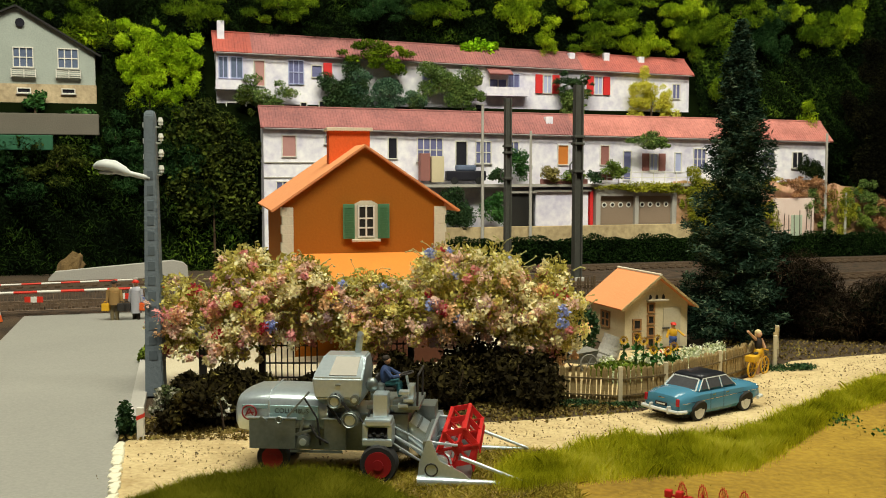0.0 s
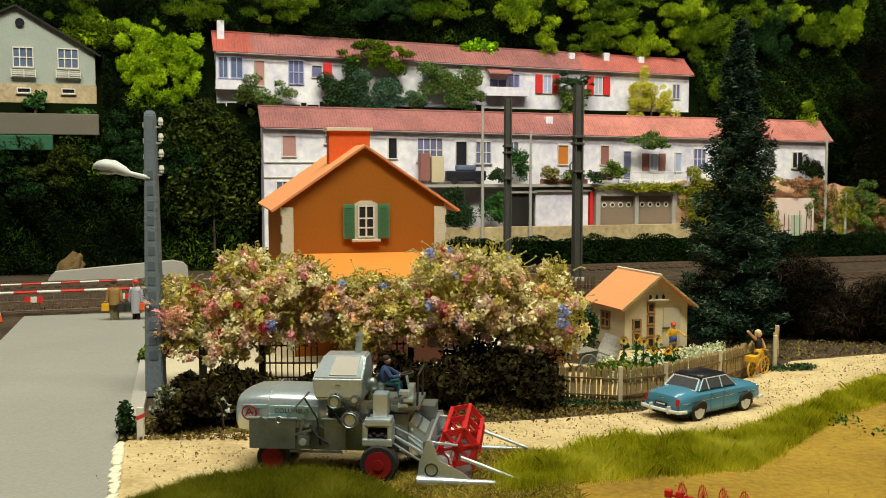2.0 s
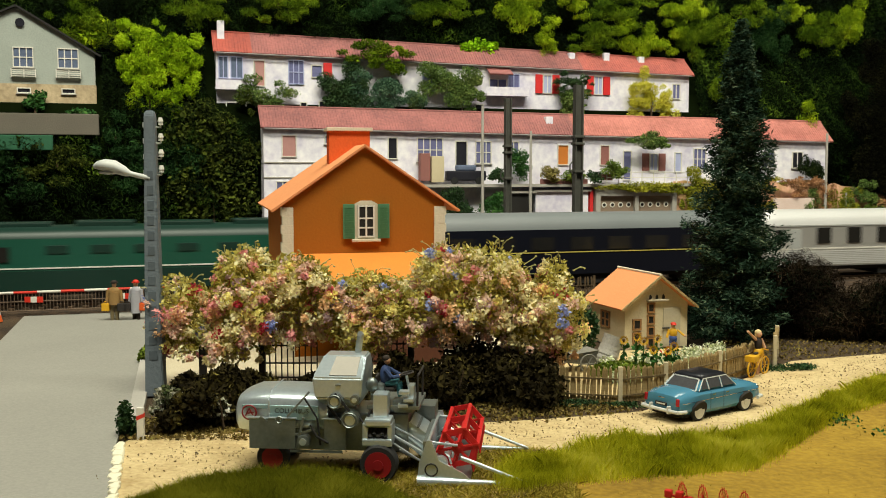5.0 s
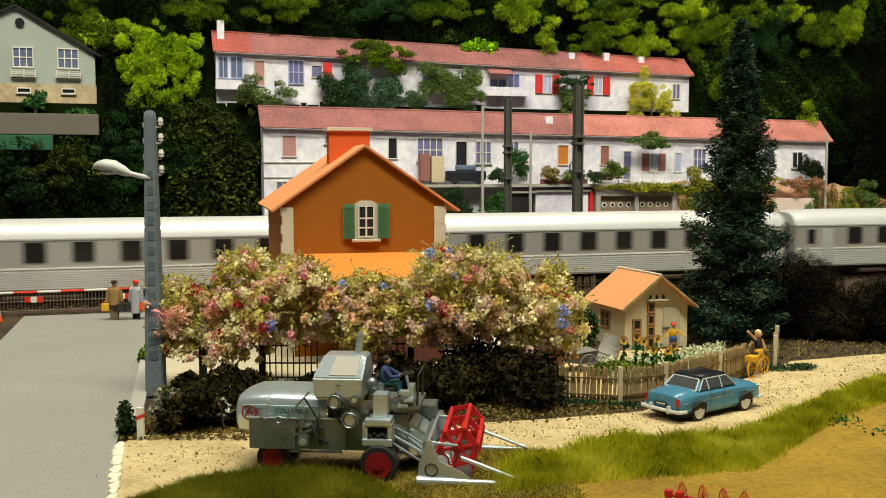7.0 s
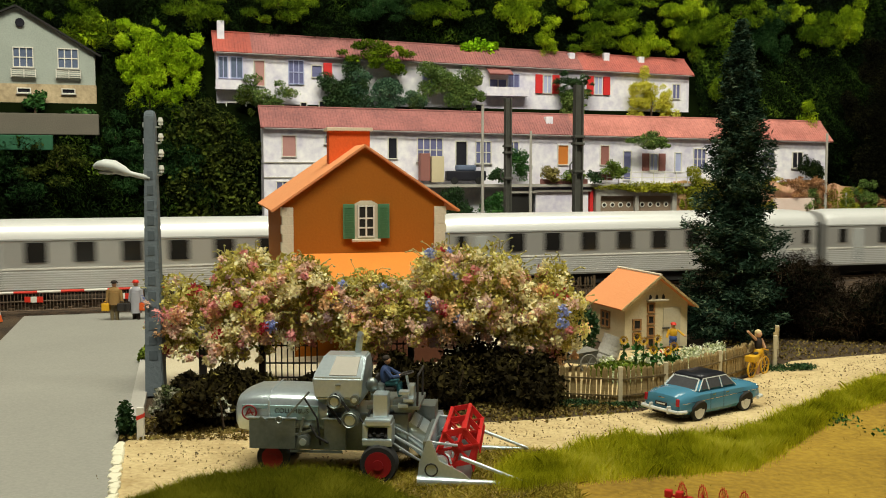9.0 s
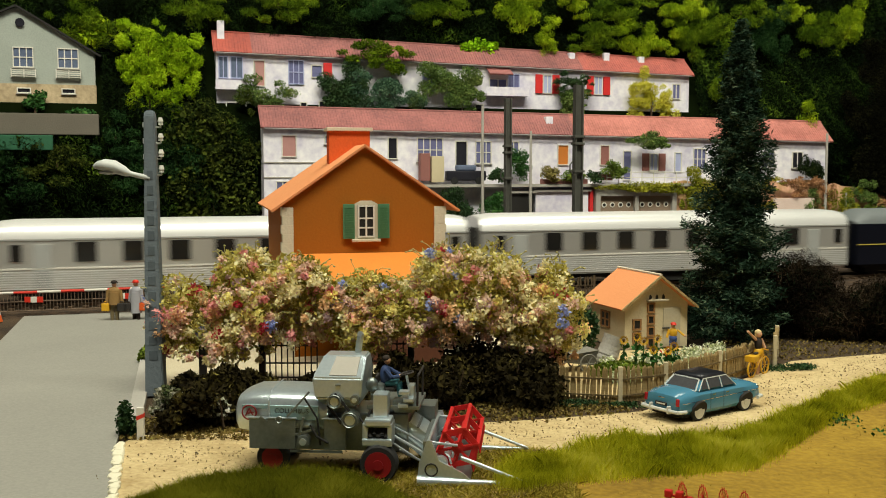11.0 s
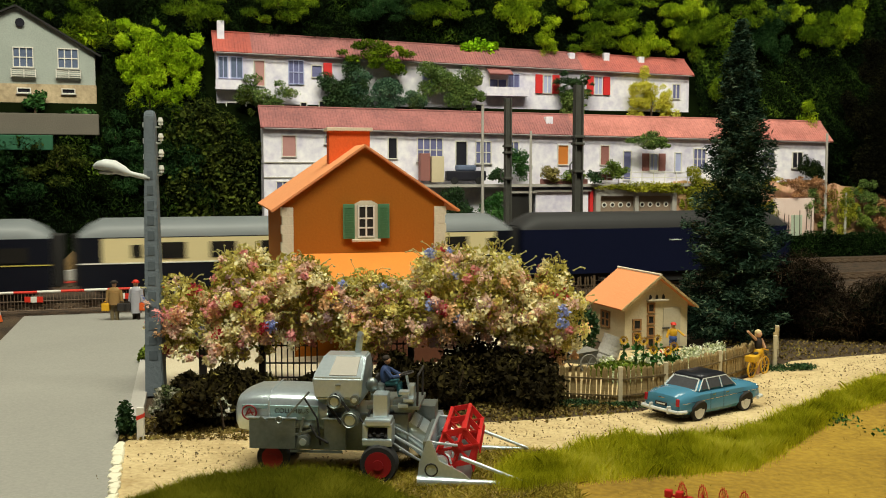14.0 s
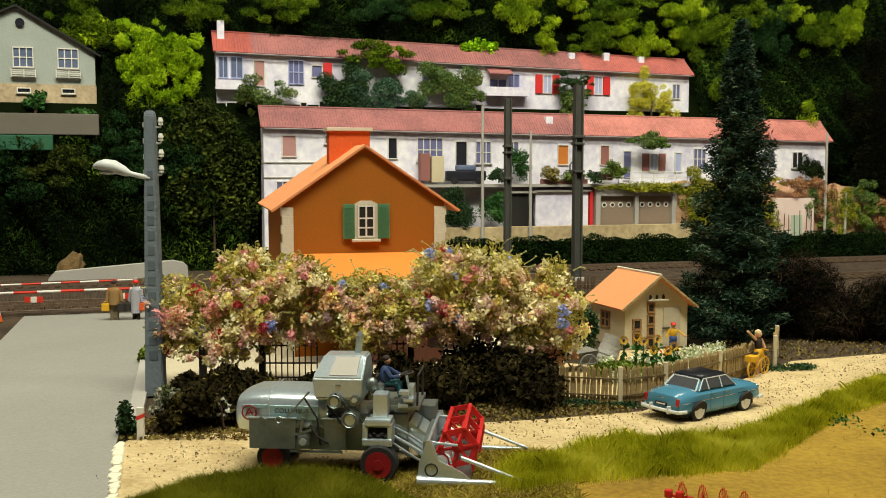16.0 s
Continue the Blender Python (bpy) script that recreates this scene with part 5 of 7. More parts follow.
    box(bm, 0.12, 0.22, -1.2, -0.7, 0.7, 1.1, 0.03)
    eng = part("engine_cover", bm, SILV, c)
    bm = bag()
    for k in range(5):
        rod(bm, (-0.26 + k * 0.09, -1.16, 0.8 + 0.05 * (k % 2)), (-0.26 + k * 0.09, -1.02, 0.98), 0.06, n=8)
    box(bm, -0.31, 0.13, -1.08, -0.72, 0.76, 1.04)
    part("engine_block", bm, UNDER, eng, "dark engine block")
    bm = bag()
    box(bm, -0.22, 0.1, -1.0, -0.6, 1.2, 1.7, 0.03)
    part("toolbox", bm, SILV, c)
    bm = bag()
    ball(bm, -0.3, -0.6, 1.82, 0.14, 0.12, 0.16, 14, 10)
    part("air_filter", bm, SILVD, c, smooth=True)
    # platform, seat, wheel
    bm = bag()
    box(bm, -0.4, 0.75, -0.7, 0.7, 1.3, 1.38)
    box(bm, 0.15, 0.62, -0.6, -0.2, 1.2, 1.48, 0.03)
    part("platform", bm, SILVD, c)
    bm = bag()
    box(bm, -0.22, 0.18, -0.55, -0.15, 1.66, 1.74, 0.03)
    box(bm, -0.24, -0.18, -0.55, -0.15, 1.7, 2.0, 0.02)
    rod(bm, (0, -0.35, 1.38), (0, -0.35, 1.68), 0.05)
    part("seat", bm, IRON, c)
    bm = bag()
    rod(bm, (0.55, -0.35, 1.4), (0.42, -0.35, 2.02), 0.03)
    box(bm, 0.48, 0.62, -0.5, -0.2, 1.45, 1.8, 0.02)
    part("steering_column", bm, SILV, c)
    bm = bag()
    for k in range(16):
        a, b = 2 * math.pi * k / 16, 2 * math.pi * (k + 1) / 16
        rod(bm, (0.42 + 0.16 * math.cos(a), -0.35 + 0.16 * math.sin(a), 2.03 + 0.04 * math.cos(a)), (0.42 + 0.16 * math.cos(b), -0.35 + 0.16 * math.sin(b), 2.03 + 0.04 * math.cos(b)), 0.02, n=5)
    bar(bm, (0.27, -0.35, 2.0), (0.57, -0.35, 2.06), 0.02, 0.02)
    part("steering_wheel", bm, IRON, c)
    bm = bag()
    path(bm, [(0.7, -0.65, 1.38), (0.72, -0.65, 2.05), (0.72, 0.4, 2.05), (0.7, 0.4, 1.38)], 0.025)
    part("guard_rail", bm, IRON, c)
    # wheels
    wheel(c, -0.06, -1.16, 0.41, 0.36, REDW, hub=0.70)
    wheel(c, -0.06, 1.16, 0.41, 0.36, REDW, hub=0.70)
    wheel(c, -2.48, -0.68, 0.36, 0.26, REDW, hub=0.66)
    wheel(c, -2.48, 0.68, 0.36, 0.26, REDW, hub=0.66)
    bm = bag()
    rod(bm, (-0.08, -1.1, 0.42), (-0.08, 1.1, 0.42), 0.1)
    rod(bm, (-2.48, -0.65, 0.36), (-2.48, 0.65, 0.36), 0.07)
    box(bm, -2.6, -2.36, -0.3, 0.3, 0.36, 0.6)
    part("axles", bm, UNDER, c)
    # feeder and header
    bm = bag()
    loft(bm, [[(0.0, -0.5, 1.5), (0.0, 0.45, 1.5), (0.0, 0.45, 1.0), (0.0, -0.5, 1.0)], [(1.02, -0.55, 0.82), (1.02, 0.45, 0.82), (1.02, 0.45, 0.2), (1.02, -0.55, 0.2)]])
    fe = part("feeder_housing", bm, SILV, c)
    bm = bag()
    rod(bm, (0.25, -0.55, 1.0), (1.1, -0.62, 0.35), 0.03)
    rod(bm, (0.15, -0.75, 0.75), (0.9, -0.8, 0.3), 0.025)
    part("lift_rod", bm, SILV, c)
    hd = part("header_trough", prism(bag(), [(0.9, 0.95), (0.98, 0.95), (1.02, 0.32), (1.35, 0.2), (1.9, 0.16), (1.9, 0.12), (1.0, 0.12), (0.9, 0.3)], "y", -1.35, 1.25), SILVD, c, "grey header trough")
    for y in (-1.40, 1.25):
        bm = bag()
        prism(bm, [(0.78, 0.12), (0.82, 0.50), (0.98, 0.98), (1.08, 0.98), (1.24, 0.56), (1.75, 0.30), (1.95, 0.12)], "y", y, y + 0.06)
        sp = part("header_side", bm, SILV, hd)
        bm = bag()
        for k in range(20):
            a, b = 2 * math.pi * k / 20, 2 * math.pi * (k + 1) / 20
            rod(bm, (1.08 + 0.13 * math.cos(a), y - 0.01, 0.36 + 0.13 * math.sin(a)), (1.08 + 0.13 * math.cos(b), y - 0.01, 0.36 + 0.13 * math.sin(b)), 0.015, n=4)
        part("bearing_ring", bm, UNDER, c)
        # divider
        bm = bag()
        rod(bm, (0.78, y - 0.02, 0.12), (3.12, y + 0.08, 0.10), 0.12, 0.015, n=12)
        part("divider", bm, SILV, c, "long pointed crop divider", smooth=True)
        bm = bag()
        rod(bm, (1.7, y + 0.06, 0.62), (3.08, y + 0.07, 0.12), 0.05, 0.03, n=10)
        rod(bm, (1.5, y + 0.02, 0.45), (1.7, y + 0.06, 0.12), 0.025, n=6)
        part("divider_rail", bm, SILV, c, smooth=True)
    bm = bag()
    rod(bm, (1.25, -1.3, 0.45), (1.25, 1.2, 0.45), 0.17, n=16)
    for k in range(40):
        a = k * 0.6
        yy = -1.25 + k * 0.062
        rod(bm, (1.25 + 0.24 * math.cos(a), yy, 0.45 + 0.24 * math.sin(a)), (1.25 + 0.24 * math.cos(a + 0.6), yy + 0.06, 0.45 + 0.24 * math.sin(a + 0.6)), 0.025, n=4)
    part("auger", bm, SILV, c)
    bm = bag()
    rod(bm, (0.95, -1.2, 0.9), (1.62, -1.2, 0.84), 0.03)
    rod(bm, (0.95, 1.1, 0.9), (1.62, 1.1, 0.84), 0.03)
    rod(bm, (1.0, -1.25, 0.92), (1.0, 1.2, 0.92), 0.04)
    part("reel_arm", bm, SILV, c)
    bm = bag()
    box(bm, 0.55, 0.98, 0.55, 1.25, 0.75, 1.1, 0.02)
    part("belt_guard", bm, SILVD, c)
    # reel
    cx, cz, R = 1.62, 0.78, 0.43
    for y in (-1.12, 0.0, 1.05):
        bm = bag()
        hexa = [[(cx + r * math.cos(math.pi / 3 * k + 0.2), yy, cz + r * math.sin(math.pi / 3 * k + 0.2)) for k in range(6)] for r, yy in ((R + 0.03, y - 0.025), (R + 0.03, y + 0.025), (R - 0.10, y + 0.025), (R - 0.10, y - 0.025))]
        loft(bm, hexa + [hexa[0]], close=False)
        bmesh.ops.remove_doubles(bm, verts=bm.verts, dist=0.001)
        sp = part("reel_spider", bm, REDM, c, "red hexagonal reel end plate")
        for k in range(6):
            bm = bag()
            a = math.pi / 3 * k + 0.2
            bar(bm, (cx, y, cz), (cx + R * math.cos(a), y, cz + R * math.sin(a)), 0.10, 0.04)
            part("spoke", bm, REDM, sp)
        bm = bag()
        rod(bm, (cx, y - 0.05, cz), (cx, y + 0.05, cz), 0.13, n=12)
        part("reel_hub", bm, REDM, sp)
    for k in range(6):
        a = math.pi / 3 * k + 0.2
        bm = bag()
        x, z = cx + R * math.cos(a), cz + R * math.sin(a)
        bar(bm, (x, -1.18, z), (x, 1.1, z), 0.08, 0.05)
        for j in range(18):
            yy = -1.1 + j * 0.125
            rod(bm, (x, yy, z), (x + 0.05, yy, z - 0.2), 0.018, n=4)
        part("reel_bat", bm, REDM, c, "red tined reel bat")
    bm = bag()
    rod(bm, (cx, -1.2, cz), (cx, 1.15, cz), 0.05, n=8)
    part("reel_shaft", bm, REDM, c)
    # conveyor slats and stays on the feeder, fittings on tank and hood
    for k in range(5):
        f = 0.12 + k * 0.19
        bm = bag()
        bar(bm, (1.02 * f, -0.56, 1.51 - 0.68 * f), (1.02 * f, 0.4, 1.51 - 0.68 * f), 0.05, 0.025)
        part("feeder_rib", bm, SILVD, fe)
    bm = bag()
    path(bm, [(-0.1, -0.72, 1.05), (0.5, -0.74, 0.72), (1.0, -0.8, 0.46)], 0.035, 7)
    path(bm, [(-0.05, -0.66, 1.2), (0.55, -0.68, 0.9), (1.0, -0.72, 0.62)], 0.022, 7)
    path(bm, [(0.3, -0.6, 0.55), (0.62, -0.7, 0.42), (0.98, -0.85, 0.3)], 0.03, 7)
    part("drive_shaft", bm, SILV, c, "thin silver shafts beside the feeder")
    bm = bag()
    box(bm, -1.05, -0.93, -0.93, -0.90, 2.0, 2.04, 0.01)
    part("tank_latch", bm, SILVD, tank)
    for x, z, r in ((-1.05, 1.68, 0.14), (-0.72, 1.28, 0.16), (-2.25, 1.26, 0.07)):
        bm = bag()
        for k in range(18):
            a, b = 2 * math.pi * k / 18, 2 * math.pi * (k + 1) / 18
            rod(bm, (x + r * math.cos(a), -1.05, z + r * math.sin(a)), (x + r * math.cos(b), -1.05, z + r * math.sin(b)), 0.022, n=5)
        part("pulley_rim", bm, SILVD, c)
    bm = bag()
    path(bm, [(-0.55, -0.9, 1.35), (-0.42, -0.98, 1.22), (-0.34, -1.0, 1.3), (-0.28, -0.9, 1.5)], 0.025, 6)
    path(bm, [(-1.6, -0.95, 1.15), (-1.45, -0.98, 0.9), (-1.2, -0.95, 0.75)], 0.025, 6)
    path(bm, [(-1.75, -0.9, 1.75), (-1.45, -0.93, 1.3), (-1.38, -0.93, 0.7)], 0.022, 6)
    part("hose", bm, TYRE, c, "thin black hoses")
    bm = bag()
    box(bm, -0.34, -0.02, -0.62, -0.2, 1.62, 2.0, 0.06)
    part("engine_cowl", bm, SILVD, c, "small grey cowl behind the seat")
    for x0, z0 in ((0.28, 1.5), (0.4, 1.62), (0.3, 1.78)):
        bm = bag()
        box(bm, x0, x0 + 0.22, -0.72, -0.5, z0, z0 + 0.09, 0.02)
        part("control_box", bm, SILV, c)
    # the engine, its boxes and the driver's deck stand high on the casing
    for ch in c.children:
        if ch.name.split(".")[0] in ("engine_cover", "toolbox", "air_filter", "platform", "seat", "steering_column", "steering_wheel", "guard_rail", "belt_guard"):
            ch.location.z = 0.16 * P
    return c


def figure(name, label, x, y, z, rz, parts, scale=1.0, category="figurine"):
    """A small painted figurine, one plain mesh with a paint for each piece."""
    bm = bag()
    mats, idx = [], {}
    for m, fn in parts:
        old = set(bm.faces)
        fn(bm)
        if m not in idx:
            idx[m] = len(mats)
            mats.append(m)
        for f in bm.faces:
            if f not in old:
                f.material_index = idx[m]
    me = mesh_of(bm, name, True)
    ob = new(name, me)
    for m in mats:
        me.materials.append(m)
    ob.matrix_basis = pose(x * P, y * P, z * P, 0, 0, rz) @ Matrix.Scale(scale, 4)
    return tagged(ob, label, category)


SKIN = mat("painted_flesh", (0.62, 0.36, 0.22), (0.5, 0.28, 0.17), rough=0.7)
BLUEC = mat("blue_overall_paint", (0.03, 0.06, 0.16), (0.02, 0.04, 0.11), rough=0.7)
TEALC = mat("teal_trouser_paint", (0.02, 0.12, 0.14), rough=0.7)
HAIRD = mat("dark_hair_paint", (0.03, 0.02, 0.015), rough=0.8)
TANC = mat("tan_coat_paint", (0.33, 0.20, 0.07), (0.25, 0.15, 0.05), rough=0.8)
GREYC = mat("grey_coat_paint", (0.42, 0.42, 0.46), (0.33, 0.33, 0.37), rough=0.8)
YELC = mat("yellow_paint", (0.75, 0.42, 0.02), (0.6, 0.33, 0.015), rough=0.5)
REDC = mat("red_paint", (0.7, 0.04, 0.02), (0.55, 0.03, 0.015), rough=0.5)


def build_driver():
    ca, sa = math.cos(radians(-5)), math.sin(radians(-5))
    x, y = -0.02, -0.35
    figure("figurine", "seated driver figurine in blue overalls on the combine", -1.2 + ca * x - sa * y, 21.85 + sa * x + ca * y, 1.92, -5, [
        (BLUEC, lambda b: ball(b, -0.02, 0, 0.30, 0.17, 0.23, 0.33)),
        (TEALC, lambda b: (rod(b, (0, -0.1, 0.08), (0.38, -0.13, 0.1), 0.1, 0.085), rod(b, (0, 0.1, 0.08), (0.38, 0.13, 0.1), 0.1, 0.085), rod(b, (0.38, -0.13, 0.1), (0.42, -0.13, -0.3), 0.08, 0.06), rod(b, (0.38, 0.13, 0.1), (0.42, 0.13, -0.3), 0.08, 0.06))),
        (BLUEC, lambda b: (rod(b, (0, -0.2, 0.5), (0.2, -0.24, 0.28), 0.075), rod(b, (0.2, -0.24, 0.28), (0.4, -0.12, 0.3), 0.06), rod(b, (0, 0.2, 0.5), (0.4, 0.12, 0.3), 0.06))),
        (SKIN, lambda b: (ball(b, 0.03, 0, 0.75, 0.105, 0.1, 0.13), ball(b, 0.42, -0.12, 0.31, 0.05, 0.05, 0.05))),
        (HAIRD, lambda b: ball(b, 0.0, 0, 0.81, 0.12, 0.115, 0.1))], 0.74)


build_combine()
build_driver()
# ---- saloon car ----
CARB = mat("steel_blue_car_paint", (0.075, 0.24, 0.36), (0.06, 0.20, 0.31), rough=0.22, coat=0.4, grain=0.6)
CARK = mat("black_car_paint", (0.015, 0.016, 0.022), rough=0.3, coat=0.3)
CHROME = mat("chrome", (0.85, 0.85, 0.84), rough=0.15, metal=1.0, grain=3)
CGLASS = mat("grey_car_glass", (0.10, 0.10, 0.105), (0.05, 0.05, 0.055), rough=0.08, grain=2)
TAILR = mat("red_lamp_lens", (0.5, 0.02, 0.03), rough=0.2)


def build_car():
    c = thing("car", "steel-blue vintage saloon car with black roof and whitewall wheels", "car", 7.2, 26.95, 0, 36)
    c.scale = (0.875, 0.875, 0.9)
    hw = 0.76

    def ring(x, zt, zb, w, crown=0.05):
        pts = []
        for y, z in ((-0.86, zb), (-1.0, zb + 0.12), (-1.0, zb + (zt - zb) * 0.55), (-0.97, zt - 0.1), (-0.82, zt), (-0.4, zt + crown), (0.4, zt + crown), (0.82, zt), (0.97, zt - 0.1), (1.0, zb + (zt - zb) * 0.55), (1.0, zb + 0.12), (0.86, zb)):
            pts.append((x, y * w, z))
        return pts
    bm = bag()
    loft(bm, [ring(-1.95, 0.66, 0.42, hw * 0.80, 0.02), ring(-1.91, 0.77, 0.33, hw * 0.90, 0.02), ring(-1.6, 0.835, 0.24, hw * 0.97), ring(-1.0, 0.87, 0.2, hw), ring(0.0, 0.86, 0.18, hw), ring(0.9, 0.86, 0.2, hw), ring(1.5, 0.82, 0.24, hw * 0.98), ring(1.85, 0.74, 0.3, hw * 0.93), ring(1.93, 0.62, 0.36, hw * 0.84, 0.02)])
    body = part("body", bm, CARB, c, "glossy steel-blue body", smooth=True)

    # greenhouse
    def gr(x0, x1, w, z):
        return [(x0, -w, z), (x1, -w, z), (x1, w, z), (x0, w, z)]
    bm = bag()
    loft(bm, [gr(-1.16, 0.80, 0.69, 0.84), gr(-1.0, 0.64, 0.645, 1.0), gr(-0.72, 0.38, 0.53, 1.22)])
    bmesh.ops.bevel(bm, geom=list(bm.edges), offset=0.05, segments=2, affect="EDGES")
    part("cabin", bm, CARB, c, smooth=True)
    bm = bag()
    loft(bm, [gr(-0.80, 0.46, 0.565, 1.17), gr(-0.79, 0.44, 0.565, 1.21), gr(-0.68, 0.34, 0.48, 1.28), gr(-0.42, 0.1, 0.28, 1.315)])
    bmesh.ops.bevel(bm, geom=list(bm.edges), offset=0.03, segments=2, affect="EDGES")
    part("roof", bm, CARK, c, "black painted roof", smooth=True)

    def pane(name, q, m=CGLASS, off=0.012):
        bm = bag()
        q = [Vector(p) for p in q]
        nr = (q[1] - q[0]).cross(q[2] - q[1]).normalized()
        ctr = sum(q, Vector()) / 4
        if nr.dot(ctr - Vector((-0.2, 0, 0.9))) < 0:
            nr = -nr
        loft(bm, [[p + nr * off for p in q], [p - nr * 0.02 for p in q]])
        return part(name, bm, m, c)
    # side glass, each side: rear quarter, rear door, front door
    for sgn in (-1, 1):
        def sp(x, t):
            w = 0.69 - 0.15 * t
            return (x, sgn * w, 0.86 + 0.36 * t)
        for xa0, xa1, xb0, xb1 in ((-0.93, -0.62, -0.74, -0.62), (-0.54, 0.0, -0.54, 0.0), (0.08, 0.62, 0.08, 0.36)):
            pane("side_window", [sp(xa0, 0.12), sp(xa1, 0.12), sp(xb1, 0.88), sp(xb0, 0.88)])
        bm = bag()
        rod(bm, (-1.85, sgn * 0.765, 0.6), (1.8, sgn * 0.745, 0.62), 0.008, n=5)
        part("side_trim", bm, CHROME, c)
        bm = bag()
        for x in (-0.58, 0.04):
            box(bm, x - 0.005, x + 0.005, sgn * 0.762 - 0.004, sgn * 0.762 + 0.004, 0.28, 0.84)
        part("door_gap", bm, UNDER, c)
        for x in (-0.5, 0.12):
            bm = bag()
            box(bm, x, x + 0.13, sgn * 0.775 - 0.012, sgn * 0.775 + 0.012, 0.72, 0.745)
            part("door_handle", bm, CHROME, c)
        bm = bag()
        box(bm, -1.975, -1.90, sgn * 0.62 - 0.05, sgn * 0.62 + 0.05, 0.52, 0.74, 0.02)
        part("tail_light", bm, TAILR, c, "red tail light")
        bm = bag()
        ball(bm, 1.9, sgn * 0.55, 0.62, 0.06, 0.12, 0.12)
        part("headlight", bm, CHROME, c)
        for x in (-1.12, 1.1):
            # Near-black disc on the closed body side stands in for the arch's shade.
            bm = bag()
            rod(bm, (x, sgn * 0.70, 0.34), (x, sgn * 0.772, 0.31), 0.325, n=24)
            part("wheel_arch", bm, UNDER, c, "near-black disc as the shade in the wheel arch")
    pane("rear_window", [(-1.09, -0.55, 0.90), (-1.09, 0.55, 0.90), (-0.83, 0.46, 1.15), (-0.83, -0.46, 1.15)])
    pane("windscreen", [(0.73, -0.57, 0.90), (0.73, 0.57, 0.90), (0.48, 0.48, 1.15), (0.48, -0.48, 1.15)])
    bm = bag()
    path(bm, [(-1.13, -0.62, 0.87), (-0.82, -0.49, 1.17), (-0.82, 0.49, 1.17), (-1.13, 0.60, 0.87), (-1.14, 0, 0.875), (-1.13, -0.62, 0.87)], 0.022)
    for sgn in (-1, 1):
        path(bm, [(-1.05, sgn * 0.69, 0.87), (-0.72, sgn * 0.56, 1.19), (0.38, sgn * 0.555, 1.19), (0.7, sgn * 0.69, 0.87)], 0.016)
        rod(bm, (-0.58, sgn * 0.69, 0.87), (-0.58, sgn * 0.56, 1.18), 0.018)
        rod(bm, (0.04, sgn * 0.69, 0.87), (0.04, sgn * 0.56, 1.18), 0.018)
    part("window_pillar", bm, LAMPW, c, "pale chrome window frames")
    for x, s in ((-2.02, -1), (2.0, 1)):
        bm = bag()
        path(bm, [(x - s * 0.3, -0.78, 0.36), (x, -0.7, 0.36), (x + s * 0.03, 0, 0.36), (x, 0.7, 0.36), (x - s * 0.3, 0.78, 0.36)], 0.055, 8)
        for y in (-0.35, 0.35):
            box(bm, x - 0.07, x + 0.07, y - 0.035, y + 0.035, 0.27, 0.5, 0.02)
        part("bumper", bm, LAMPW, c, "bright pale bumper")
    bm = bag()
    box(bm, -1.985, -1.95, -0.22, 0.22, 0.47, 0.57)
    part("number_plate", bm, UNDER, c)
    bm = bag()
    box(bm, -1.99, -1.983, -0.17, 0.17, 0.50, 0.54)
    part("plate_bar", bm, WHITEP, c)
    bm = bag()
    box(bm, -1.955, -1.94, -0.12, 0.12, 0.69, 0.72)
    part("boot_handle", bm, CHROME, c)
    bm = bag()
    box(bm, -1.7, 1.7, -0.6, 0.6, 0.14, 0.26)
    part("chassis", bm, UNDER, c)
    for x in (-1.12, 1.1):
        for y in (-0.68, 0.68):
            w = wheel(c, x, y, 0.305, 0.2, WHITEP, hub=0.74)
            bm = bag()
            rod(bm, (x, y - 0.125, 0.305), (x, y + 0.125, 0.305), 0.1, n=14)
            part("hubcap", bm, WHITEP, w)


build_car()
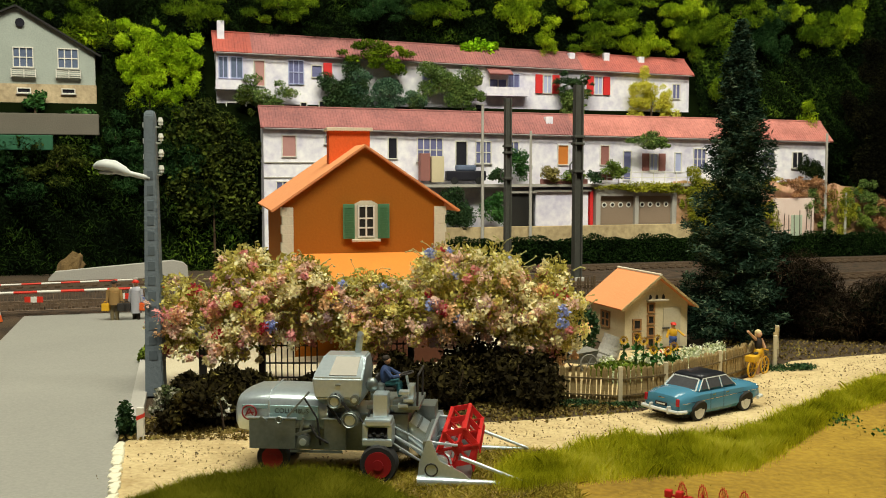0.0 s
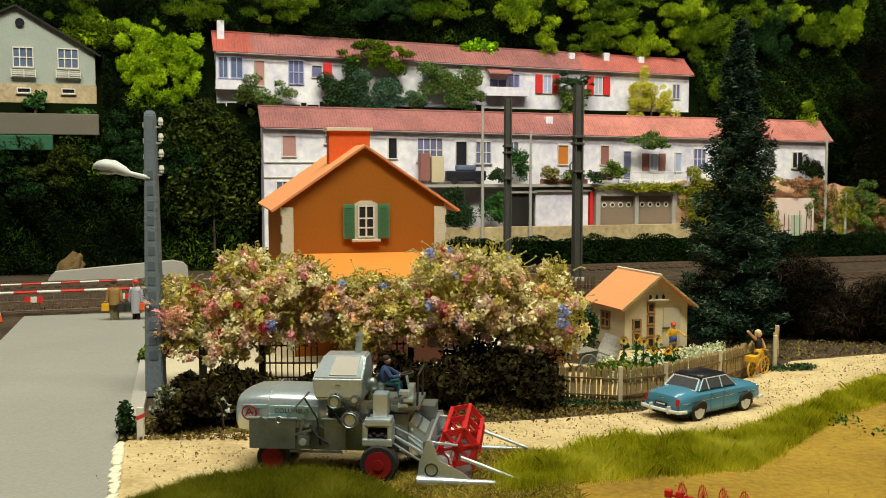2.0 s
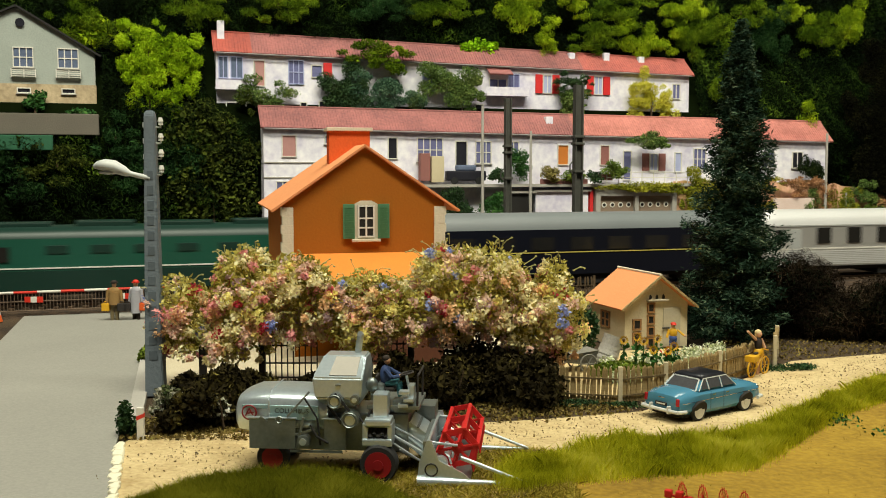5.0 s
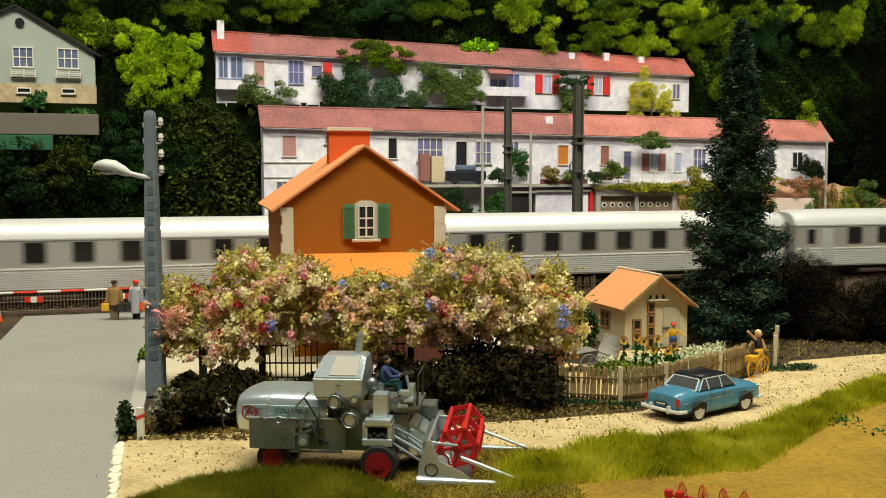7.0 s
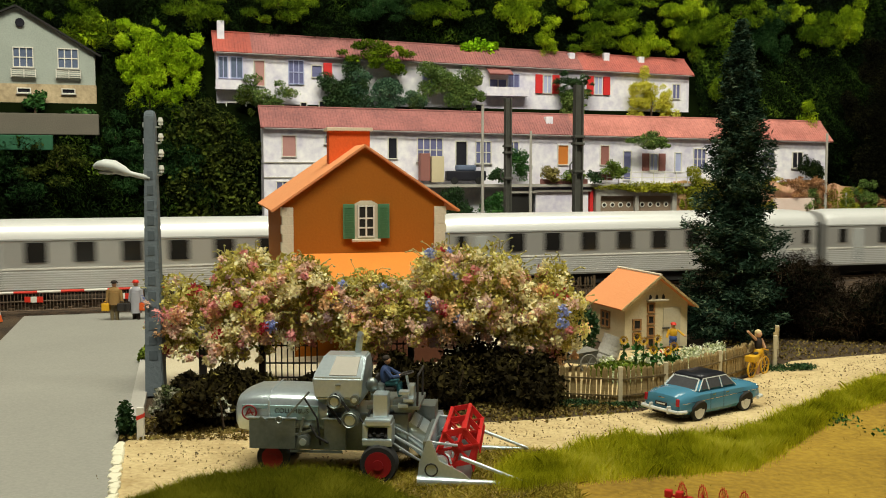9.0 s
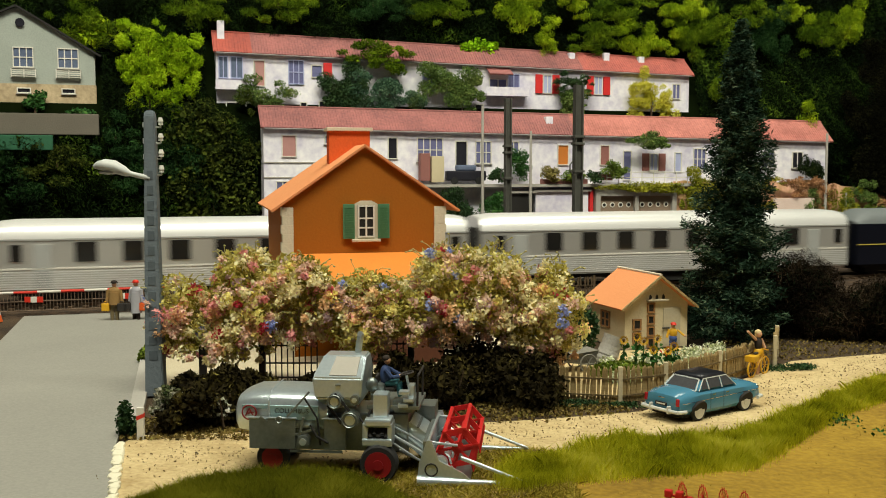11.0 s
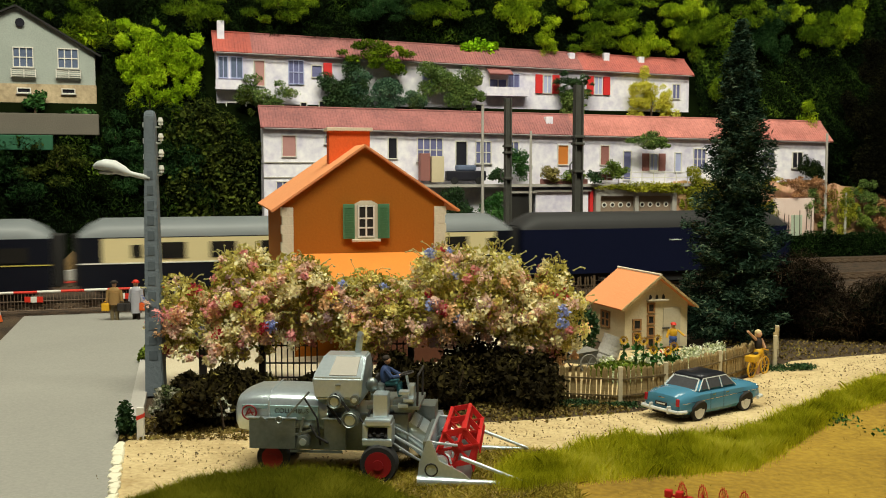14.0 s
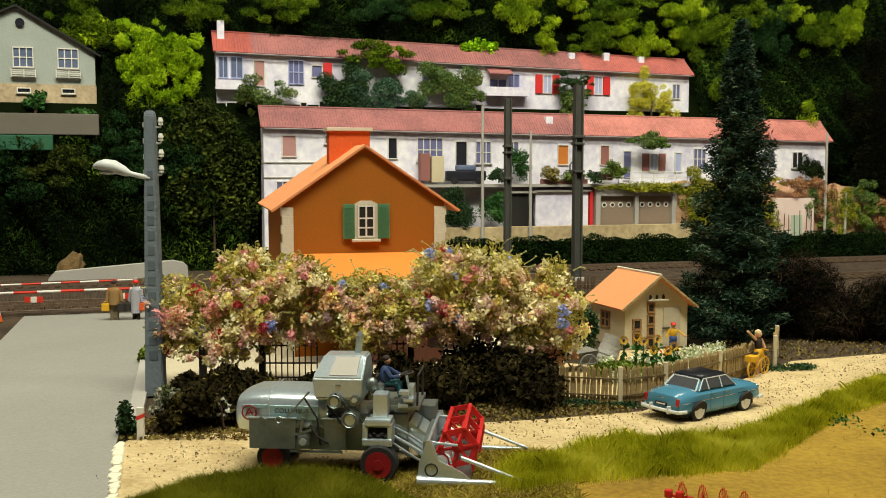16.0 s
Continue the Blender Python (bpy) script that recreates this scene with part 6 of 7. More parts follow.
# ---- shed, fence and garden ----
def build_shed():
    h = thing("shed", "small pale wooden garden shed with an orange roof", "shed", 6.75, 36.4, 0, 19)
    w, dp, ze, zr = 2.68, 2.7, 1.68, 2.66
    bm = bag()
    prism(bm, [(0, 0), (w, 0), (w, ze), (w / 2, zr), (0, ze)], "y", 0, dp)
    part("wall", bm, CREAM, h, "pale cream card wall")
    for a, m in (((-0.28, ze - 0.12), ROOF), ((w + 0.28, ze - 0.12), ROOF)):
        bm = bag()
        slab(bm, (a[0], -0.28, a[1]), (w / 2, -0.28, zr + 0.12), (w / 2, dp + 0.25, zr + 0.12), (a[0], dp + 0.25, a[1]), 0.07)
        part("roof", bm, m, h, "orange card roof")
        bm = bag()
        bar(bm, (a[0], -0.3, a[1] - 0.04), (w / 2, -0.3, zr + 0.08), 0.06, 0.08)
        part("bargeboard", bm, WOODF, h)
    bm = bag()
    rod(bm, (w / 2, -0.3, zr + 0.13), (w / 2, dp + 0.27, zr + 0.13), 0.05, n=6)
    part("ridge_strip", bm, STONE, h)
    fr = mat("brown_window_frame", (0.36, 0.19, 0.07), (0.24, 0.12, 0.045), rough=0.8)
    for x, z, s in ((0.32, 0.72, 0.36), (0.32, 0.22, 0.36), (0.93, 1.35, 0.32), (0.93, 0.90, 0.32), (0.93, 0.46, 0.32), (0.93, 0.04, 0.32)):
        bm = bag()
        t = 0.06
        for b in ((x, x + t, z, z + s + 0.06), (x + s - t, x + s, z, z + s + 0.06), (x + t, x + s - t, z, z + t), (x + t, x + s - t, z + s + 0.06 - t, z + s + 0.06)):
            box(bm, b[0], b[1], -0.06, 0.02, b[2], b[3])
        o = part("window", bm, fr, h, "square brown frame with dark opening")
        bm = bag()
        box(bm, x + 0.04, x + s - 0.04, -0.02, 0.015, z + 0.04, z + s + 0.02)
        part("pane", bm, BLACKV, o)
    for k in range(3):
        bm = bag()
        x = w / 2 - 0.28 + k * 0.28
        prism(bm, [(x - 0.05, 1.86), (x + 0.05, 1.86), (x + 0.05, 1.96), (x, 2.03), (x - 0.05, 1.96)], "y", -0.03, 0.02)
        part("pigeon_hole", bm, BLACKV, h, "small arched hole, its shade painted near-black")
    bm = bag()
    box(bm, w / 2 - 0.45, w / 2 + 0.45, -0.14, 0.0, 1.80, 1.84)
    part("ledge", bm, STONE, h)
    bm = bag()
    box(bm, 1.62, 2.36, -0.045, 0.02, 0.03, 1.5, 0.012)
    d = part("door", bm, mat("grey_cream_door", (0.52, 0.46, 0.33), (0.4, 0.35, 0.25), rough=0.85, grain=3, bump=0.2), h)
    bm = bag()
    bar(bm, (1.56, -0.07, 0.75), (1.86, -0.07, 0.75), 0.04, 0.05)
    part("latch", bm, IRON, d)
    bm = bag()
    for b in ((1.1, 1.16, 0.65, 1.3), (1.74, 1.8, 0.65, 1.3), (1.1, 1.8, 0.65, 0.71), (1.1, 1.8, 1.24, 1.3), (1.42, 1.48, 0.65, 1.3), (1.1, 1.8, 0.95, 1.0)):
        box(bm, -0.06, 0.02, b[0], b[1], b[2], b[3])
    o = part("window", bm, fr, h, "brown side window with glazing bars")
    bm = bag()
    box(bm, -0.02, 0.01, 1.12, 1.78, 0.68, 1.28)
    part("pane", bm, BLACKV, o)


def picket_run(par, pts, h=1.02, step=0.106, seed=1, wood=None):
    rng = random.Random(seed)
    meshes = []
    for k in range(3):
        bm = bag()
        w = 0.088
        prism(bm, [(-w / 2, 0.04), (w / 2, 0.04), (w / 2, h - 0.05), (0, h + 0.03 * k), (-w / 2, h - 0.05)], "y", -0.025, 0.025)
        me = mesh_of(bm, "picket")
        me.materials.append(wood or WOODF)
        meshes.append(me)
    for a, b in zip(pts, pts[1:]):
        a, b = Vector((*a, 0)), Vector((*b, 0))
        L = (b - a).length
        ang = math.degrees(math.atan2(b.y - a.y, b.x - a.x))
        n = int(L / step)
        for i in range(n):
            q = a + (b - a) * ((i + 0.5) / n)
            ob = new("picket", meshes[rng.randrange(3)])
            ob.matrix_basis = pose(q.x * P, q.y * P, 0, rng.uniform(-3, 3), rng.uniform(-4, 4), ang + rng.uniform(-4, 4))
            ob.parent = par
        nrm = Vector((-(b - a).y, (b - a).x, 0)).normalized() * -0.05
        # Thin front rails; their default dark tone paints the rail shadows.
        for z in (0.24, 0.72):
            bm = bag()
            bar(bm, a + nrm + Vector((0, 0, z)), b + nrm + Vector((0, 0, z)), 0.035, 0.045)
            part("rail", bm, wood or RAILW, par)
        for q in (a,) if b.to_2d() != Vector(pts[-1]) else (a, b):
            bm = bag()
            box(bm, q.x - 0.06, q.x + 0.06, q.y - 0.08, q.y + 0.04, 0, h + 0.06, 0.01)
            part("post", bm, wood or CREAM, par, "square fence post")


def build_fences():
    f = thing("picket_fence", "weathered brown wooden picket fence round the garden", "fence")
    picket_run(f, [(3.0, 28.3), (5.05, 27.8), (6.5, 28.5), (8.6, 30.4), (10.4, 32.4)], seed=2)
    g = thing("picket_fence", "short end of weathered picket fence beside the thicket", "fence")
    picket_run(g, [(11.2, 33.0), (12.0, 35.2)], seed=3, h=1.05)
    k = thing("picket_fence", "dark picket fence along the railway behind the shed", "fence")
    picket_run(k, [(4.4, 50.6), (7.9, 51.4)], seed=4, step=0.2, h=1.15, wood=mat("dark_stained_wood", (0.13, 0.085, 0.045), (0.06, 0.04, 0.02), rough=0.9, grain=5))
    # iron railings below the flowering hedge
    r = thing("iron_railing", "black iron railing with a pale yard behind it", "railing")
    for x0, x1, y in ((-5.55, -3.9, 30.3), (-2.4, -1.05, 30.6)):
        for z in (0.25, 0.7, 1.25):
            bm = bag()
            bar(bm, (x0, y, z), (x1, y, z), 0.045, 0.045)
            part("rail", bm, IRON, r)
        n = int((x1 - x0) / 0.17)
        for i in range(n + 1):
            bm = bag()
            x = x0 + (x1 - x0) * i / n
            rod(bm, (x, y, 0.0), (x, y, 1.36), 0.022, n=5)
            part("bar", bm, IRON, r)
    for x, y in ((-7.1, 28.9), (-5.6, 30.3), (-1.0, 30.6)):
        bm = bag()
        box(bm, x - 0.1, x + 0.1, y - 0.1, y + 0.1, 0, 1.5, 0.02)
        part("post", bm, IRON, r, "dark square railing post")


def build_garden():
    bm = bag()
    sheet(bm, [(3.4, 28.6), (5.0, 28.1), (6.4, 28.8), (10.2, 32.8), (11.4, 36.5), (9.0, 36.8), (6.7, 36.2), (4.0, 36.0)], -0.04, 0.02)
    solid("garden_bed", bm, SAND, "pale sandy vegetable garden bed", "garden", kind="structure")
    WH = leaf_mat("white_green_plants", (0.10, 0.16, 0.05), (0.40, 0.45, 0.22), (0.72, 0.74, 0.55), (0.8, 0.8, 0.7), grain=1.5)
    rng = random.Random(4)
    g = thing("garden_plants", "low white and pale green vegetable plants", "plants", kind="stuff")
    bl = []
    for i in range(130):
        t = rng.random()
        x, y = 5.2 + t * 5.2, 29.6 + t * 3.6 + rng.uniform(0.2, 3.4)
        bl.append((x, y, 0.12, 0.28, 0.28, rng.uniform(0.12, 0.3)))
    leaves("leaf_mass", bl, 8500, 0.10, WH, g, 5, 0.8)
    g2 = thing("grass_patch", "bright green grass tuft by the garden fence", "grass", kind="stuff")
    leaves("leaf_mass", [(5.6, 31.5, 0.15, 0.9, 0.8, 0.35), (6.4, 32.0, 0.1, 0.6, 0.6, 0.3)], 2600, 0.14, LIME2, g2, 9, 0.8, up=1.5)
    # sunflowers
    stem = mat("green_stem", (0.06, 0.14, 0.03), rough=0.8)
    pet = mat("yellow_petals", (0.78, 0.48, 0.02), (0.62, 0.36, 0.01), rough=0.7)
    eye = mat("brown_seed_head", (0.12, 0.06, 0.02), rough=0.9)
    for k, (x, y, hh, tilt) in enumerate(((5.95, 32.2, 1.1, -10), (6.3, 31.9, 1.25, 25), (6.62, 32.3, 1.05, 5), (6.85, 31.8, 0.85, -20), (7.1, 32.5, 1.1, 15), (7.4, 32.2, 0.75, 0), (7.75, 32.8, 0.8, -15))):
        s = thing("sunflower", "tall sunflower with yellow head and green leaves", "sunflower", x, y, 0, tilt, group="row of sunflowers in the garden")
        bm = bag()
        rod(bm, (0, 0, 0), (0, 0, hh), 0.035, 0.028, n=6)
        part("stem", bm, stem, s)
        bm = bag()
        for i in range(12):
            a, b = 2 * math.pi * i / 12, 2 * math.pi * (i + 0.5) / 12
            c = 2 * math.pi * (i - 0.5) / 12
            v = [bm.verts.new(p) for p in ((0.11 * math.cos(c), -0.05, hh + 0.11 * math.sin(c)), (0.17 * math.cos(a), -0.07, hh + 0.17 * math.sin(a)), (0.11 * math.cos(b), -0.05, hh + 0.11 * math.sin(b)), (0.05 * math.cos(a), 0.0, hh + 0.05 * math.sin(a)))]
            bm.faces.new(v)
        part("petals", bm, pet, s)
        bm = bag()
        ball(bm, 0, -0.05, hh, 0.055, 0.03, 0.055, 10, 6)
        part("seed_head", bm, eye, s)
        rng2 = np.random.default_rng(k)
        pts = np.stack([rng2.normal(0, 0.09, 26), rng2.normal(0, 0.09, 26), rng2.uniform(0.1, hh * 0.85, 26)], 1)
        ob = new("foliage", leaf_mesh("foliage", pts, rng2.uniform(0.12, 0.26, 26), rng2))
        ob.data.materials.append(MIDG)
        ob.parent = s
    # gardener with watering can
    figure("figurine", "gardener figurine in blue dungarees, yellow shirt and red cap", 8.25, 35.1, 0, -20, [
        (mat("blue_dungarees", (0.05, 0.10, 0.32), rough=0.7), lambda b: (rod(b, (-0.1, 0, 0), (-0.09, 0, 0.8), 0.09, 0.11), rod(b, (0.16, 0.1, 0), (0.08, 0, 0.8), 0.09, 0.11), ball(b, 0, 0, 0.92, 0.2, 0.15, 0.2))),
        (YELC, lambda b: (ball(b, 0, 0, 1.2, 0.2, 0.15, 0.26), rod(b, (-0.2, 0, 1.35), (-0.3, -0.1, 0.95), 0.06), rod(b, (0.2, 0, 1.35), (0.55, -0.1, 1.1), 0.055))),
        (SKIN, lambda b: (ball(b, 0, -0.02, 1.55, 0.11, 0.11, 0.13), ball(b, 0.6, -0.1, 1.08, 0.06, 0.05, 0.05))),
        (REDC, lambda b: (ball(b, 0, 0, 1.64, 0.14, 0.14, 0.1), ball(b, 0.06, -0.1, 1.62, 0.12, 0.1, 0.03)))], 0.72)
    w = thing("watering_can", "small bright red watering can", "watering can", 8.0, 34.8, 0.02)
    w.scale = (0.8, 0.8, 0.8)
    bm = bag()
    rod(bm, (0, 0, 0), (0, 0, 0.3), 0.16, 0.13, n=14)
    part("body", bm, REDC, w, smooth=True)
    bm = bag()
    rod(bm, (-0.1, 0, 0.06), (-0.36, 0, 0.34), 0.03)
    part("spout", bm, REDC, w)
    bm = bag()
    path(bm, [(-0.1, 0, 0.3), (0.0, 0, 0.5), (0.14, 0, 0.42), (0.14, 0, 0.1)], 0.02)
    part("handle", bm, REDC, w)
    # hand cart and corrugated tank
    c = thing("hand_cart", "small grey wooden hand cart with spoked wheel", "cart", 4.55, 32.6, 0, 20)
    gw = mat("grey_old_wood", (0.26, 0.25, 0.21), (0.14, 0.13, 0.11), rough=0.9, grain=5, bump=0.4)
    bm = bag()
    loft(bm, [[(-0.6, -0.3, 0.35), (0.4, -0.3, 0.2), (0.4, 0.3, 0.2), (-0.6, 0.3, 0.35)], [(-0.75, -0.4, 0.6), (0.5, -0.4, 0.72), (0.5, 0.4, 0.72), (-0.75, 0.4, 0.6)]])
    part("box", bm, gw, c)
    for y in (-0.45, 0.45):
        bm = bag()
        for k in range(18):
            a, b = 2 * math.pi * k / 18, 2 * math.pi * (k + 1) / 18
            rod(bm, (0.1 + 0.3 * math.cos(a), y, 0.3 + 0.3 * math.sin(a)), (0.1 + 0.3 * math.cos(b), y, 0.3 + 0.3 * math.sin(b)), 0.03, n=5)
            if k % 3 == 0:
                rod(bm, (0.1, y, 0.3), (0.1 + 0.3 * math.cos(a), y, 0.3 + 0.3 * math.sin(a)), 0.018, n=4)
        part("wheel", bm, gw, c)
    bm = bag()
    rod(bm, (-0.6, -0.3, 0.4), (-1.3, -0.25, 0.1), 0.03)
    rod(bm, (-0.6, 0.3, 0.4), (-1.3, 0.25, 0.1), 0.03)
    part("shaft", bm, gw, c)
    tk = thing("water_butt", "tilted grey ribbed water butt beside the cart", "barrel", 5.55, 33.6, 0.02, 20)
    for k in range(6):
        bm = bag()
        a, b = Vector((0.06 * k, 0, 0.16 * k)), Vector((0.06 * (k + 1), 0, 0.16 * (k + 1)))
        rod(bm, a, b, 0.36 + 0.03 * math.sin(k), 0.36, n=18)
        part("rib_ring", bm, PALEC, tk)


def build_cyclist():
    b = thing("bicycle", "yellow bicycle leaning on the garden fence", "bicycle", 10.25, 31.75, 0, 46)
    b.scale = (0.85, 0.85, 0.85)
    for x in (-0.52, 0.52):
        bm = bag()
        for k in range(20):
            a, c = 2 * math.pi * k / 20, 2 * math.pi * (k + 1) / 20
            rod(bm, (x + 0.33 * math.cos(a), 0, 0.34 + 0.33 * math.sin(a)), (x + 0.33 * math.cos(c), 0, 0.34 + 0.33 * math.sin(c)), 0.035, n=5)
            if k % 3 == 0:
                rod(bm, (x, 0, 0.34), (x + 0.33 * math.cos(a), 0, 0.34 + 0.33 * math.sin(a)), 0.012, n=4)
        part("wheel", bm, YELC, b)
    bm = bag()
    for p, q in (((-0.52, 0, 0.34), (-0.12, 0, 0.34)), ((-0.12, 0, 0.34), (-0.2, 0, 0.85)), ((-0.2, 0, 0.8), (0.35, 0, 0.82)), ((-0.12, 0, 0.34), (0.35, 0, 0.78)), ((0.52, 0, 0.34), (0.33, 0, 0.98)), ((-0.52, 0, 0.34), (-0.2, 0, 0.8))):
        rod(bm, p, q, 0.03, n=6)
    part("frame", bm, YELC, b)
    bm = bag()
    path(bm, [(0.22, -0.28, 1.0), (0.33, 0, 1.0), (0.22, 0.28, 1.0)], 0.025)
    part("handlebar", bm, YELC, b)
    bm = bag()
    ball(bm, -0.22, 0, 0.9, 0.15, 0.09, 0.05)
    part("saddle", bm, IRON, b)
    bm = bag()
    box(bm, -0.75, -0.3, -0.2, 0.2, 0.62, 0.85, 0.03)
    part("pannier", bm, YELC, b)
    figure("figurine", "blonde cyclist figurine in dark top with one arm raised", 10.3, 31.95, 0, 40, [
        (SKIN, lambda m: (rod(m, (-0.08, 0, 0), (-0.08, 0, 0.75), 0.07, 0.09), rod(m, (0.1, 0.08, 0), (0.08, 0, 0.75), 0.07, 0.09))),
        (YELC, lambda m: ball(m, 0, 0, 0.85, 0.2, 0.18, 0.2)),
        (HAIRD, lambda m: ball(m, 0, 0, 1.17, 0.17, 0.14, 0.26)),
        (SKIN, lambda m: (rod(m, (-0.18, 0, 1.36), (-0.66, 0.05, 1.72), 0.055, 0.045), rod(m, (0.18, 0, 1.36), (0.22, -0.15, 1.0), 0.055), ball(m, 0, -0.02, 1.55, 0.11, 0.11, 0.13))),
        (mat("blonde_hair_paint", (0.75, 0.6, 0.3), rough=0.7), lambda m: (ball(m, 0, 0.03, 1.61, 0.13, 0.13, 0.12), ball(m, 0, 0.09, 1.5, 0.1, 0.06, 0.14)))], 0.86)


LIME2 = leaf_mat("fresh_grass", (0.05, 0.09, 0.01), (0.14, 0.20, 0.025), (0.26, 0.30, 0.05), grain=0.8)
build_shed()
build_fences()
build_garden()
build_cyclist()
# ---- road side: lamp post, crossing, masts ----
def build_lamp_post():
    p = thing("street_lamp", "tall tapered grey concrete pole with a pale lamp head", "street lamp", -8.5, 28.9)
    bm = bag()
    loft(bm, [[(-w, -d, z), (w, -d, z), (w, d, z), (-w, d, z)] for z, w, d in ((0, 0.27, 0.22), (8.25, 0.155, 0.13), (8.38, 0.11, 0.09))])
    bmesh.ops.bevel(bm, geom=list(bm.edges), offset=0.03, segments=2, affect="EDGES")
    pole = part("pole", bm, CONC, p, "tapered grey concrete pole")
    # Plates slightly proud of the pole; darker concrete grey paints the recess shade.
    rec = mat("recess_shade_grey", (0.13, 0.16, 0.18), (0.09, 0.11, 0.13), rough=0.85)
    for k in range(13):
        z = 1.1 + k * 0.44
        w = 0.27 - 0.115 * z / 8.25
        d = 0.22 - 0.09 * z / 8.25
        bm = bag()
        box(bm, -w * 0.48, w * 0.48, -d - 0.012, -d + 0.03, z, z + 0.27, 0.01)
        part("recess_panel", bm, rec, pole)
    # arm and lamp head
    bm = bag()
    path(bm, [(0.0, -0.1, 6.42), (-0.55, -0.12, 6.55), (-0.9, -0.12, 6.62)], 0.075, 10)
    arm = part("arm", bm, LAMPW, p, smooth=True)
    bm = bag()
    rings = []
    for x, w, t, b in ((-0.55, 0.07, 6.62, 6.48), (-0.72, 0.16, 6.78, 6.48), (-0.98, 0.23, 6.94, 6.54), (-1.3, 0.24, 6.98, 6.62), (-1.52, 0.17, 6.92, 6.68), (-1.63, 0.06, 6.82, 6.71)):
        rings.append([(x, -0.12 + w * math.cos(a), (t + b) / 2 + (t - b) / 2 * math.sin(a)) for a in [2 * math.pi * i / 12 for i in range(12)]])
    loft(bm, rings)
    part("lamp_head", bm, LAMPW, p, "pale grey lamp head", smooth=True)
    bm = bag()
    ball(bm, -1.2, -0.12, 6.59, 0.3, 0.17, 0.06)
    part("lens", bm, GREYP, p, smooth=True)
    # insulators on side brackets
    for k in range(4):
        z = 8.02 - k * 0.46
        bm = bag()
        path(bm, [(0.1, 0, z - 0.12), (0.3, 0, z - 0.12), (0.3, 0, z - 0.02)], 0.025)
        br = part("bracket", bm, LAMPW, p)
        bm = bag()
        rod(bm, (0.3, 0, z - 0.05), (0.3, 0, z + 0.04), 0.075, 0.06, n=10)
        rod(bm, (0.3, 0, z + 0.04), (0.3, 0, z + 0.16), 0.085, 0.05, n=10)
        part("insulator", bm, WHITEP, br, "white porcelain insulator", smooth=True)
        bm = bag()
        path(bm, [(-0.1, 0, z - 0.12), (-0.2, 0, z - 0.12), (-0.2, 0, z + 0.02)], 0.025)
        part("bracket", bm, LAMPW, p)


RUST = mat("brown_rusty_iron", (0.22, 0.15, 0.10), (0.10, 0.07, 0.05), rough=0.8, grain=4)


def build_roadside():
    k = thing("kerb", "pale concrete verge strip along the road", "kerb", kind="structure")
    bm = bag()
    prism(bm, [(-8.02, 24.5), (-7.66, 24.5), (-10.6, 36.2), (-11.1, 36.2)], "z", -0.04, 0.16)
    part("strip", bm, PALEC, k)
    # broken pale edge of the road
    rng = random.Random(3)
    e = thing("road_edge", "crumbled white edge of the road", "edge", kind="stuff")
    bm = bag()
    for i in range(110):
        t = i / 109
        x, y = -7.85 + 1.5 * t * 1.05, 23.6 - 5.5 * t
        s = rng.uniform(0.05, 0.12)
        box(bm, x - s + rng.uniform(-0.06, 0.1), x + s, y - s, y + s, -0.02, 0.05 + rng.uniform(0, 0.03), 0.015)
    part("crumbs", bm, mat("white_plaster_edge", (0.8, 0.77, 0.6), (0.65, 0.6, 0.45), rough=0.9), e)
    # marker post
    p = thing("marker_post", "short white roadside post with a red band", "post", -7.46, 24.0)
    bm = bag()
    box(bm, -0.09, 0.09, -0.05, 0.05, 0, 0.82, 0.012)
    part("post", bm, WHITEP, p)
    bm = bag()
    prism(bm, [(-0.093, 0.5), (0.093, 0.58), (0.093, 0.68), (-0.093, 0.6)], "y", -0.054, 0.054)
    part("red_band", bm, REDC, p)
    # crossing gate
    b = thing("crossing_barrier", "red and white lowered crossing barrier with hanging lattice", "barrier")
    a0, a1 = Vector((-21.5, 44.2, 1.1)), Vector((-12.6, 46.3, 1.22))
    n = 9
    for i in range(n):
        bm = bag()
        rod(bm, a0 + (a1 - a0) * (i / n), a0 + (a1 - a0) * ((i + 1) / n), 0.06, n=8)
        part("boom_section", bm, (REDC, WHITEP)[i % 2], b)
    for j in range(60):
        q = a0 + (a1 - a0) * ((j + 0.5) / 60)
        bm = bag()
        rod(bm, q, q - Vector((0, 0, 0.85)), 0.018, n=4)
        part("hanger", bm, RUST, b)
    bm = bag()
    rod(bm, a0 - Vector((0, 0, 0.85)), a1 - Vector((0, 0, 0.85)), 0.025)
    rod(bm, a0 - Vector((0, 0, 0.42)), a1 - Vector((0, 0, 0.42)), 0.02)
    part("lattice_rail", bm, RUST, b)
    for t in (0.32, 0.74):
        q = a0 + (a1 - a0) * t
        for k, m in enumerate((REDC, WHITEP, REDC)):
            bm = bag()
            box(bm, q.x - 0.42 + k * 0.28, q.x - 0.14 + k * 0.28, q.y - 0.12, q.y - 0.08, q.z - 0.46, q.z - 0.2)
            part("warning_plate", bm, m, b)
    for x, y in ((-21.3, 44.25), (-12.5, 46.3)):
        bm = bag()
        box(bm, x - 0.14, x + 0.14, y - 0.14, y + 0.14, 0, 1.25, 0.03)
        part("stand", bm, PALEC, b)
    # second boom beyond the track
    c = thing("crossing_barrier", "red and white barrier on the far side of the track", "barrier")
    a0, a1 = Vector((-25.5, 47.5, 0.97)), Vector((-16.5, 52.8, 0.85))
    for i in range(11):
        bm = bag()
        rod(bm, a0 + (a1 - a0) * (i / 11), a0 + (a1 - a0) * ((i + 1) / 11), 0.05, n=8)
        part("boom_section", bm, (WHITEP, REDC)[i % 2], c)
    for q in (a0, a1):
        bm = bag()
